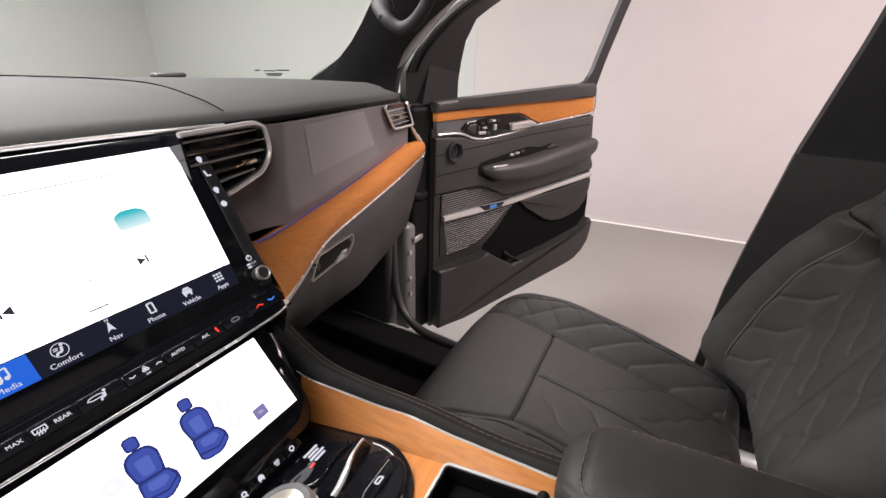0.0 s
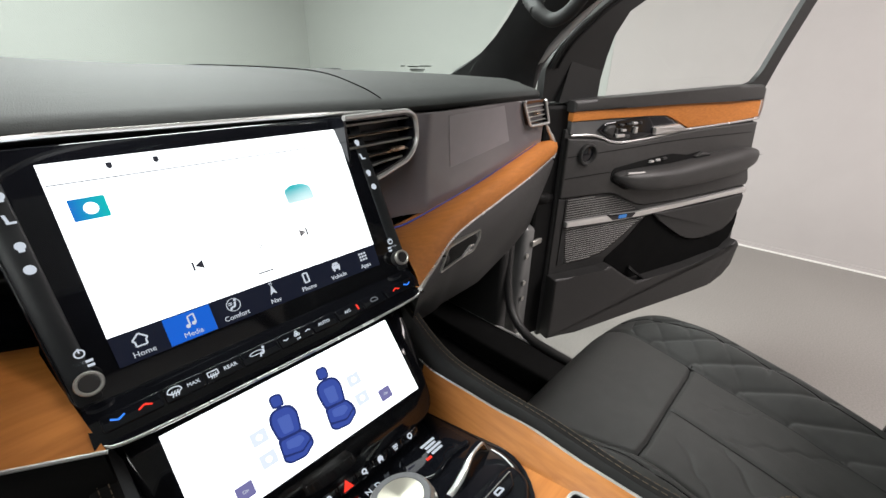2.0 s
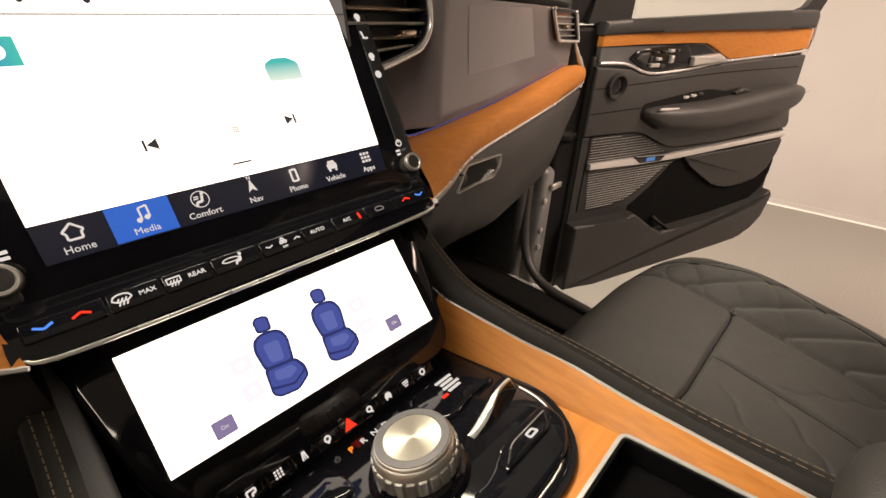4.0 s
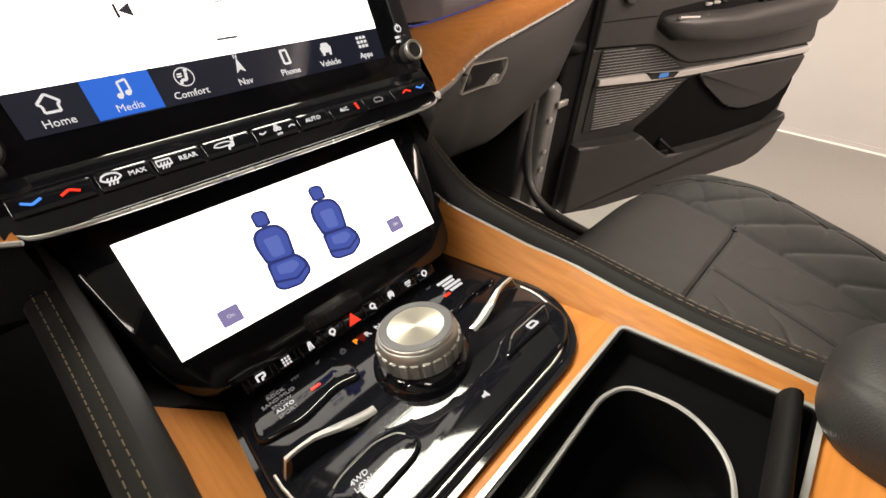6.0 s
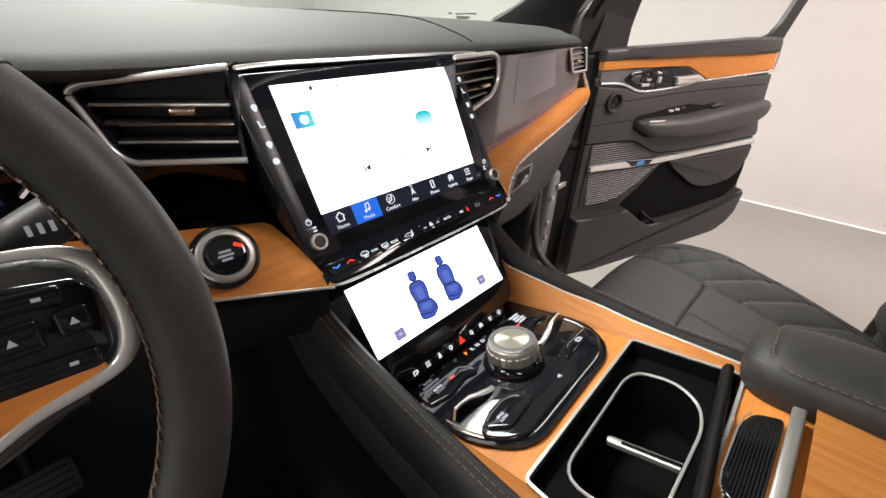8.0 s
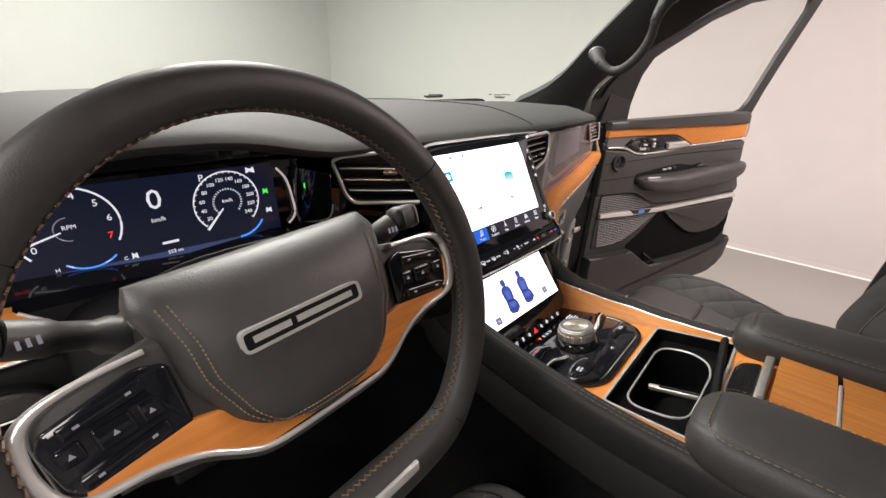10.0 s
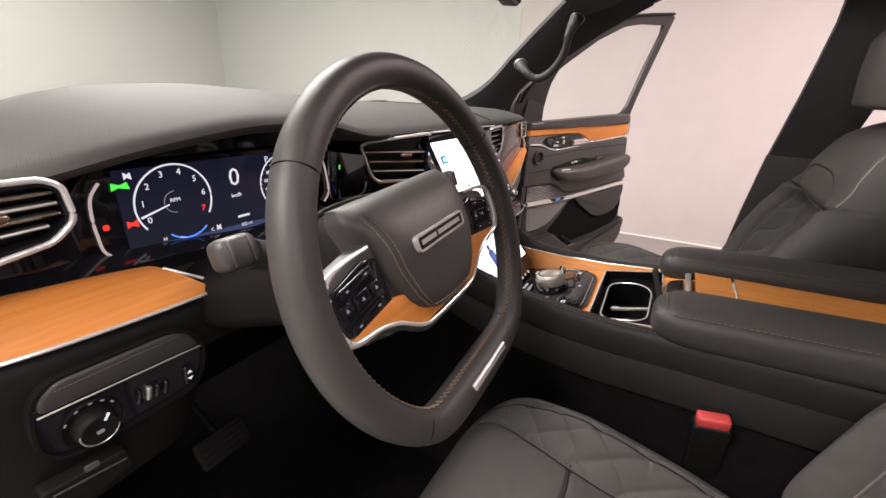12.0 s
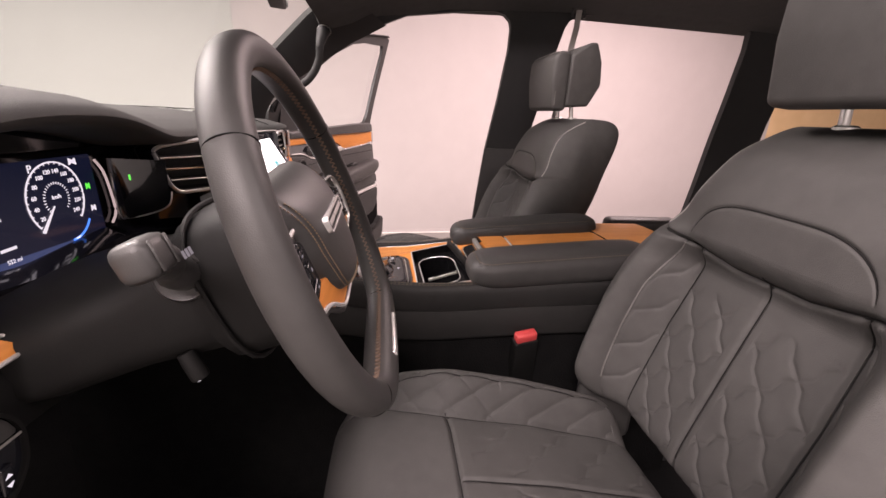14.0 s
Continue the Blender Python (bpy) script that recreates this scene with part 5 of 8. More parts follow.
HOUSE = strokes([(-1, 0.1), (0, 1), (1, 0.1), (0.7, -0.2), (0.7, -0.9), (-0.7, -0.9), (-0.7, -0.2), (-1, 0.1)], 0.12)
NOTE = hoop(0, 0.32, n=10, cx=-0.4, cy=-0.7) + hoop(0, 0.32, n=10, cx=0.5, cy=-0.5) + strokes([(-0.12, -0.7), (-0.12, 0.8), (0.8, 1.0), (0.8, -0.5)], 0.11)
FAN = hoop(1.05, 1.15) + strokes([(0.35, 0.45), (0.15, -0.35), (-0.45, -0.35), (-0.6, -0.75)], 0.16) + hoop(0, 0.22, n=8, cx=0.42, cy=0.72) + strokes([(-0.75, 0.1), (-0.2, 0.15)], 0.08) + strokes([(-0.7, 0.4), (-0.15, 0.4)], 0.08)
ARROW = [[(0, 1), (0.6, -0.8), (0, -0.4), (-0.6, -0.8)]]
HANDSET = strokes([(-0.45, -0.9), (0.45, -0.9), (0.45, 0.9), (-0.45, 0.9), (-0.45, -0.9)], 0.13)
TRUCK = [[(-0.8, -0.5), (0.8, -0.5), (0.9, 0.3), (-0.9, 0.3)], [(-0.7, 0.35), (0.7, 0.35), (0.5, 0.85), (-0.5, 0.85)], [(-0.7, -0.9), (-0.4, -0.9), (-0.4, -0.5), (-0.7, -0.5)], [(0.4, -0.9), (0.7, -0.9), (0.7, -0.5), (0.4, -0.5)]]
DOTS = [[(x - 0.2, y - 0.2), (x + 0.2, y - 0.2), (x + 0.2, y + 0.2), (x - 0.2, y + 0.2)] for x in (-0.65, 0, 0.65) for y in (-0.65, 0, 0.65)]
for ic, u in ((HOUSE, -0.110), (NOTE, -0.0745), (FAN, -0.0385), (ARROW, -0.002), (HANDSET, 0.033), (TRUCK, 0.068), (DOTS, 0.103)):
    glyph("tab_sign", ic, u, -0.009, 0.0052, at(SM, 0, 0, 0.0006), LETTER, ts)
words("letter", "N", 0.004, at(SM, -0.002, -0.0024, UP), LETTER, ts)
part("media_tile", flat(rect(-0.119, 0.092, -0.096, 0.1095, 0.001), at(SM, 0, 0, 0.001)), glow_ramp("tile_blue_to_teal", 0, -0.119, -0.096, (0.01, 0.20, 0.72), (0.01, 0.62, 0.60), 0.9), disp, "blue to teal picture tile")
part("tile_disc", flat(disc(-0.1065, 0.1005, 0.0048), at(SM, 0, 0, 0.0016)), WHITE_LIT, disp)
part("cover_tile", flat(roundpoly([(0.045, 0.068), (0.074, 0.068), (0.074, 0.082), (0.066, 0.0865), (0.053, 0.0865), (0.045, 0.082)], 0.003), at(SM, 0, 0, 0.001)), glow_ramp("tile_teal_to_white", 2, 0.120, 0.106, (0.01, 0.50, 0.55), (0.75, 0.95, 0.95), 1.0), disp, "teal picture tile")
for u in (-0.085, -0.052):
    part("status_mark", flat(roundpoly([(u - 0.002, 0.131), (u, 0.1295), (u + 0.002, 0.131), (u + 0.002, 0.135), (u - 0.002, 0.135)], 0.001), at(SM, 0, 0, 0.001)), DARK_LIT, disp)
glyph("skip_sign", [[(-1, 0), (0.6, 0.9), (0.6, -0.9)], [(-1.45, -0.9), (-1.1, -0.9), (-1.1, 0.9), (-1.45, 0.9)]], -0.051, 0.034, 0.0042, SM, DARK_LIT, disp)
glyph("skip_sign", [[(1, 0), (-0.6, 0.9), (-0.6, -0.9)], [(1.1, -0.9), (1.45, -0.9), (1.45, 0.9), (1.1, 0.9)]], 0.047, 0.036, 0.0042, SM, DARK_LIT, disp)
glyph("keypad_sign", DOTS, 0.004, 0.035, 0.0024, SM, DARK_LIT, disp)
part("status_line", flat(rect(-0.127, 0.1222, 0.13, 0.1230), at(SM, 0, 0, 0.001)), GREY_LIT, disp)
part("handle_bar", flat(rect(-0.008, 0.0093, 0.006, 0.0105), at(SM, 0, 0, 0.001)), DARK_LIT, disp)
# touch keys down both sides
BULB = hoop(0, 0.8, n=12) + [[(-0.4, -1.1), (0.4, -1.1), (0.5, -0.5), (-0.5, -0.5)]]
CHAIR = [[(-0.8, 1), (-0.3, 1), (0.0, -0.4), (-0.5, -0.4)], [(-0.6, -0.4), (0.9, -0.4), (0.9, -0.8), (-0.5, -0.8)]]
for sx in (-1, 1):
    for v, ic in ((0.121, BULB), (0.103, CHAIR), (0.083, BULB), (0.065, hoop(0, 0.9, n=10))):
        glyph("key_sign", ic, sx * 0.1525, v, 0.0040, at(SM, 0, 0, -0.001), LETTER, ts)
    glyph("power_sign", hoop(0.6, 0.85) + strokes([(0, 0.1), (0, 1.0)], 0.13), sx * 0.146, -0.0035, 0.0040, at(SM, 0, 0, -0.001), LETTER, ts)
    for k in range(2):
        part("letter_bar", flat(rect(sx * 0.146 - 0.006, -0.0115 - 0.0035 * k, sx * 0.146 + 0.006, -0.0095 - 0.0035 * k), at(SM, 0, 0, -0.0004)), LETTER, ts)
    km = at(SM, sx * 0.147, -0.026, -0.001)
    kb = part("knob", lathe([(0.0088, 0.0), (0.0088, 0.011), (0.008, 0.012), (0.004, 0.0122)], km, 28), TRIM, ts)
    part("knob_ring", lathe([(0.0089, 0.0085), (0.0090, 0.0118), (0.0084, 0.0130), (0.0068, 0.0130), (0.0062, 0.0120)], km, 28), SILVER, kb, "silver knob ring")

# climate keys under the screen
strip = part("key_strip", loft([[(-0.156, 0.006, 1.014), (0.156, 0.006, 1.014)], [(-0.157, -0.004, 1.012), (0.157, -0.004, 1.012)], [(-0.158, -0.026, 0.998), (0.158, -0.026, 0.998)], [(-0.158, -0.032, 0.990), (0.158, -0.032, 0.990)], [(-0.154, -0.020, 0.980), (0.154, -0.020, 0.980)], [(-0.146, 0.02, 0.972), (0.146, 0.02, 0.972)]]), GLOSS, ts, "gloss black climate key strip", smooth=30)
TM = basis((0, -0.0205, 1.0021), (1, 0, 0), (0, 0.843, 0.537))
edges = [-0.151, -0.111, -0.081, -0.051, -0.017, 0.017, 0.045, 0.077, 0.107, 0.151]
for a, b in zip(edges, edges[1:]):
    part("key", prism(rect(a + 0.0008, -0.0065, b - 0.0008, 0.0065, 0.002), 0.0, 0.0016, TM, 0.0006), GLOSS, strip)
chev = lambda s: strokes([(-1.1, -0.3 * s), (0, 0.3 * s), (1.1, -0.3 * s)], 0.15)
TU = at(TM, 0, 0, 0.0012)
WAVES = [q for x in (-0.5, 0.0, 0.5) for q in strokes([(x - 0.12, -1.0), (x + 0.12, -0.6), (x - 0.12, -0.2), (x + 0.12, 0.2)], 0.09)]
SCREEN_ARC = strokes([(-1.3, 0.1), (-1.0, 0.7), (-0.4, 0.95), (0.4, 0.95), (1.0, 0.7), (1.3, 0.1), (0.7, -0.35), (-0.7, -0.35), (-1.3, 0.1)], 0.09)
PERSON = hoop(0, 0.28, n=10, cx=0.75, cy=0.8) + strokes([(0.65, 0.4), (0.45, -0.45), (-0.2, -0.45), (-0.4, -1.0)], 0.17)
BLADES = [q for a in (0, 120, 240) for q in hoop(0.18, 0.42, n=8, cx=0.45 * math.cos(radians(a + 90)), cy=0.45 * math.sin(radians(a + 90)))]
for sx in (-1, 1):
    glyph("cool_sign", chev(-1), sx * 0.140, 0.0, 0.0040, TU, SKY_LIT, strip)
    glyph("warm_sign", chev(1), sx * 0.123, 0.0, 0.0040, TU, RED_LIT, strip)
words("key_name", "MAX", 0.0044, at(TU, -0.0895, 0, 0.0009), LETTER, strip)
glyph("demist_sign", SCREEN_ARC + WAVES, -0.103, 0.0, 0.0040, TU, LETTER, strip)
words("key_name", "REAR", 0.0046, at(TU, -0.0605, 0, 0.0009), LETTER, strip)
glyph("demist_sign", strokes([(-1.1, -0.4), (1.1, -0.4), (1.1, 0.7), (-1.1, 0.7), (-1.1, -0.4)], 0.10) + WAVES, -0.0745, 0.0, 0.0036, TU, LETTER, strip)
glyph("airflow_sign", PERSON + [[(1.1 * x - 0.9, 0.6 * y) for x, y in q] for q in SCREEN_ARC], -0.034, 0.0, 0.0042, TU, LETTER, strip)
glyph("fan_sign", BLADES, 0.001, 0.0012, 0.0036, TU, LETTER, strip)
words("key_name", "OFF", 0.0024, at(TU, 0.001, -0.0040, 0.0009), LETTER, strip)
glyph("recirculate_sign", strokes([(-0.9, -0.5), (0.9, -0.5), (1.1, 0.1), (0.5, 0.5), (-0.6, 0.5), (-1.1, 0.1), (-0.9, -0.5)], 0.10), 0.092, 0.0, 0.0040, TU, DIMLETTER, strip)
glyph("fan_step_sign", chev(-1), -0.010, 0.0, 0.0022, TU, LETTER, strip)
glyph("fan_step_sign", chev(1), 0.012, 0.0, 0.0022, TU, LETTER, strip)
words("key_name", "AUTO", 0.0046, at(TU, 0.030, 0, 0.0009), LETTER, strip)
words("key_name", "A/C", 0.0046, at(TU, 0.058, 0, 0.0009), LETTER, strip)
part("lamp", flat(rect(0.0695, -0.003, 0.0712, 0.003), at(TU, 0, 0, 0.0009)), RED_LIT, strip, "lit red lamp")
part("chrome_edge", tube(smoothpath([(-0.153, -0.029, 0.992), (-0.13, -0.0335, 0.9885), (0, -0.035, 0.988), (0.13, -0.0335, 0.9885), (0.153, -0.029, 0.992)]), 0.0014, n=6), CHROME, strip, "chrome lower edge")

# ---- climate display ----
LM = basis((0, 0.0, 0.951), (1, 0, 0), (0, 0.648, 0.761))
cd = thing("climate_display", (0, 0.0, 0.86), "lit climate display showing two blue seats, above the console", "display")
part("bezel", prism(roundpoly([(-0.132, -0.128), (0.132, -0.128), (0.153, 0.022), (-0.153, 0.022)], [0.03, 0.03, 0.008, 0.008]), -0.03, -0.001, LM, 0.003), GLOSS, cd)
ld = part("display", prism(rect(-0.1215, -0.0920, 0.1215, 0.0), -0.001, 0.0006, LM), WHITE_LIT, cd, "white lit display", smooth=0)


def seat_sign(u, v, s):
    def P(pts, r=0.08):
        return [(u + s * x, v + s * y) for x, y in roundpoly(pts, r)]
    def put(name, pts, mat_, w, r=0.08):
        part(name, flat(P(pts, r), at(LM, 0, 0, 0.001 + w)), mat_, ld)
    put("seat_picture", [(-0.26, 1.42), (0.18, 1.38), (0.22, 1.78), (0.10, 1.88), (-0.16, 1.90), (-0.26, 1.80)], SEATDEEP, 0, 0.10)
    put("seat_picture", [(-0.20, 1.47), (0.12, 1.44), (0.15, 1.75), (0.06, 1.82), (-0.13, 1.84), (-0.20, 1.77)], SEATBLUE, 0.0003, 0.09)
    put("seat_picture", [(-0.12, 1.34), (0.06, 1.34), (0.06, 1.46), (-0.12, 1.46)], SEATDEEP, -0.0003, 0.02)
    put("seat_picture", [(-0.50, 0.30), (0.36, 0.18), (0.50, 0.95), (0.40, 1.24), (0.20, 1.37), (-0.26, 1.40), (-0.48, 1.26), (-0.56, 0.95)], SEATDEEP, 0, 0.14)
    put("seat_picture", [(-0.44, 0.40), (0.30, 0.30), (0.42, 0.92), (0.33, 1.17), (0.16, 1.29), (-0.23, 1.32), (-0.41, 1.20), (-0.48, 0.92)], SEATBLUE, 0.0003, 0.12)
    put("seat_picture", [(-0.26, 0.45), (0.13, 0.40), (0.20, 1.02), (-0.27, 1.06)], SEATPALE, 0.0006, 0.10)
    put("seat_picture", [(-0.60, -0.42), (-0.42, -0.58), (0.14, -0.66), (0.58, -0.40), (0.60, -0.06), (0.42, 0.28), (-0.52, 0.38)], SEATDEEP, 0.0002, 0.12)
    put("seat_picture", [(-0.53, -0.20), (0.10, -0.38), (0.52, -0.16), (0.36, 0.21), (-0.45, 0.29)], SEATBLUE, 0.0005, 0.10)
    put("seat_picture", [(-0.53, -0.38), (-0.38, -0.52), (0.12, -0.59), (0.50, -0.37), (0.51, -0.24), (0.10, -0.45), (-0.53, -0.28)], SEATBLUE, 0.0005, 0.05)
    put("seat_picture", [(-0.34, -0.08), (0.06, -0.20), (0.34, -0.06), (0.24, 0.14), (-0.30, 0.20)], SEATPALE, 0.0008, 0.08)


seat_sign(-0.027, -0.066, 0.0268)
seat_sign(0.025, -0.064, 0.0268)
for u, v, mat_ in ((-0.054, -0.044, GREY_LIT), (-0.054, -0.066, GREY_LIT), (0.053, -0.043, GREY_LIT), (0.053, -0.065, GREY_LIT), (-0.081, -0.079, SEATBLUE), (0.080, -0.075, SEATBLUE)):
    mt = glow("screen_key_pale", (0.72, 0.75, 0.93), 1.3) if mat_ is GREY_LIT else glow("screen_key_mauve", (0.22, 0.20, 0.42), 1.0)
    part("soft_key", flat(rect(u - 0.0075, v - 0.0065, u + 0.0075, v + 0.0065, 0.0015), at(LM, 0, 0, 0.001)), mt, ld)
    if mat_ is GREY_LIT:
        part("key_mark", flat(disc(u, v, 0.0028, 10), at(LM, 0, 0, 0.0014)), WHITE_LIT, ld)
    else:
        words("key_name", "On", 0.0042, at(LM, u, v, 0.0018), LETTER, ld)

# ---- centre console ----
con = thing("centre_console", (0, -0.40, 0.39), "black leather centre console with walnut top", "console")
CSL = 0.24
CM = basis((0, -0.257, 0.876), (1, 0, 0), (0, 1, -CSL))   # the sloping top: u across, v forward


def top_z(y):
    return 0.876 + CSL * (-0.257 - y)


def cv(y):
    return (y + 0.257) * math.sqrt(1 + CSL * CSL)


# walnut top with the openings left free: side rails, cross pieces
def edge_x(sx, y):
    """The console's outer edge; it stands a little askew."""
    if sx < 0:
        return float(np.interp(y, [-0.52, -0.40, -0.25, -0.15, -0.05, 0.0], [-0.151, -0.147, -0.145, -0.147, -0.149, -0.150]))
    return float(np.interp(y, [-0.52, -0.366, -0.26, -0.184, -0.057, 0.0], [0.152, 0.157, 0.163, 0.167, 0.152, 0.150]))


def edge_z(sx, y):
    """Height of the chrome edge, above the dished walnut."""
    if sx < 0:
        return float(np.interp(y, [-0.52, -0.40, -0.25, -0.15, -0.05, -0.02], [0.916, 0.908, 0.896, 0.888, 0.880, 0.882]))
    return float(np.interp(y, [-0.52, -0.40, -0.25, -0.15, -0.05, -0.02], [0.926, 0.906, 0.885, 0.879, 0.884, 0.892]))


def rail_in(sx, y):
    if sx < 0:
        return float(np.interp(y, [-0.47, -0.388, -0.264, -0.19, -0.06], [-0.139, -0.1385, -0.1185, -0.1175, -0.112]))
    return float(np.interp(y, [-0.47, -0.388, -0.264, -0.19, -0.06], [0.137, 0.1350, 0.1375, 0.1365, 0.133]))


for sx in (-1, 1):
    rows = []
    for y in np.linspace(-0.52, -0.085 if sx < 0 else -0.04, 48):
        x, z = edge_x(sx, y), edge_z(sx, y)
        xi, zi = rail_in(sx, y), min(top_z(max(y, -0.46)), z - 0.002)
        rows.append([(x, y, z - 0.03), (x, y, z + 0.001), (x * 0.93 + xi * 0.07, y, z + 0.0018), (x * 0.6 + xi * 0.4, y, 0.68 * z + 0.32 * zi), (x * 0.25 + xi * 0.75, y, 0.3 * z + 0.7 * zi), (xi, y, zi), (xi, y, zi - 0.02)])
    part("walnut_rail", loft(rows), WOOD_Y, con, "orange brown walnut rail", smooth=60)
    part("chrome_edge", tube([Vector((edge_x(sx, y) + sx * 0.001, y, edge_z(sx, y) + 0.0012)) for y in np.linspace(-0.44, -0.03, 40)], 0.0016, n=6), CHROME, con, "thin chrome edge")
    rows = [[(edge_x(sx, y), y, edge_z(sx, y) - 0.002), (0.5 * (edge_x(sx, y) + rail_in(sx, y)), y, edge_z(sx, y) - 0.016), (rail_in(sx, y), y, 0.838)] for y in np.linspace(-0.084 if sx < 0 else -0.042, 0.0, 8)]
    part("screen_cheek", loft(rows, thick=0.003), KNEE, con, "matt black cheek beside the display")
part("walnut_bridge", prism([(-0.1185, cv(-0.268)), (0.138, cv(-0.260)), (0.137, cv(-0.18)), (-0.1175, cv(-0.18))], -0.02, 0.0, CM), WOOD, con, "orange brown walnut cross piece", smooth=0)
part("walnut_bridge", prism([(-0.139, cv(-0.47)), (0.137, cv(-0.47)), (0.137, cv(-0.376)), (-0.139, cv(-0.386))], -0.02, 0.0, CM), WOOD, con, "orange brown walnut cross piece", smooth=0)

# gloss black control panel
pan = roundpoly([(-0.112, cv(-0.062)), (-0.118, cv(-0.192)), (-0.086, cv(-0.252)), (0.098, cv(-0.246)), (0.138, cv(-0.197)), (0.134, cv(-0.062))], [0.005, 0.03, 0.03, 0.03, 0.03, 0.005])
panel = part("control_panel", prism(pan, -0.03, 0.005, CM, 0.003), GLOSS, con, "gloss black control panel")
part("panel_edge", ring(inset(pan, -0.0035), inset(pan, 0.0005), -0.006, 0.0045, CM), GLOSS, panel)
part("panel_chrome", tube([CM @ Vector((x, y, 0.0052)) for x, y in inset(pan, 0.0058) if y < cv(-0.10)], 0.0010, n=5), SILVER, panel, "fine silver line")
# key row at the screen's foot
HM = basis((0, -0.081, 0.8475), (1, 0, 0), (0, 0.62, 0.78))
row = part("key_bar", prism(rect(-0.098, -0.0085, 0.100, 0.0085, 0.003), -0.02, 0.001, HM, 0.001), GLOSS, panel, "gloss black key row")
TRI = [[(-1, -0.8), (1, -0.8), (0, 0.95)]]
SIGNS = [strokes([(-0.8, -0.7), (-0.8, 0.6), (0.8, 0.6), (0.8, -0.2), (0.1, -0.2), (0.1, -0.8)], 0.2), DOTS, strokes([(-0.5, -0.9), (-0.2, 0.9)], 0.15) + strokes([(0.5, -0.9), (0.2, 0.9)], 0.15) + strokes([(0, -0.9), (0, 0.9)], 0.1), hoop(0.4, 0.8, n=10) + strokes([(-0.2, -1), (0.6, -0.2)], 0.2), None, hoop(0.4, 0.8, n=10) + strokes([(0, -0.4), (0.7, -1)], 0.2), TRUCK, strokes([(-0.8, 0.5), (0.8, 0.5)], 0.15) + strokes([(-0.8, 0), (0.8, 0)], 0.15) + strokes([(-0.5, -0.6), (0.5, -0.6)], 0.15), hoop(0.5, 0.85, n=12) + strokes([(0, -0.5), (0, -1)], 0.2)]
for i, ic in enumerate(SIGNS):
    u = -0.084 + 0.0212 * i
    part("key", prism(rect(u - 0.0096, -0.0075, u + 0.0096, 0.0075, 0.002), 0.0, 0.003, HM, 0.001), GLOSS, row)
    if ic:
        glyph("key_sign", ic, u, 0.0, 0.0038, at(HM, 0, 0, 0.0025), LETTER, row)
    else:
        glyph("hazard_sign", TRI, u, 0.0, 0.0058, at(HM, 0, 0, 0.0025), RED_LIT, row, "lit red triangle")
for txt, u, mt in (("P", -0.010, ORANGE_LIT), ("R", 0.002, LETTER), ("N", 0.0135, LETTER), ("D", 0.025, LETTER)):
    words("gear_letter", txt, 0.0088, at(CM, u, cv(-0.104), 0.0054), mt, panel)
for k, txt in enumerate(("ROCK", "SAND/MUD", "SNOW", "AUTO", "SPORT")):
    words("mode_name", txt, 0.0050, at(CM, -0.083, cv(-0.106) - 0.0058 * k, 0.0090), LETTER if txt == "AUTO" else DIMLETTER, panel)
for k in range(4):
    part("letter_bar", flat(rect(0.084 + 0.002 * (k % 2), cv(-0.108) - 0.0055 * k, 0.104 - 0.003 * (k % 2), cv(-0.108) - 0.0055 * k + 0.003), at(CM, 0, 0, 0.0088)), LETTER, panel)
part("lamp", flat(rect(-0.063, cv(-0.125), -0.055, cv(-0.1225)), at(CM, 0, 0, 0.0088)), RED_LIT, panel)
part("lamp", flat(rect(0.076, cv(-0.126), 0.083, cv(-0.123)), at(CM, 0, 0, 0.0088)), RED_LIT, panel)
# rotary gear dial
dm = at(CM, 0.013, cv(-0.163), 0.004) @ Matrix.Diagonal((1.06, 1.06, 1.05, 1))
dial = part("gear_dial", lathe([(0.037, 0.0), (0.036, 0.006), (0.032, 0.010), (0.0295, 0.012)], dm, 48), GLOSS, con, "round gear selector with knurled rim")
part("dial_body", lathe([(0.0290, 0.010), (0.0295, 0.012), (0.0295, 0.026), (0.0285, 0.030), (0.027, 0.0315)], dm, 48), SILVER, dial, "knurled silver body")
for i in range(24):
    part("knurl", rbox((0.0297, 0, 0.0185), (0.0022, 0.0062, 0.012), 0.0008, 1, m=dm @ Matrix.Rotation(2 * math.pi * i / 24, 4, "Z")), SILVER, dial, smooth=0)
part("dial_rim", lathe([(0.0275, 0.0305), (0.0272, 0.0325), (0.0262, 0.0335), (0.0225, 0.0335)], dm, 48), SILVER, dial)
part("dial_ring", lathe([(0.0262, 0.0334), (0.0258, 0.0340), (0.0205, 0.0340), (0.0203, 0.0334)], dm, 48), surface("grey_dial_ring", (0.13, 0.13, 0.135), (0.16, 0.16, 0.165), 0.35), dial, "dark grey ring")
BRUSHED = bpy.data.materials.new("spun_metal")
BRUSHED.use_nodes = True
pb = BRUSHED.node_tree.nodes["Principled BSDF"]
pb.inputs["Base Color"].default_value, pb.inputs["Metallic"].default_value, pb.inputs["Roughness"].default_value = (0.56, 0.53, 0.44, 1), 0.75, 0.36
pb.inputs["Anisotropic"].default_value = 0.8
part("dial_face", lathe([(0.0204, 0.0332), (0.0200, 0.0338), (0.012, 0.0337), (0.001, 0.0336)], dm, 48), BRUSHED, dial, "spun metal face")


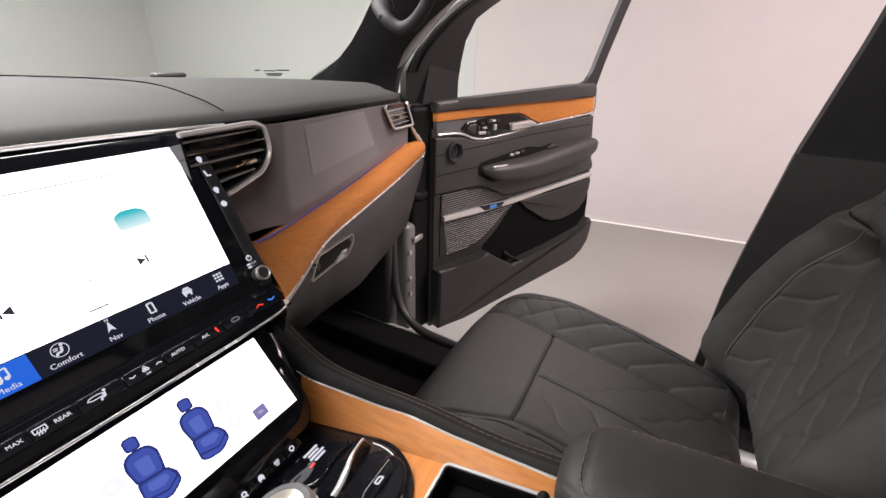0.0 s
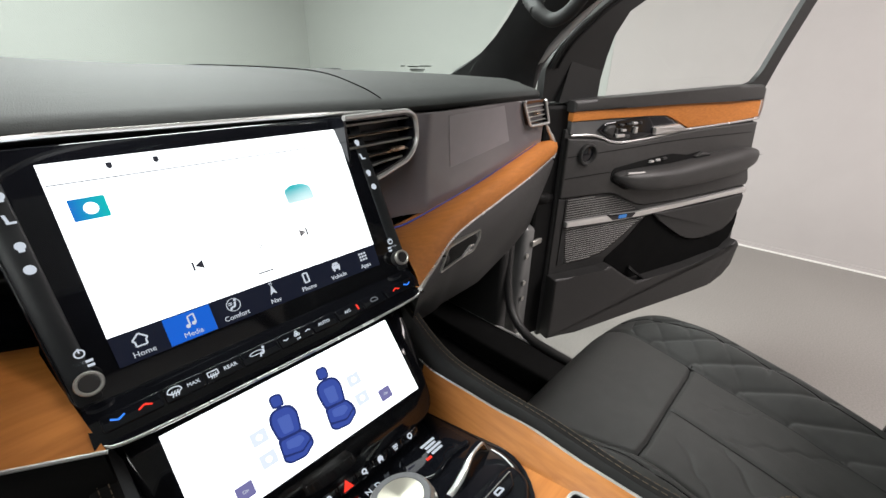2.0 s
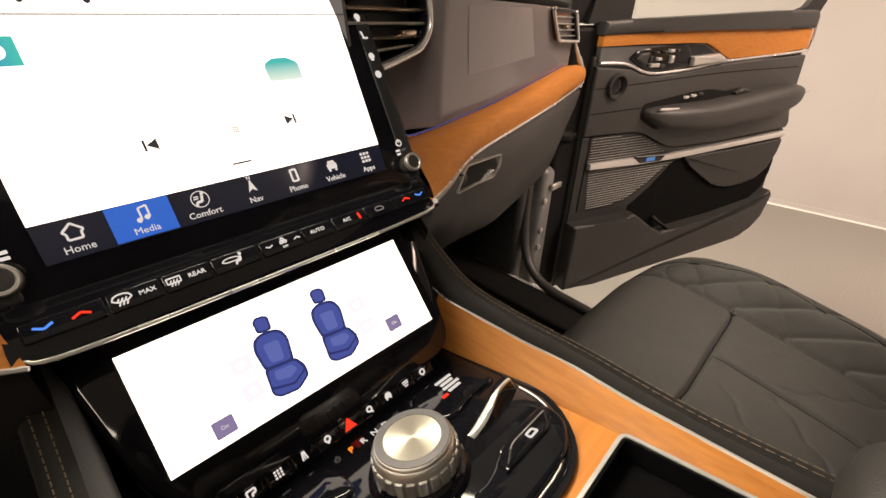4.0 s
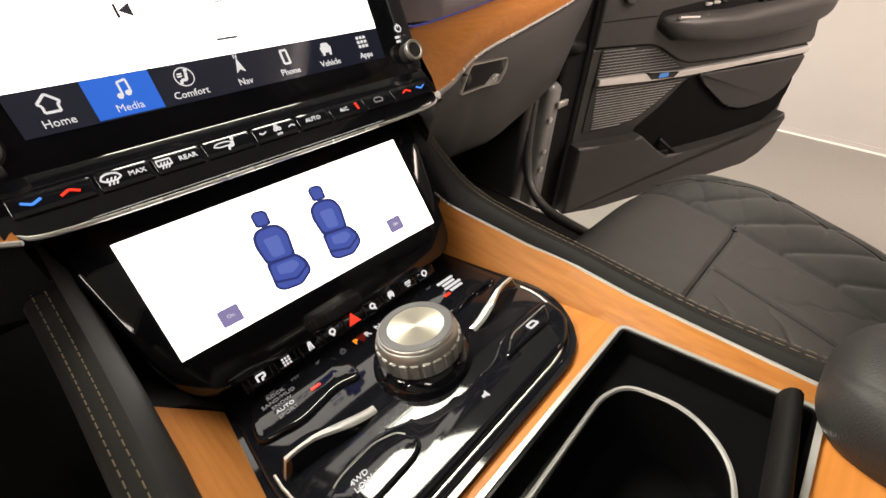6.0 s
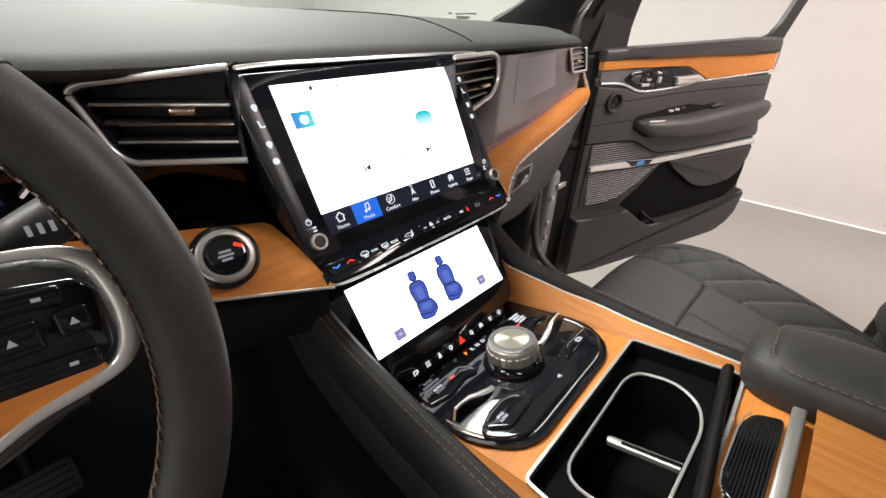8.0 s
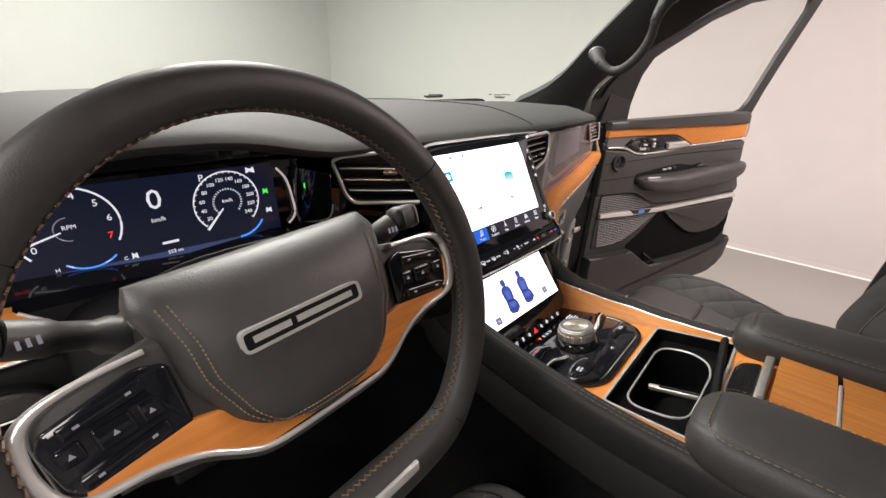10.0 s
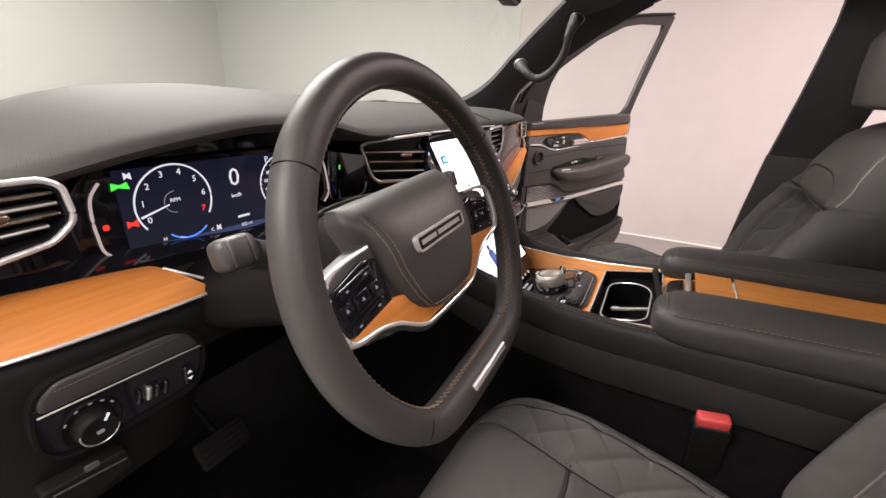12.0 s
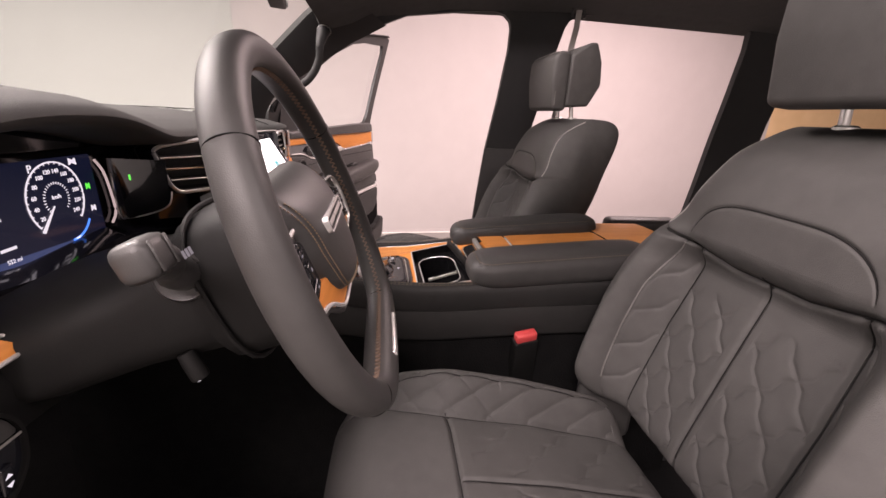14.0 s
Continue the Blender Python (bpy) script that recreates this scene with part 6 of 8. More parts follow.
# raised swooping lands of the panel
lands = part("panel_land", prism(roundpoly([(-0.108, 0.052), (-0.088, 0.063), (-0.056, 0.069), (-0.038, 0.064), (-0.020, 0.052), (0.011, 0.047), (0.040, 0.050), (0.078, 0.063), (0.126, 0.062), (0.120, 0.036), (0.094, 0.019), (-0.078, 0.013), (-0.098, 0.030)], 0.012), 0.003, 0.0095, CM, 0.0035, 3), GLOSS, panel)
part("panel_land", prism(roundpoly([(-0.106, 0.150), (-0.110, 0.124), (-0.080, 0.117), (-0.046, 0.125), (-0.030, 0.118), (-0.026, 0.134), (-0.036, 0.1635), (-0.1, 0.1635)], 0.008), 0.003, 0.0085, CM, 0.003, 3), GLOSS, panel)
part("panel_land", prism(roundpoly([(0.128, 0.1635), (0.128, 0.116), (0.098, 0.119), (0.066, 0.112), (0.052, 0.124), (0.050, 0.140), (0.058, 0.1635)], 0.008), 0.003, 0.0085, CM, 0.003, 3), GLOSS, panel)


# toggles and lower keys
def toggle(u0, u1, v0, v1):
    """A lever: a tall black block at its outer end and a bright tongue that runs down towards the dial."""
    a, b = Vector((u0, v0, 0)), Vector((u1, v1, 0))
    t = (b - a).normalized()
    side = Vector((-t.y, t.x, 0)) * (1 if u1 > u0 else -1)

    def section(f, h, k):
        p = a + (b - a) * f + side * (0.0022 * math.sin(2 * math.pi * f))
        return [CM @ (p + side * q + Vector((0, 0, w))) for q, w in ((-k - 0.0025, 0.003), (-k, h * 0.75), (-k + 0.0016, h), (k - 0.0016, h), (k, h * 0.75), (k + 0.0025, 0.003))]
    fs = np.linspace(0, 1, 15)
    hs = [0.0055 + 0.0125 * min(1.0, f / 0.05) ** 0.5 * (1 - max(0.0, (f - 0.35) / 0.65) ** 1.2) for f in fs]
    ks = [0.0052 - 0.0014 * f for f in fs]
    tg = part("toggle", loft([section(f, h, k) for f, h, k in zip(fs, hs, ks)]), GLOSS, panel, "gloss black rocker lever", smooth=50)
    tongue = []
    for f, h, k in zip(fs, hs, ks):
        p = a + (b - a) * f + side * (0.0022 * math.sin(2 * math.pi * f))
        kk = k * (0.35 if f < 0.3 else min(1.0, 0.35 + (f - 0.3) * 1.6))
        off = -side * (k - kk)
        tongue.append([CM @ (p + off + side * q + Vector((0, 0, w))) for q, w in ((-kk, h - 0.0012), (-kk * 0.7, h + 0.0007), (kk * 0.7, h + 0.0007), (kk, h - 0.0012))])
    part("toggle_tongue", loft(tongue, close_v=True), CHROME, tg, "bright metal tongue", smooth=60)


toggle(-0.107, -0.040, 0.093, 0.088)
toggle(0.128, 0.060, 0.099, 0.088)
for outline in ([(-0.100, 0.052), (-0.081, 0.031), (-0.046, 0.034), (-0.036, 0.040), (-0.042, 0.057), (-0.058, 0.063), (-0.086, 0.060)], [(0.046, 0.041), (0.103, 0.040), (0.117, 0.055), (0.070, 0.055)]):
    kp = part("lower_key", prism(roundpoly(outline, 0.006), 0.007, 0.0125, CM, 0.0025, 3), GLOSS, panel, "gloss key")
    ins = inset(roundpoly(outline, 0.006), 0.0015)
    part("key_edge", tube([CM @ Vector((x, y, 0.0122)) for x, y in ins[len(ins) * 4 // 7:]], 0.0007, n=5), SILVER, kp)
words("key_name", "4WD\nLOW", 0.0052, at(CM, -0.077, 0.0465, 0.0129), LETTER, panel)
glyph("key_sign", strokes([(-0.9, -0.6), (-0.9, 0.3), (0.6, 0.3), (0.9, -0.6), (-0.9, -0.6)], 0.16), 0.088, 0.048, 0.005, at(CM, 0, 0, 0.0122), LETTER, panel)
glyph("key_sign", [[(-1, -0.3), (-0.3, -0.3), (0.4, -0.9), (0.4, 0.9), (-0.3, 0.3), (-1, 0.3)]], 0.015, 0.033, 0.0032, at(CM, 0, 0, 0.0093), LETTER, panel)

# cup holder tray
tray_out = roundpoly([(-0.139, cv(-0.388)), (0.135, cv(-0.378)), (0.138, cv(-0.258)), (-0.118, cv(-0.264))], 0.008)
tray = part("cup_tray", ring(tray_out, inset(tray_out, 0.0045), -0.085, 0.002, CM), TRAYBLACK, con, "black cup holder tray")
part("chrome_frame", ring(inset(tray_out, -0.001), inset(tray_out, 0.0022), -0.002, 0.0032, CM), CHROME, tray, "thin chrome frame")
well = roundpoly([(-0.085, cv(-0.360)), (0.050, cv(-0.360)), (0.084, cv(-0.348)), (0.104, cv(-0.318)), (0.098, cv(-0.282)), (0.078, cv(-0.274)), (-0.085, cv(-0.280))], [0.03, 0.02, 0.02, 0.02, 0.02, 0.015, 0.03])
deck_out = inset(tray_out, 0.004)
# deck with the well cut out of it
deck = ring([(x, y) for x, y in roundpoly([(-0.130, cv(-0.384)), (0.03, cv(-0.380)), (0.128, cv(-0.376)), (0.131, cv(-0.318)), (0.131, cv(-0.262)), (0.05, cv(-0.262)), (-0.114, cv(-0.266))], [0.005] * 7)], well, -0.024, -0.016, CM)
part("tray_deck", deck, TRAYBLACK, tray, "matt black tray deck")
part("well_wall", ring(inset(well, -0.001), inset(well, 0.0015), -0.080, -0.015, CM), TRAYBLACK, tray)
part("well_floor", prism(inset(well, -0.002), -0.083, -0.078, CM), TRAYBLACK, tray)
part("well_mat", prism(roundpoly([(-0.06, cv(-0.355)), (0.03, cv(-0.355)), (0.055, cv(-0.325)), (0.04, cv(-0.295)), (-0.06, cv(-0.292))], 0.02), -0.0785, -0.074, CM, 0.001), CARPET, tray, "rubber cup mat")
part("well_chrome", tube([CM @ Vector((x, y, -0.0145)) for x, y in inset(well, -0.001)], 0.0017, closed=True, n=6), CHROME, tray, "chrome ring round the cup well")
clip = basis(CM @ Vector((0.000, cv(-0.330), -0.030)), (0.10, -0.99, 0.26), (1, 0.10, 0))
part("cup_clip", prism(roundpoly([(-0.043, -0.0045), (0.043, -0.0045), (0.043, 0.0045), (-0.043, 0.0045)], 0.0045), -0.002, 0.004, clip, 0.0015), SILVER, tray, "chrome cup clip")
part("clip_slot", prism(rect(-0.028, -0.0022, 0.028, 0.0022, 0.0015), 0.0035, 0.0046, clip), GLOSS, tray)
part("lid_roll", tube([CM @ Vector((x, cv(-0.362 - 0.03 * (0.132 - x) / 0.26), 0.006)) for x in (-0.128, -0.05, 0.05, 0.130)], 0.0058, n=14, flat=1.7), KNEE, tray, "dark sliding lid edge")
part("lid_tab", rbox((0.045, cv(-0.381), 0.004), (0.03, 0.005, 0.006), 0.002, m=CM), CHROME, tray)

# knurled roller and silver hinge behind the tray
rm = basis((0.020, -0.405, top_z(-0.405) + 0.004), (1, 0, 0), (0, 1, -CSL))
part("roller_bed", prism(roundpoly([(-0.062, -0.012), (0.062, -0.012), (0.055, 0.012), (0.03, 0.019), (-0.03, 0.019), (-0.055, 0.012)], 0.008), -0.01, 0.003, rm, 0.002), GLOSS, con, "ribbed black roller bed")
for i in range(10):
    part("rib", rbox((0, -0.008 + 0.0026 * i, 0.0034), (0.104 - 0.0032 * max(0, i - 5) ** 2, 0.0012, 0.0012), 0, m=rm), KNEE, con, smooth=0)
bead_line = [(-0.056, 0.012), (-0.045, 0.0165), (-0.03, 0.0185), (0.03, 0.0185), (0.045, 0.0165), (0.056, 0.012)]
bms = []
for (ax, ay), (bx, by) in zip(bead_line, bead_line[1:]):
    n = max(1, int(math.dist((ax, ay), (bx, by)) / 0.0032))
    for i in range(n):
        bms.append(rbox((ax + (bx - ax) * i / n, ay + (by - ay) * i / n, 0.0038), (0.0016, 0.0016, 0.0014), 0, m=rm))
part("beading", join(*bms), surface("pale_bead_thread", (0.22, 0.21, 0.20), (0.30, 0.29, 0.27), 0.7), con, "pale beaded edge", smooth=0)
part("lid_hinge", rbox((0.010, -0.020, 0.006), (0.124, 0.011, 0.016), 0.002, m=rm), SILVER, con, "brushed metal lid hinge")


def lid_z(y):
    return float(np.interp(y, [-0.95, -0.80, -0.42], [0.958, 0.958, 0.938]))


for y0, y1 in ((-0.495, -0.432), (-0.745, -0.500), (-0.93, -0.750)):
    w0 = 0.10 if y0 > -0.8 else 0.19
    rows = [[(-w0, y, lid_z(y) - 0.02), (-w0, y, lid_z(y) - 0.003), (-w0 * 0.8, y, lid_z(y)), (0, y, lid_z(y) + 0.0015), (w0 * 0.8, y, lid_z(y)), (w0, y, lid_z(y) - 0.003), (w0, y, lid_z(y) - 0.02)] for y in (y0, y0 + 0.003, (y0 + y1) / 2, y1 - 0.003, y1)]
    part("walnut_lid", loft(rows), WOOD_Y, con, "orange brown walnut lid between the armrests", smooth=50)
part("chrome_bar", rbox((0, -0.4975, lid_z(-0.4975) - 0.001), (0.13, 0.004, 0.008), 0.001), CHROME, con)
part("console_box", rbox((0, -0.69, 0.645), (0.320, 0.50, 0.50), 0.02, 3), TRIM, con, "black console box")
for sx in (-1, 1):
    # leather ridge along the side, up to the dash
    ry = smoothpath([(edge_x(sx, y) + sx * (0.0085 if sx < 0 else 0.0125), y, z - (0.003 if sx < 0 else 0.0)) for y, z in (((-0.90, 0.925), (-0.70, 0.922), (-0.52, 0.918), (-0.40, 0.911), (-0.30, 0.906), (-0.20, 0.911), (-0.12, 0.922), (-0.06, 0.934), (0.0, 0.955), (0.035, 0.978), (0.05, 0.995), (0.12, 0.985), (0.45, 0.96)) if sx < 0 else ((-0.90, 0.930), (-0.70, 0.926), (-0.52, 0.922), (-0.40, 0.910), (-0.30, 0.894), (-0.20, 0.888), (-0.12, 0.891), (-0.06, 0.904), (0.0, 0.94), (0.035, 0.975), (0.05, 0.992), (0.12, 0.98), (0.45, 0.93)))], 6)
    rows, lower = [], []
    for p in ry:
        x, y, z = p
        o = sx
        rows.append([(x - o * 0.012, y, z - 0.03), (x - o * 0.011, y, z - 0.004), (x - o * 0.004, y, z + 0.005), (x + o * 0.008, y, z + 0.003), (x + o * 0.0135, y, z - 0.001), (x + o * 0.0165, y, z - 0.007), (x + o * 0.0176, y, z - 0.015), (x + o * 0.0188, y, z - 0.0475), (x + o * 0.0182, y, z - 0.0488), (x + o * 0.0164, y, z - 0.0496), (x + o * 0.0164, y, z - 0.0506), (x + o * 0.0184, y, z - 0.0514), (x + o * 0.0190, y, z - 0.0528), (x + o * 0.0200, y, z - 0.112), (x + o * 0.0190, y, z - 0.1155), (x + o * 0.016, y, z - 0.118), (x + o * 0.004, y, z - 0.119)])
        lower.append([(x + o * 0.006, y, z - 0.112), (x + o * 0.008, y, z - 0.16), (x + o * 0.012, y, 0.60), (x + o * 0.012, y, 0.39)])
    part("side_panel", loft(rows), RIDGE, con, "black stitched leather side panel, darkened for shade", smooth=40)
    part("side_carpet", loft(lower), CARPET, con, "black carpet below the side panel", smooth=60)
    for off in (0.0, 0.0065):
        st = [Vector((p.x + sx * (0.002 + off), p.y, p.z + 0.0056 - (0.0011 if off else 0))) for p in smoothpath(ry, 6)]
        bms = []
        acc = 0
        for a, b in zip(st[::1], st[1:]):
            acc += 1
            if acc % 3:
                bms.append(tube([a, b], 0.0004, n=4))
        part("stitching", join(*bms), CONTHREAD, con, "tan double stitching", smooth=0)["kind"] = "stuff"


# padded twin armrests
SOFTPAD = surface("soft_armrest_leather", (0.026, 0.0252, 0.0245), (0.038, 0.037, 0.036), 0.52, bump=0.2, bump_scale=850, scale=50, spec=0.36)


def armrest(cx, hw):
    a = thing("armrest", (cx, -0.58, 0.905), "padded black leather armrest with tan stitching on the console", "armrest", "twin armrests")

    def fn(A, B, side):
        yy = -0.572 + 0.205 * B
        z0 = 0.957 + 0.030 * (-(yy + 0.375) / 0.40)
        endr = np.clip(1 - np.abs(B) ** 8, 0, 1) ** (1 / 2.6)
        w = hw * (0.10 + 0.90 * endr)
        xx = cx + w * A
        e = np.clip(1 - np.abs(A) ** 5, 0, 1) ** (1 / 2.6) * endr
        crown = 0.006 * (1 - A * A)
        top = z0 - 0.030 + 0.030 * e + crown
        gd = np.minimum(np.abs(np.abs(A) - 0.80) * hw, np.abs(np.abs(B) - 0.89) * 0.205)
        top = top + groove(gd, 0.0018, 0.002)
        bot = z0 - 0.030 - 0.034 * e
        return np.stack([xx, yy, np.where(side > 0, top, bot)], -1)
    part("pad", sheet(fn, 44, 90), SOFTPAD, a)
    loop = [(u, v) for u, v in roundpoly([(-0.82 * hw, -0.185), (0.82 * hw, -0.185), (0.82 * hw, 0.187), (-0.82 * hw, 0.187)], 0.03, 8)]
    bms = []
    for p, q in zip(loop, loop[1:] + loop[:1]):
        L = math.dist(p, q)
        n = max(1, int(L / 0.008))
        for i in range(n):
            f0, f1 = i / n, (i + 0.62) / n
            seg = []
            for f in (f0, f1):
                u, v = p[0] + (q[0] - p[0]) * f, p[1] + (q[1] - p[1]) * f
                y = -0.572 + v
                z0 = 0.957 + 0.030 * (-(y + 0.375) / 0.40)
                e = max(0, 1 - (abs(u) / hw) ** 5) ** (1 / 2.6) * max(0, 1 - (abs(v) / 0.205) ** 8) ** (1 / 2.6)
                seg.append(Vector((cx + u, y, z0 - 0.030 + 0.030 * e + 0.006 * (1 - (u / hw) ** 2) + 0.0002)))
            bms.append(tube(seg, 0.0006, n=4))
    part("stitching", join(*bms), CONTHREAD, a, "dull tan stitching", smooth=0)
    return a


armrest(-0.117, 0.066)
armrest(0.152, 0.056)

buckle = thing("seat_belt_buckle", (-0.205, -0.487, 0.62), "black seat belt buckle with a red release button", "belt buckle")
bmx = basis((-0.195, -0.487, 0.80), (0.15, -0.98, 0.12), (-0.25, 0.05, 0.96))
part("housing", prism(rect(-0.026, -0.20, 0.026, -0.002, 0.006), -0.012, 0.012, bmx, 0.003), KNEE, buckle)
part("button", rbox((0, 0.006, 0.0), (0.046, 0.022, 0.020), 0.004, m=bmx), RED, buckle, "red release button")


# ---- steering wheel ----
WM = basis((-0.487, -0.1375, 1.115), (1, 0, 0), (0, 0.359, 0.933))
wheel = thing("steering_wheel", (-0.487, -0.1375, 1.115), "black leather steering wheel with walnut and chrome spokes", "steering wheel")


def blunt(r, flat_at, s, p):
    """Radius of a circle cut off smoothly by a level line below the hub."""
    return r if s >= -1e-3 else (r ** -p + (flat_at / -s) ** -p) ** (-1 / p)


def rim_in_out(a):
    s = math.sin(a)
    return blunt(0.1682, 0.1385, s, 40), blunt(0.2015, 0.1795, s, 26)


WR = WM @ Matrix.Rotation(radians(3.5), 4, "Z")    # the wheel is turned a few degrees from straight
rows = []
for i in range(160):
    a = 2 * math.pi * i / 160
    ri, ro = rim_in_out(a)
    low = max(0.0, -math.sin(a)) ** 8
    c, k, d = 0.5 * (ri + ro), 0.5 * (ro - ri), 0.0178 + 0.0022 * low
    sec = []
    for j in range(24):
        b = 2 * math.pi * j / 24
        cu, sw = math.cos(b), math.sin(b)
        q = (abs(cu) ** 2.3 + abs(sw) ** 2.3) ** (-1 / 2.3)
        r = c + k * cu * q
        sec.append(WR @ Vector((r * math.cos(a), r * math.sin(a), d * sw * q)))
    rows.append(sec)
rows.append(rows[0])
rim_bm = loft(rows, close_v=True)
bmesh.ops.remove_doubles(rim_bm, verts=rim_bm.verts, dist=1e-6)
part("rim", rim_bm, surface("wheel_leather", (0.030, 0.029, 0.028), (0.040, 0.039, 0.038), 0.5, spec=0.35, bump=0.10, bump_scale=1100, scale=60), wheel, "smooth dark grey leather rim", smooth=80)
for deg in (146, 34, 232, 308):
    a = radians(deg - 3.5)
    ri, ro = rim_in_out(a)
    n = Vector((math.cos(a), math.sin(a), 0))
    part("rim_seam", tube([WR @ (n * (0.5 * (ri + ro)) + 0.5 * (ro - ri + 0.0006) * math.cos(b) * n + Vector((0, 0, 0.0181 * math.sin(b)))) for b in np.linspace(0, 2 * math.pi, 24, endpoint=False)], 0.0007, closed=True, n=4), HOLE, wheel)
# inner stitching
bms = []
for i in range(300):
    a = 2 * math.pi * i / 300
    ri = rim_in_out(a)[0]
    n = Vector((math.cos(a), math.sin(a), 0))
    t = Vector((-n.y, n.x, 0))
    p = n * (ri - 0.0002) + Vector((0, 0, 0.004))
    k = 1 if i % 2 else -1
    bms.append(tube([WR @ (p - t * 0.0016 + Vector((0, 0, 0.0028 * k))), WR @ (p + t * 0.0016 + Vector((0, 0, -0.0028 * k)))], 0.0009, n=4))
part("stitching", join(*bms), surface("brown_thread", (0.105, 0.068, 0.048), (0.15, 0.098, 0.068), 0.8), wheel, "brown cross stitching", smooth=0)
part("rim_insert", prism(roundpoly([(-0.043, -0.1585), (0.043, -0.1585), (0.045, -0.1490), (-0.045, -0.1490)], 0.003), 0.010, 0.0212, WR, 0.002), CHROME, wheel, "satin chrome bar on the lower rim")
for sx in (-1, 1):
    P = lambda pts: [(sx * u, v) for u, v in (pts if sx > 0 else pts[::-1])]
    part("spoke", prism(roundpoly(P([(0.05, -0.060), (0.105, -0.050), (0.145, -0.040), (0.160, -0.028), (0.163, 0.012), (0.155, 0.026), (0.105, 0.036), (0.05, 0.045)]), 0.01), -0.028, -0.009, WR, 0.006), LEATHER, wheel)
    pod = part("switch_pod", prism(roundpoly(P([(0.090, -0.022), (0.148, -0.029), (0.156, -0.022), (0.161, 0.006), (0.157, 0.014), (0.108, 0.027), (0.092, 0.022)]), 0.004), -0.016, -0.004, WR, 0.002), GLOSS, wheel, "gloss black switch pod")
    for i, (u, v, a, b) in enumerate(((0.128, 0.0135, 0.044, 0.0085), (0.108, 0.000, 0.012, 0.012), (0.127, -0.002, 0.020, 0.014), (0.148, -0.003, 0.012, 0.012), (0.126, -0.0185, 0.048, 0.0085))):
        km = WR @ Matrix.Translation((sx * u, v, 0)) @ Matrix.Rotation(-sx * 0.17 if i in (0, 4) else -sx * 0.1, 4, "Z")
        kk = part("switch", prism(rect(-a / 2, -b / 2, a / 2, b / 2, 0.0022), -0.005, -0.0015, km, 0.0012), GLOSS, pod)
        if i in (1, 2, 3):
            part("mark", flat([(-0.0018, -0.0015), (0.0018, -0.0015), (0.0, 0.0018)], at(km, 0, 0, -0.0013)), DIMLETTER, kk)
        else:
            for k in (-1, 1):
                part("mark", flat(rect(k * a * 0.3 - 0.0016, -0.0008, k * a * 0.3 + 0.0016, 0.0008), at(km, 0, 0, -0.0013)), DIMLETTER, kk)
band = [(0.100, 0.0350), (0.132, 0.0330), (0.152, 0.0285), (0.1625, 0.0205), (0.1665, 0.008), (0.1660, -0.010), (0.160, -0.0255), (0.148, -0.0330), (0.118, -0.0365), (0.092, -0.0455), (0.072, -0.0585), (0.056, -0.0665), (0.036, -0.0688), (0.0, -0.0690)]
wide = [0.0020, 0.0022, 0.0030, 0.0042, 0.0050, 0.0052, 0.0046, 0.0032, 0.0026, 0.0024, 0.0024, 0.0024, 0.0024, 0.0024]
path = [(u, v, -0.0035) for u, v in band] + [(-u, v, -0.0035) for u, v in band[-2::-1]]
wides = wide + wide[-2::-1]
fine = smoothpath(path, 5)
radii = [float(np.interp(i / 5, range(len(wides)), wides)) for i in range(len(fine))]
part("chrome_frame", tube([WR @ p for p in fine], radii, n=10, up=WR.to_3x3() @ Vector((0, 0, 1)), flat=0.8), CHROME, wheel, "satin chrome spoke frame")
low_lip = [(p.x * 1.0, p.y - 0.0050, -0.0085) for p in fine if p.y < -0.034]
part("frame_lip", tube([WR @ Vector(p) for p in low_lip], 0.0026, n=8), TRIM, wheel, "dark lower lip under the chrome")
wood = [(-0.150, -0.0315), (-0.118, -0.0360), (-0.092, -0.0450), (-0.072, -0.0580), (-0.056, -0.0660), (0.056, -0.0660), (0.072, -0.0580), (0.092, -0.0450), (0.118, -0.0360), (0.150, -0.0315), (0.149, -0.0275), (0.094, -0.0195), (0.05, -0.030), (-0.05, -0.030), (-0.094, -0.0195), (-0.149, -0.0275)]
part("walnut_inlay", prism(wood, -0.018, -0.004, WR, 0.0015), WOOD, wheel, "orange brown walnut inlay")


def soft_hw(B):
    return np.mean([np.interp(B + d, [-1, -0.9, -0.77, -0.55, -0.05, 0.35, 0.8, 1.0], [0.016, 0.036, 0.056, 0.071, 0.088, 0.091, 0.100, 0.094]) for d in (-0.06, -0.03, 0, 0.03, 0.06)], axis=0)


def pad_fn(A, B, side):
    v = 0.0035 + 0.0695 * B
    hw = soft_hw(B)
    u = hw * A
    e = np.clip(1 - np.abs(A) ** 5, 0, 1) ** (1 / 2.6) * np.clip(1 - np.abs(B) ** np.where(B > 0, 3.0, 6.0), 0, 1) ** (1 / 2.4)
    w = -0.016 + 0.024 * e + 0.006 * (1 - A * A) - 0.017 * np.clip(B, 0, 1) ** 2
    w = w + groove(np.abs(np.abs(A) - 0.83) * hw, 0.0016, 0.002) * (B < 0.85)
    w = np.where(side > 0, w, -0.045)
    pts = np.stack([u, v, w], -1)
    return pts @ np.array(WR.to_3x3()).T + np.array(WR.translation)


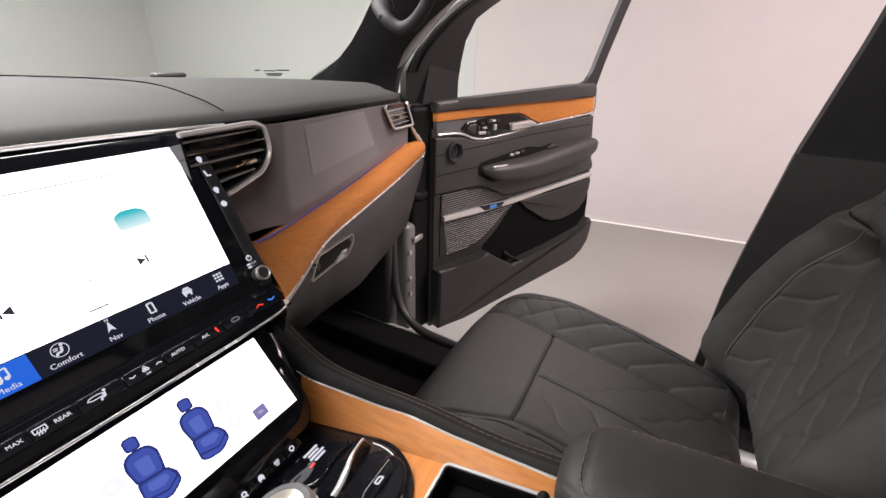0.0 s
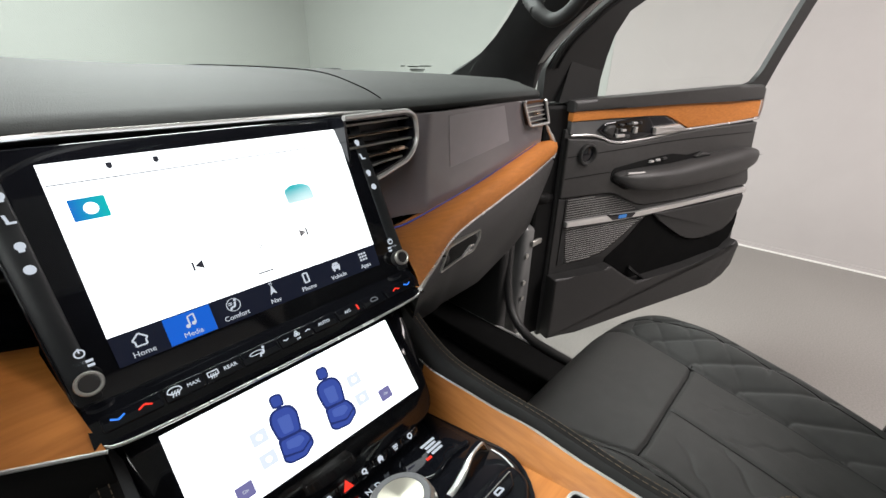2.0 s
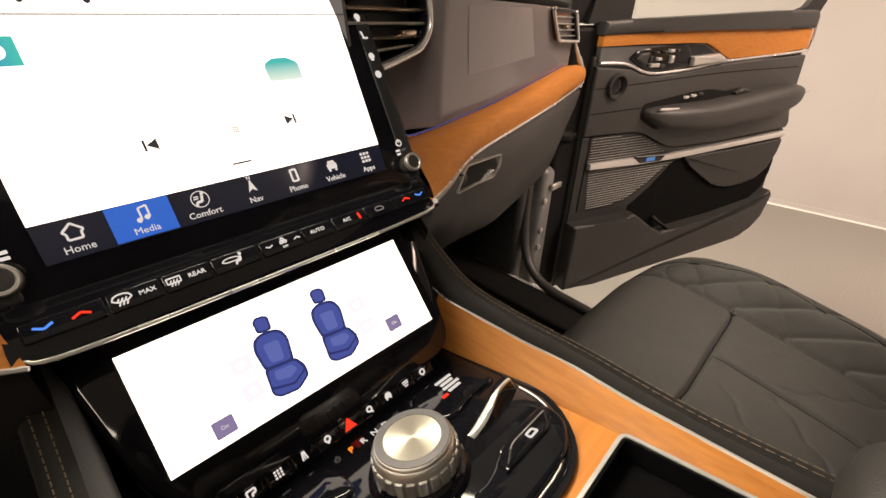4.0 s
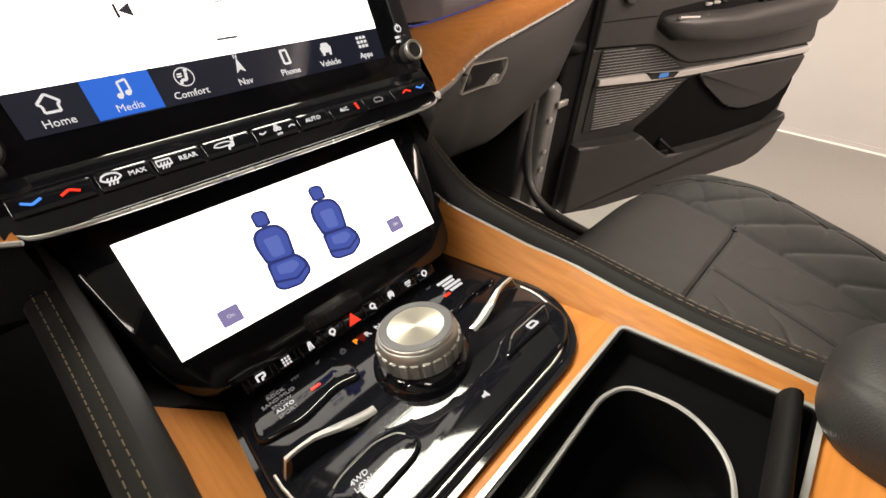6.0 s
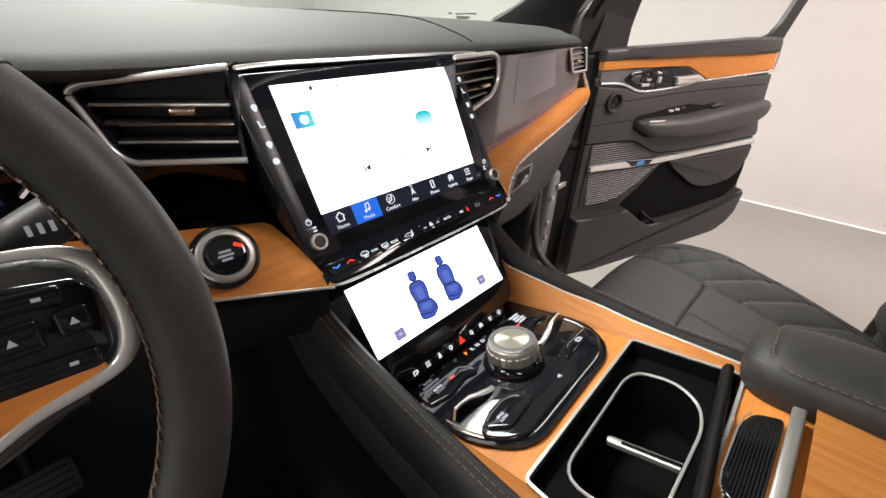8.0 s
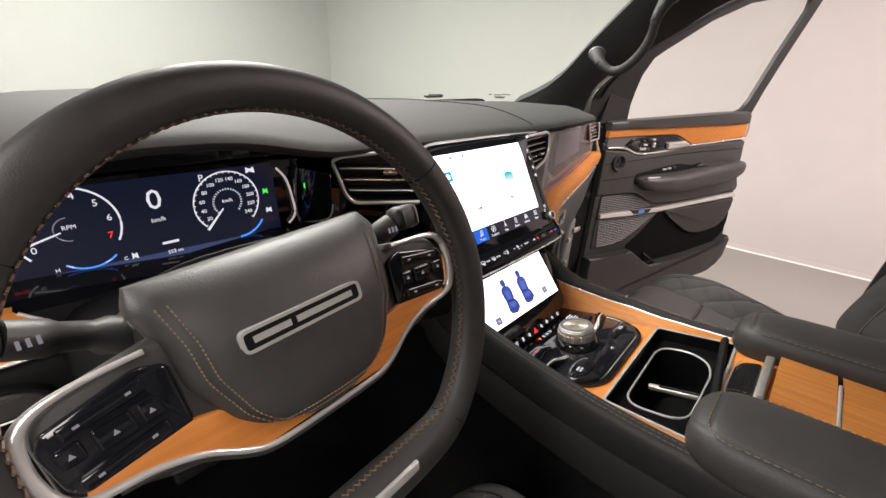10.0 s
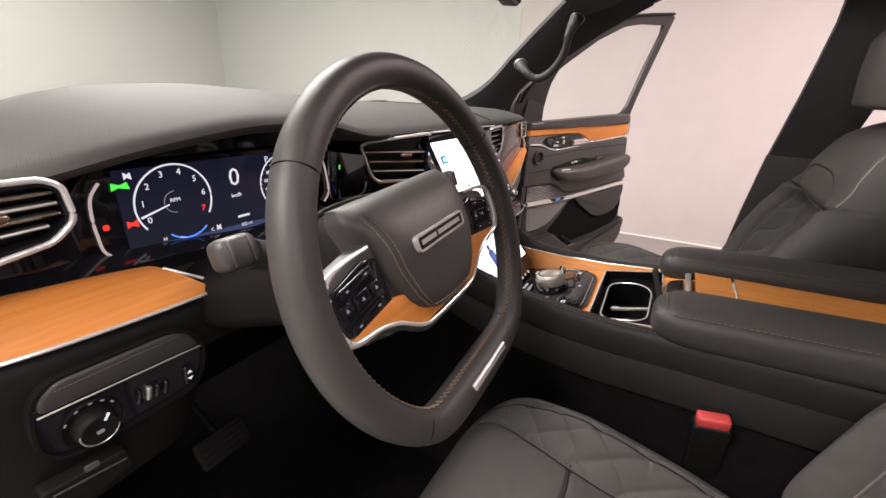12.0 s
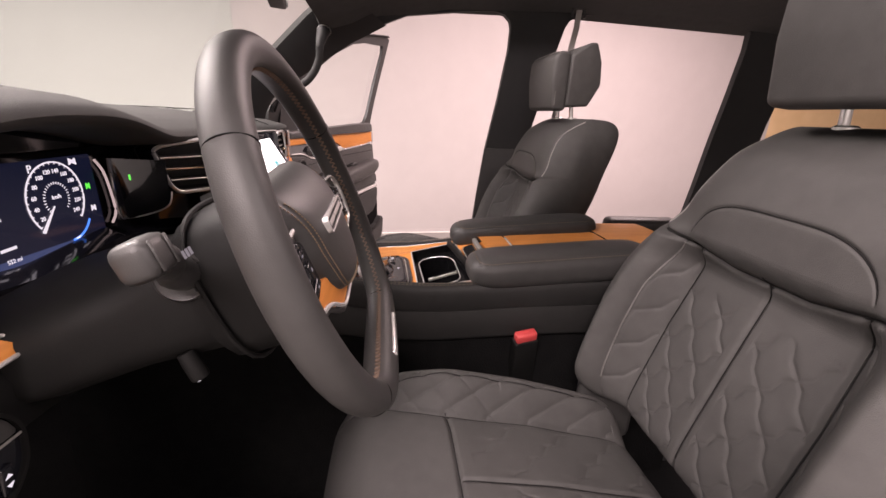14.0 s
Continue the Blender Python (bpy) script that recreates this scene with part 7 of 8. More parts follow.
part("airbag_pad", sheet(pad_fn, 70, 60), LEATHER, wheel, "black leather airbag cover")
for inn in (0.80, 0.87):
    for sx in (-1, 1):
        bms = []
        for i in range(34):
            B0, B1 = 0.75 - 1.60 * i / 34, 0.75 - 1.60 * (i + 0.6) / 34
            seg = []
            for B in (B0, B1):
                A = np.array([[sx * inn]])
                p = pad_fn(A, np.array([[B]]), 1)[0, 0]
                seg.append(Vector(p) + (WM.to_3x3() @ Vector((0, 0, 0.0004))))
            bms.append(tube(seg, 0.0006, n=4))
        part("stitching", join(*bms), THREAD, wheel, "tan stitching", smooth=0)
    bms = []
    for i in range(26):
        seg = []
        for f in (i / 26, (i + 0.6) / 26):
            p = pad_fn(np.array([[-0.80 + 1.60 * f]]), np.array([[-0.855 + 0.06 * (0.87 - inn) / 0.07]]), 1)[0, 0]
            seg.append(Vector(p) + (WM.to_3x3() @ Vector((0, 0, 0.0004))))
        bms.append(tube(seg, 0.0006, n=4))
    part("stitching", join(*bms), THREAD, wheel, "tan stitching", smooth=0)
bd = at(WR, -0.004, 0.016, 0.0128)
bo = roundpoly([(-0.049, -0.0085), (0.049, -0.0085), (0.049, 0.0085), (-0.049, 0.0085)], 0.006)
badge = part("badge", prism(inset(bo, 0.002), -0.004, 0.002, bd), KNEE, wheel, "black name plate in a chrome frame")
part("badge_frame", ring(bo, inset(bo, 0.0024), -0.004, 0.0032, bd), CHROME, badge, "chrome plate frame")
part("letter_bar", prism(rect(-0.0405, -0.0024, -0.0125, 0.0024), 0.0018, 0.0027, bd), CHROME, badge, "chrome bars in place of lettering")
part("letter_bar", prism(rect(-0.0080, -0.0024, 0.0405, 0.0024), 0.0018, 0.0027, bd), CHROME, badge, "chrome bars in place of lettering")

# ---- steering column ----
col = thing("steering_column", (-0.487, 0.015, 1.03), "black steering column shroud with stalks", "steering column")
rows = []
for w, ru, v0, v1 in ((-0.034, 0.070, -0.062, 0.055), (-0.040, 0.092, -0.082, 0.066), (-0.075, 0.098, -0.092, 0.070), (-0.112, 0.098, -0.090, 0.064), (-0.116, 0.098, -0.074, 0.056), (-0.18, 0.112, -0.058, 0.045), (-0.24, 0.140, -0.047, 0.052), (-0.30, 0.150, -0.024, 0.056)):
    ring_ = []
    for i in range(32):
        a = 2 * math.pi * i / 32
        cu, sv = math.cos(a), math.sin(a)
        k = (abs(cu) ** 3.2 + abs(sv) ** 3.2) ** (-1 / 3.2)
        ring_.append(WM @ Vector((ru * cu * k, (v1 if sv > 0 else -v0) * sv * k, w)))
    rows.append(ring_)
part("shroud", loft(rows, close_v=True), surface("black_column_plastic", (0.006, 0.006, 0.006), (0.010, 0.010, 0.0097), 0.6, bump=0.08, bump_scale=900, spec=0.14), col, smooth=60)
part("cover_lip", tube([WM @ Vector((0.101 * math.cos(a) * (abs(math.cos(a)) ** 3.2 + abs(math.sin(a)) ** 3.2) ** (-1 / 3.2), (0.070 if math.sin(a) > 0 else 0.096) * math.sin(a) * (abs(math.cos(a)) ** 3.2 + abs(math.sin(a)) ** 3.2) ** (-1 / 3.2), -0.098)) for a in np.linspace(0, 2 * math.pi, 40, endpoint=False)], 0.0026, closed=True, n=6), KNEE, col)
for sx in (-1, 1):
    st = part("stalk", tube(smoothpath([WM @ Vector((sx * 0.085, 0.020, -0.11)), WM @ Vector((sx * 0.120, 0.036, -0.100)), WM @ Vector((sx * 0.142, 0.045, -0.086)), WM @ Vector((sx * 0.162, 0.053, -0.078))], 4), [0.015] * 4 + [0.011] * 4 + [0.0135] * 5, n=14), TRIM, col, "black column stalk")
    part("stalk_tip", rbox((sx * 0.177, 0.0575, -0.074), (0.034, 0.028, 0.026), 0.008, 3, m=WM), TRIM, st, "grey ribbed stalk end")
    for k in (-1, 1):
        part("rib", rbox((sx * 0.177 + 0.009 * k, 0.0575, -0.0605), (0.003, 0.022, 0.002), 0.0008, 1, m=WM), TRIM, st)
    for k in range(3):
        part("mark", rbox((sx * 0.150 - 0.004 + 0.005 * k, 0.0480, -0.064), (0.0022, 0.006, 0.001), 0, m=WM), DIMLETTER, st, smooth=0)
    part("stalk_collar", lathe([(0.024, -0.012), (0.023, -0.002), (0.020, 0.003), (0.016, 0.001)], basis(WM @ Vector((sx * 0.098, 0.022, -0.108)), WM.to_3x3() @ Vector((0, 0, 1)), WM.to_3x3() @ Vector((0, 1, 0))) @ Matrix.Rotation(-sx * 0.3, 4, "Y"), 24), TRIM, col, "round stalk collar")
am = basis((-0.580, -0.024, 1.005), (0.95, -0.3, 0.05), (0.1, -0.90, 0.42))
kn = part("adjust_knob", lathe([(0.0075, -0.016), (0.0085, -0.004), (0.0085, 0.010), (0.0078, 0.0125), (0.005, 0.0132)], am, 20), KNEE, col, "small black column adjuster")
for k in (-1, 1):
    part("mark", rbox((0.003 * k, 0, 0.0135), (0.0035, 0.0032, 0.0006), 0, m=am), LETTER, kn, smooth=0)


pedal = thing("brake_pedal", (-0.50, 0.36, 0.56), "dark rubber brake pedal hanging in the footwell", "pedal")
pm = basis((-0.50, 0.34, 0.57), (1, 0, 0), (0, 0.6, 0.8))
part("pad", prism(rect(-0.055, -0.03, 0.055, 0.03, 0.010), -0.012, 0.0, pm, 0.004), KNEE, pedal, "grooved rubber pad")
for k in range(4):
    part("rib", rbox((0, -0.018 + 0.012 * k, 0.0005), (0.090, 0.004, 0.003), 0.001, 1, m=pm), KNEE, pedal)
part("arm", tube([pm @ Vector((0, 0.01, -0.012)), pm @ Vector((0, 0.10, -0.05)), pm @ Vector((0, 0.24, -0.06))], 0.009, n=8), KNEE, pedal)


# ---- seats ----
SEATHIDE = surface("quilted_black_leather", (0.040, 0.0388, 0.0375), (0.057, 0.0555, 0.0535), 0.60, bump=0.22, bump_scale=800, scale=40, rough_var=0.10, spec=0.32)
SEAM = surface("dark_seam_thread", (0.010, 0.010, 0.010), (0.016, 0.015, 0.015), 0.9, spec=0.1)
PALEPIPE = surface("pale_seam_piping", (0.20, 0.19, 0.18), (0.26, 0.25, 0.24), 0.5)
PIPE = surface("grey_seam_piping", (0.085, 0.082, 0.078), (0.12, 0.116, 0.11), 0.5)


def fine_sheet(fn, nu, nv):
    """A pillow with a dense face and a coarse back that share their rim."""
    def spread(n):
        u = np.linspace(-1, 1, n)
        return np.sign(u) * (1 - (1 - np.abs(u)) ** 1.25)
    A, B = np.meshgrid(spread(nu), spread(nv))
    out = bpy.data.meshes.new("pillow")
    f = fn(A, B, 1)
    k = fn(A[::4, ::4], B[::4, ::4], -1)
    vs = np.concatenate([f.reshape(-1, 3), k.reshape(-1, 3)])
    faces = []
    for (h, w), base, turn in ((f.shape[:2], 0, 1), (k.shape[:2], f.shape[0] * f.shape[1], -1)):
        q = base + np.arange(h * w).reshape(h, w)
        quad = np.stack([q[:-1, :-1].ravel(), q[:-1, 1:].ravel(), q[1:, 1:].ravel(), q[1:, :-1].ravel()], 1)
        faces.append(quad[:, ::turn])
    out.from_pydata(vs.tolist(), [], np.concatenate(faces).tolist())
    return out


def line_dist(p, pitch):
    """Distance to the nearest of a family of lines given their running number."""
    return np.abs(((p + 0.5) % 1.0) - 0.5) * pitch


def bolt(q, back=0.18):
    """A lightning run: a long slant, then a short sharp jog back."""
    f = q % 1.0
    return np.where(f < 1 - back, f / (1 - back), (1 - f) / back)


def lattice(s, z):
    """Depth of quilting in leaning diamonds, each line jogging where another crosses it."""
    pv, ph = (z - 1.25 * s - 0.732) / 0.081, (z + 1.05 * s - 0.680) / 0.084
    d1 = line_dist(pv + 0.13 * bolt(ph + 0.3, 0.3), 0.0506)
    d2 = line_dist(ph + 0.13 * bolt(pv + 0.4, 0.3), 0.0570)
    return np.minimum(puff(d1, 0.0036), puff(d2, 0.0034))


def puff(d, depth):
    """A sewn line: a sharp nick with the padding swelling away on both sides of it."""
    d = np.maximum(d, 0.0006)
    return -depth * (0.66 * np.exp(-d / 0.0024) + 0.34 * np.exp(-d / 0.010))


def soften(t, xs, ys, d):
    return np.mean([np.interp(t + k * d, xs, ys) for k in (-1, -0.5, 0, 0.5, 1)], axis=0)


def cushion_hw(B):
    return soften(B, [-1, -0.5, 0.3, 0.75, 0.9, 1.0], [0.225, 0.246, 0.256, 0.254, 0.240, 0.208], 0.06)


def cushion_edge(y):
    """Half width between the bolster seams, opening towards the knees."""
    return soften(y, [-0.66, -0.42, -0.30, -0.254, -0.224, -0.176, -0.12, -0.07], [0.125, 0.130, 0.130, 0.136, 0.146, 0.159, 0.175, 0.180], 0.012)


def cushion_pipe(y):
    """Where the outer seam of the bolster runs."""
    return soften(y, [-0.66, -0.435, -0.30, -0.19, -0.14, -0.09], [0.180, 0.184, 0.188, 0.200, 0.208, 0.205], 0.012)


def cushion_top(s, y, A, B, gain=1.0):
    mid = soften(y, [-0.66, -0.5, -0.42, -0.27, -0.14, -0.085, -0.06], [0.642, 0.674, 0.695, 0.720, 0.716, 0.704, 0.690], 0.02)
    edge = cushion_edge(y)
    bol = np.clip((np.abs(s) - edge + 0.006) / 0.07, 0, 1)
    bol = bol * bol * (3 - 2 * bol)
    rise = soften(y, [-0.66, -0.30, -0.17, -0.10, -0.07], [0.055, 0.064, 0.062, 0.036, 0.008], 0.02)
    e = np.clip(1 - np.abs(A) ** 8, 0, 1) ** (1 / 2.8) * np.clip(1 - np.abs(B) ** 10, 0, 1) ** (1 / 2.8)
    crown = 0.008 * np.clip(1 - (s / edge) ** 2, 0, 1)
    seam = groove(np.abs(np.abs(s) - edge), 0.007, 0.0045)
    inner = np.abs(s) < edge
    seam = seam + np.where(inner, groove(y + 0.265 - 0.10 * np.clip(np.abs(s) - 0.10, 0, 1), 0.006, 0.004), 0)
    back = inner & (y < -0.268)
    seam = seam + np.where(back, groove(s + 0.012, 0.005, 0.0035), 0)
    fade = np.clip((-0.29 - y) / 0.02, 0, 1) * np.clip((edge - 0.006 - np.abs(s)) / 0.006, 0, 1) * np.clip((np.abs(s + 0.012) - 0.008) / 0.006, 0, 1)
    a = np.abs(s + 0.012)
    quilt = np.where(back, puff(line_dist((y + 1.1 * a + 0.05) / 0.100 - 0.12 * bolt(a / 0.034 + 0.25, 0.2), 0.067), 0.0036) * fade, 0)
    out = np.abs(s) - edge
    bq = (out > 0.003) & (np.abs(s) < 0.006 + cushion_pipe(y)) & (y < -0.13) & (y > -0.60)
    hook = np.where(out > 0.010, 0.009 + 2.4 * (out - 0.010), 0.9 * out)
    quilt = quilt + np.where(bq, puff(line_dist((y + hook + 0.172) / 0.0805, 0.040), 0.0060), 0)
    quilt = quilt + np.where(bq & (y > -0.37), puff(line_dist((y - 1.36 * out + 0.22) / 0.0705, 0.045), 0.0036), 0)
    seam = seam + np.where((y < -0.10) & (y > -0.62), groove(np.abs(s) - cushion_pipe(y), 0.004, 0.0030), 0)
    return 0.575 + (mid + crown + rise * bol - 0.575) * e + (seam + gain * quilt) * e, e


def back_hw(t):
    return soften(t, [0, 0.18, 0.45, 0.59, 0.657, 0.72, 0.79, 0.88, 0.95, 1.0], [0.230, 0.258, 0.270, 0.264, 0.246, 0.236, 0.228, 0.210, 0.182, 0.145], 0.045)


def seam_low(s):
    return 1.034 + 0.22 * np.clip(np.abs(s) - 0.06, 0, 1)


def seam_arch(s):
    return 1.046 + 0.084 * np.clip(1 - (np.abs(s) / 0.145) ** 4, 0, 1) ** 0.5


def back_pipe(z):
    """Where the outer seam of the backrest bolster runs."""
    return soften(z, [0.70, 0.79, 0.88, 0.96, 1.015, 1.048], [0.176, 0.180, 0.182, 0.179, 0.168, 0.152], 0.008)


def shoulder_line(z):
    """Where the piping climbs the shoulder and turns over the side, as a share of the half width."""
    return soften(z, [1.05, 1.10, 1.17, 1.20, 1.225, 1.24], [0.84, 0.80, 0.79, 0.83, 0.92, 0.985], 0.006)


def back_front(s, z, A, B, gain=1.0):
    t = (z - 0.70) / 0.548
    yc = -0.60 - 0.155 * t - 0.02 * t * t
    edge = np.interp(z, [0.70, 0.9, 1.05], [0.142, 0.140, 0.130])
    bol = np.clip((np.abs(s) - edge) / 0.075, 0, 1)
    bol = bol * bol * (3 - 2 * bol)
    rise = soften(t, [0, 0.1, 0.39, 0.55, 0.61, 0.66, 0.72, 1], [0.08, 0.100, 0.098, 0.086, 0.066, 0.036, 0.006, 0.0], 0.03)
    e = np.clip(1 - np.abs(A) ** 9, 0, 1) ** (1 / 2.8) * np.clip(1 - np.abs(B) ** 14, 0, 1) ** (1 / 2.8)
    low = z < seam_low(s)
    g = groove(z - seam_low(s), 0.009, 0.005) + np.where(np.abs(s) < 0.143, groove(z - seam_arch(s), 0.003, 0.003), 0)
    g = g + np.where(low, groove(np.abs(np.abs(s) - edge), 0.007, 0.005), 0) + np.where(low, groove(s, 0.006, 0.004), 0)
    a = np.abs(s)
    inner = low & (a < edge - 0.008) & (a > 0.016)
    fade = np.clip((0.985 - z) / 0.02, 0, 1)
    quilt = np.where(inner, lattice(s, z) * fade, 0)
    out = a - edge
    bq = low & (out > 0.006) & (a < back_pipe(z)) & (z > 0.74)
    quilt = quilt + np.where(bq, puff(line_dist((z + 1.2 * out) / 0.073 - 0.15 * bolt(out / 0.030 + 0.4, 0.3) + 0.1, 0.050), 0.0044), 0)
    g = g + np.where(low, groove(a - back_pipe(z), 0.005, 0.0032), 0)
    # shoulder seams run up and over the side
    g = g + np.where(z > seam_low(s), groove((np.abs(A) - shoulder_line(z)) * back_hw(t), 0.004, 0.003), 0)
    chest = 0.066 * soften(t, [0.58, 0.66, 0.78, 0.92, 1.0], [0.0, 0.75, 1.0, 0.85, 0.35], 0.02) * np.clip(1 - np.abs(A) ** 5, 0, 1)
    return yc - 0.055 + 0.055 * e + (rise * bol + chest) * e + (g + gain * quilt) * e, yc, t, e


def head_block(cx, dy, profile, hw, taper, b):
    """A headrest block: a side outline drawn across, narrower below, all edges rounded."""
    bm = bmesh.new()
    rows = [[bm.verts.new((cx + sx * hw, y + dy, z)) for y, z in profile] for sx in (-1, 1)]
    n = len(profile)
    bm.faces.new(rows[0])
    bm.faces.new(rows[1][::-1])
    for i in range(n):
        bm.faces.new((rows[0][i], rows[0][(i + 1) % n], rows[1][(i + 1) % n], rows[1][i]))
    bmesh.ops.recalc_face_normals(bm, faces=bm.faces)
    bmesh.ops.bevel(bm, geom=bm.edges[:], offset=b, segments=4, profile=0.5, affect="EDGES")
    for v in bm.verts:
        k = (1.36 - v.co.z) / 0.10
        v.co.x = cx + (v.co.x - cx) * (1 - taper * k)
    return bm


def make_seat(cx, dy, name, label, gain, edge_trim=False, head=1.0):
    seat = thing(name, (cx, -0.36 + dy, 0.39), label, "car seat", "front seats")

    def cushion(A, B, side):
        y = -0.343 + 0.294 * B
        s = cushion_hw(B) * A
        top, e = cushion_top(s, y, A, B, gain)
        bot = 0.575 - 0.10 * e
        return np.stack([cx + s, y + dy, top if side > 0 else bot], -1)
    part("cushion", fine_sheet(cushion, 345, 369), SEATHIDE, seat, "quilted black leather cushion", smooth=70)

    def on_cushion(s, y):
        B = (y + 0.343) / 0.294
        z, _ = cushion_top(np.array(s), np.array(y), np.array(s / cushion_hw(B)), np.array(B), gain)
        return Vector((cx + s, y + dy, float(z) + 0.0005))
    if edge_trim:
        part("edge_trim", tube(smoothpath([on_cushion(0.232, y) + Vector((0, 0, 0.002)) for y in np.linspace(-0.19, -0.37, 12)], 3), 0.0020, n=6), PALEPIPE, seat, "pale edge trim")
    lines = [[on_cushion(s, -0.265 + 0.10 * max(abs(s) - 0.10, 0)) for s in np.linspace(-0.141, 0.141, 40)],
             [on_cushion(-0.012, y) for y in np.linspace(-0.27, -0.60, 40)]]
    lines += [[on_cushion(k * float(cushion_edge(np.array(y))), y) for y in np.linspace(-0.085, -0.60, 60)] for k in (-1, 1)]
    for ln in lines:
        part("seam", tube(ln, 0.0013, n=5), SEAM, seat, "dark stitched seam")

    def back(A, B, side):
        z = 0.70 + 0.548 * (B + 1) / 2
        s = back_hw((B + 1) / 2) * A
        front, yc, t, e = back_front(s, z, A, B, gain)
        rear = yc - 0.055 - (0.055 + 0.065 * t) * e
        return np.stack([cx + s, (front if side > 0 else rear) + dy, z + (0 if side > 0 else -0.0)], -1)
    part("backrest", fine_sheet(back, 345, 369), SEATHIDE, seat, "quilted black leather backrest", smooth=70)

    def on_back(s, z, lift=0.0006):
        t = (z - 0.70) / 0.548
        A, B = s / back_hw(np.array(t)), 2 * t - 1
        y, _, _, _ = back_front(np.array(s), np.array(z), np.array(A), np.array(B), gain)
        return Vector((cx + s, float(y) + lift + dy, z))
    lines = [[on_back(s, float(seam_low(s))) for s in np.linspace(-0.19, 0.19, 50)],
             [on_back(s, float(seam_arch(s))) for s in np.linspace(-0.142, 0.142, 60)],
             [on_back(0.0, z) for z in np.linspace(1.043, 0.73, 40)]]
    lines += [[on_back(k * float(np.interp(z, [0.70, 0.9, 1.05], [0.142, 0.140, 0.130])), z) for z in np.linspace(1.045, 0.73, 50)] for k in (-1, 1)]
    for ln in lines:
        part("seam", tube(ln, 0.0013, n=5), SEAM, seat, "dark stitched seam")
    for k in (-1, 1):
        ln = [on_back(k * float(shoulder_line(z)) * float(back_hw(np.array((z - 0.70) / 0.548))), z, 0.001) for z in np.linspace(1.072, 1.238, 40)]
        part("piping", tube(ln, 0.0020, n=6), PALEPIPE, seat, "pale grey shoulder piping")
        ln = [on_back(k * float(back_pipe(z)), z, 0.001) for z in np.linspace(0.76, 1.048, 50)]
        part("piping", tube(ln, 0.0014, n=6), PIPE, seat, "fine grey piping")
        ln = [on_cushion(k * float(cushion_pipe(y)), y) for y in np.linspace(-0.10, -0.58, 60)]
        part("seam", tube(ln, 0.0012, n=5), SEAM, seat, "dark stitched seam")

    hr = part("headrest", head_block(cx, dy, [(-0.745, 1.283), (-0.818, 1.285), (-0.850, 1.35), (-0.842, 1.415), (-0.820, 1.468), (-0.800, 1.468), (-0.745, 1.432)], 0.128 * head, 0.05, 0.008), SEATHIDE, seat, "black leather head restraint shell", smooth=60)
    part("head_pad", head_block(cx, dy, [(-0.702, 1.272), (-0.748, 1.268), (-0.748, 1.440), (-0.716, 1.444), (-0.695, 1.425), (-0.693, 1.36)], 0.120 * head, 0.02, 0.012), SEATHIDE, hr, "padded leather headrest front", smooth=60)
    part("head_piping", tube(smoothpath([(cx - 0.118 * head * k, -0.709 + dy, z) for k, z in ((1, 1.285), (1.0, 1.36), (1.0, 1.425), (0.93, 1.439), (0, 1.441), (-0.93, 1.439), (-1.0, 1.425), (-1.0, 1.36), (-1, 1.285))], 4), 0.0015, n=5), PIPE, hr)
    for ox in (-0.06, 0.06):
        part("post", tube([(cx + ox, -0.80 + dy, 1.20), (cx + ox, -0.79 + dy, 1.29)], 0.0070, n=12), CHROME, hr, "chrome post")
        part("collar", lathe([(0.016, 0), (0.016, 0.008), (0.012, 0.011)], Matrix.Translation((cx + ox, -0.80 + dy, 1.240)), 16), CHROME, seat, "chrome post collar")
    part("speaker_plate", rbox((cx, -0.752 + dy, 1.226), (0.036, 0.004, 0.007), 0.002), SILVER, seat, "small silver plate")
    part("base", rbox((cx, -0.36 + dy, 0.46), (0.42, 0.46, 0.15), 0.03, 3), TRIM, seat)
    for sx in (-1, 1):
        part("rail", rbox((cx + sx * 0.19, -0.36 + dy, 0.40), (0.04, 0.60, 0.03), 0.006), SILVER, seat)
        part("hinge_cover", rbox((cx + sx * 0.222, -0.622 + dy, 0.655), (0.035, 0.13, 0.16), 0.016, 3), TRIM, seat)
        part("side_valance", rbox((cx + sx * 0.235, -0.40 + dy, 0.535), (0.05, 0.40, 0.09), 0.02, 3), TRIM, seat)
    return seat


make_seat(0.505, 0.0, "passenger_seat", "black quilted leather passenger seat with headrest", 1.0)
make_seat(-0.457, -0.045, "driver_seat", "black quilted leather driver seat with headrest", 1.0, True, 0.90)
strap = thing("seat_belt", (0.79, -0.90, 1.20), "pale grey seat belt webbing hanging behind the front pillar post", "seat belt")
WEB = surface("grey_belt_webbing", (0.30, 0.28, 0.26), (0.36, 0.34, 0.315), 0.8, bump=0.3, bump_scale=700)
part("webbing", loft([[(x, y - 0.011, z), (x, y + 0.011, z)] for x, y, z in ((0.752, -0.902, 1.640), (0.762, -0.903, 1.58), (0.775, -0.899, 1.52), (0.80, -0.890, 1.40), (0.83, -0.878, 1.2))], thick=0.003), WEB, strap)
part("guide_loop", tube(smoothpath([(0.756, -0.925, 1.615), (0.752, -0.925, 1.645), (0.752, -0.880, 1.645), (0.756, -0.880, 1.615)], 4), 0.005, n=8), TRIM, strap, "black belt guide loop")
rgrab = thing("grab_handle", (0.73, -1.45, 1.67), "dark folding grab handle under the roof edge", "grab handle")
part("bar", tube(smoothpath([(0.735, -1.33, 1.685), (0.722, -1.35, 1.668), (0.718, -1.44, 1.662), (0.722, -1.53, 1.668), (0.735, -1.55, 1.685)], 5), 0.010, n=10), PILLAR, rgrab)
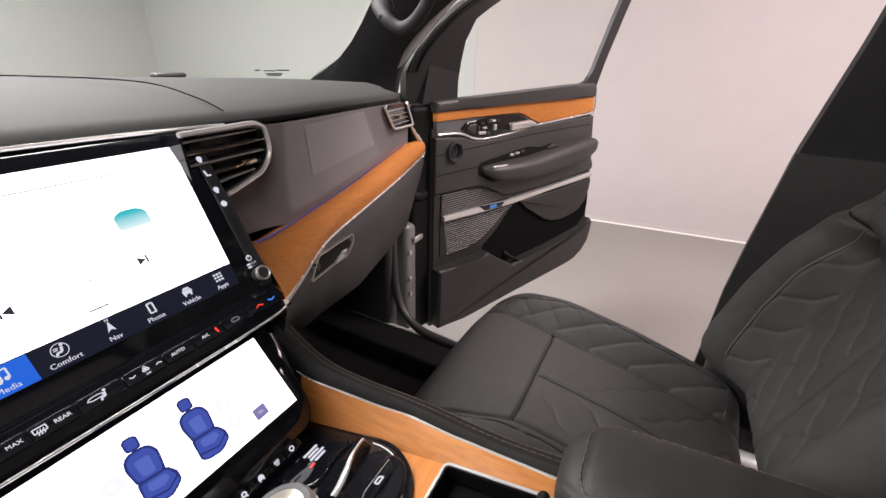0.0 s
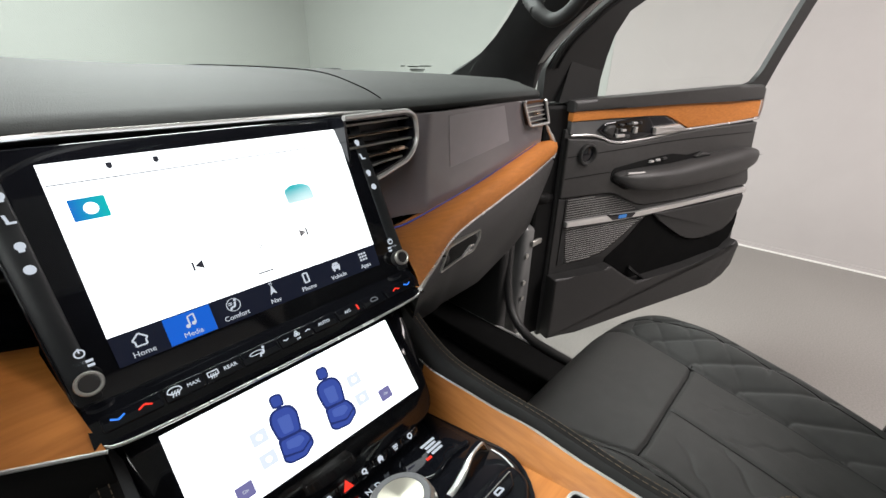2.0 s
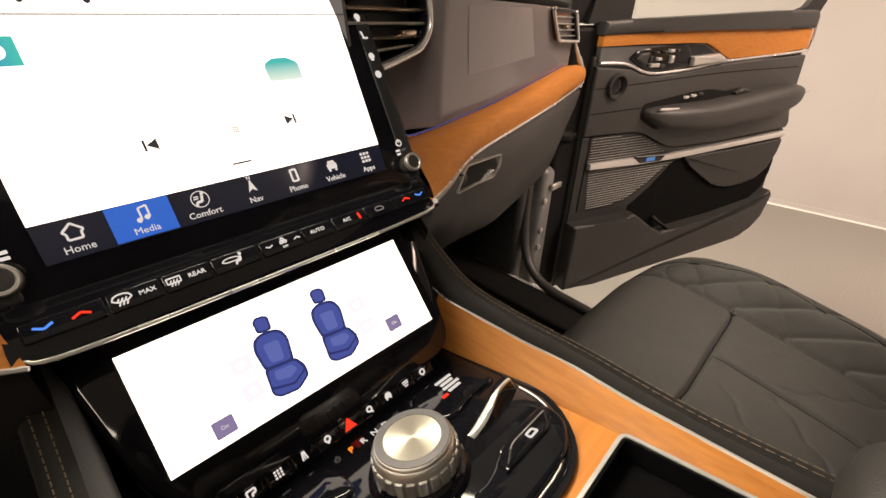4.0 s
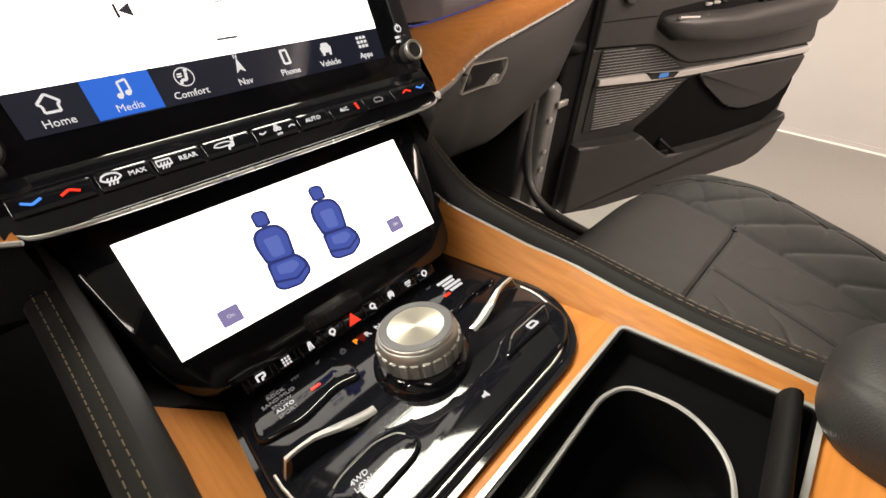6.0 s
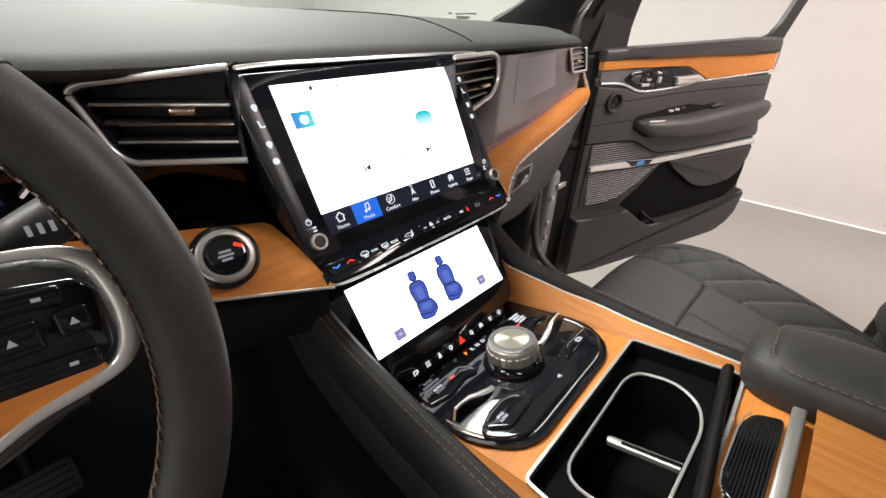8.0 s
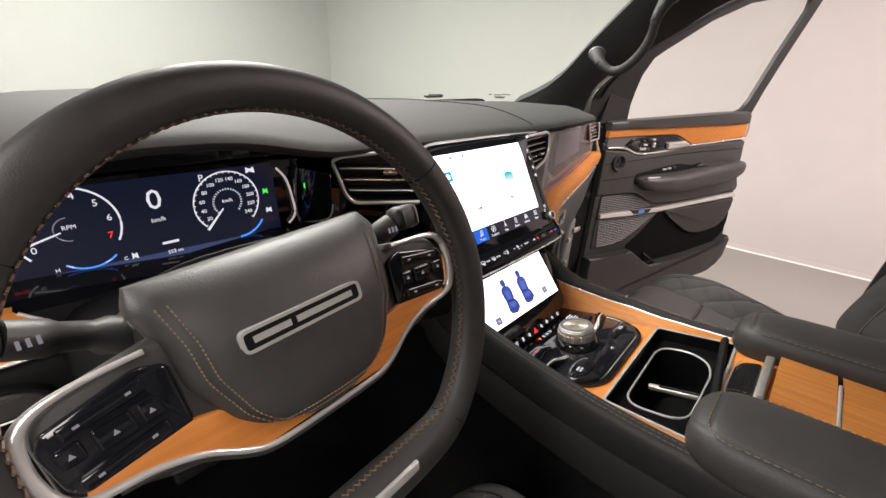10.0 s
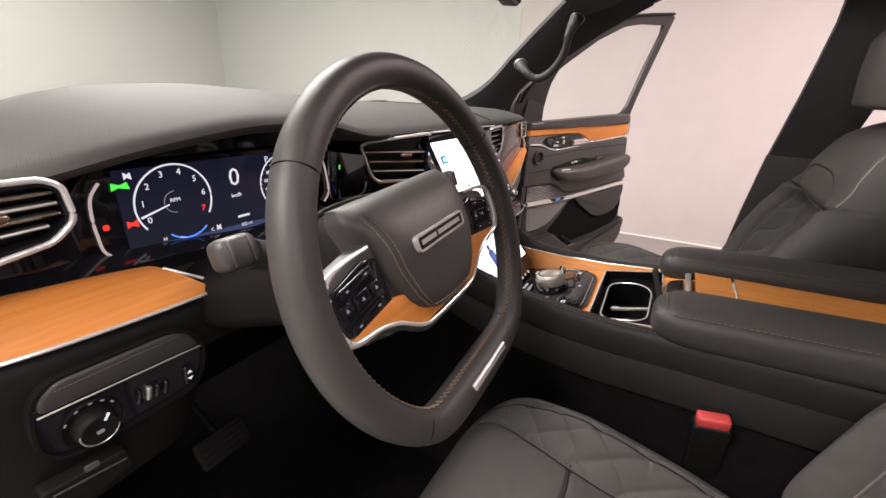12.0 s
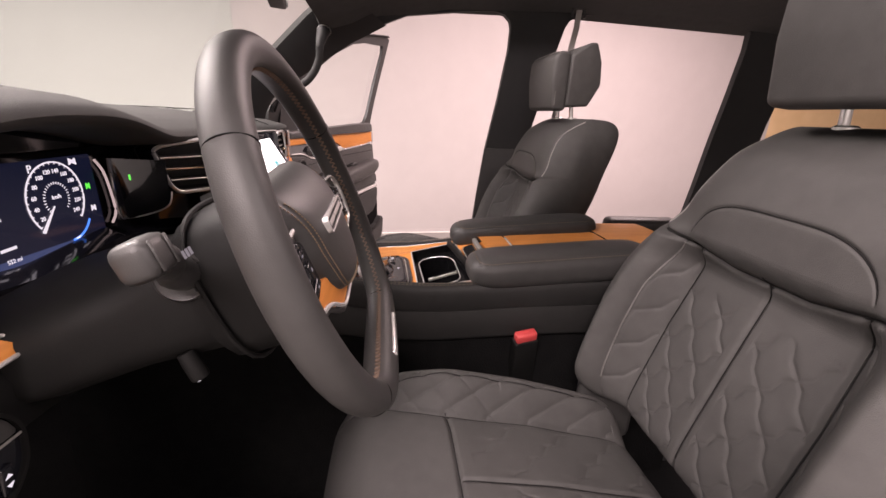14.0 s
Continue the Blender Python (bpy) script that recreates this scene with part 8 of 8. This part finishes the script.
for yy in (-1.345, -1.535):
    part("end_cap", rbox((0.735, yy, 1.682), (0.03, 0.035, 0.03), 0.008), SILVER, rgrab, "dull silver end cap")
rear = thing("rear_seat_armrest", (0.42, -1.10, 0.89), "dark padded armrest of the second row seat", "armrest")
part("pad", rbox((0.42, -1.10, 0.895), (0.07, 0.27, 0.05), 0.02, 3), LEATHER, rear)
part("bracket", rbox((0.43, -1.20, 0.70), (0.05, 0.10, 0.40), 0.02, 3), TRIM, rear)
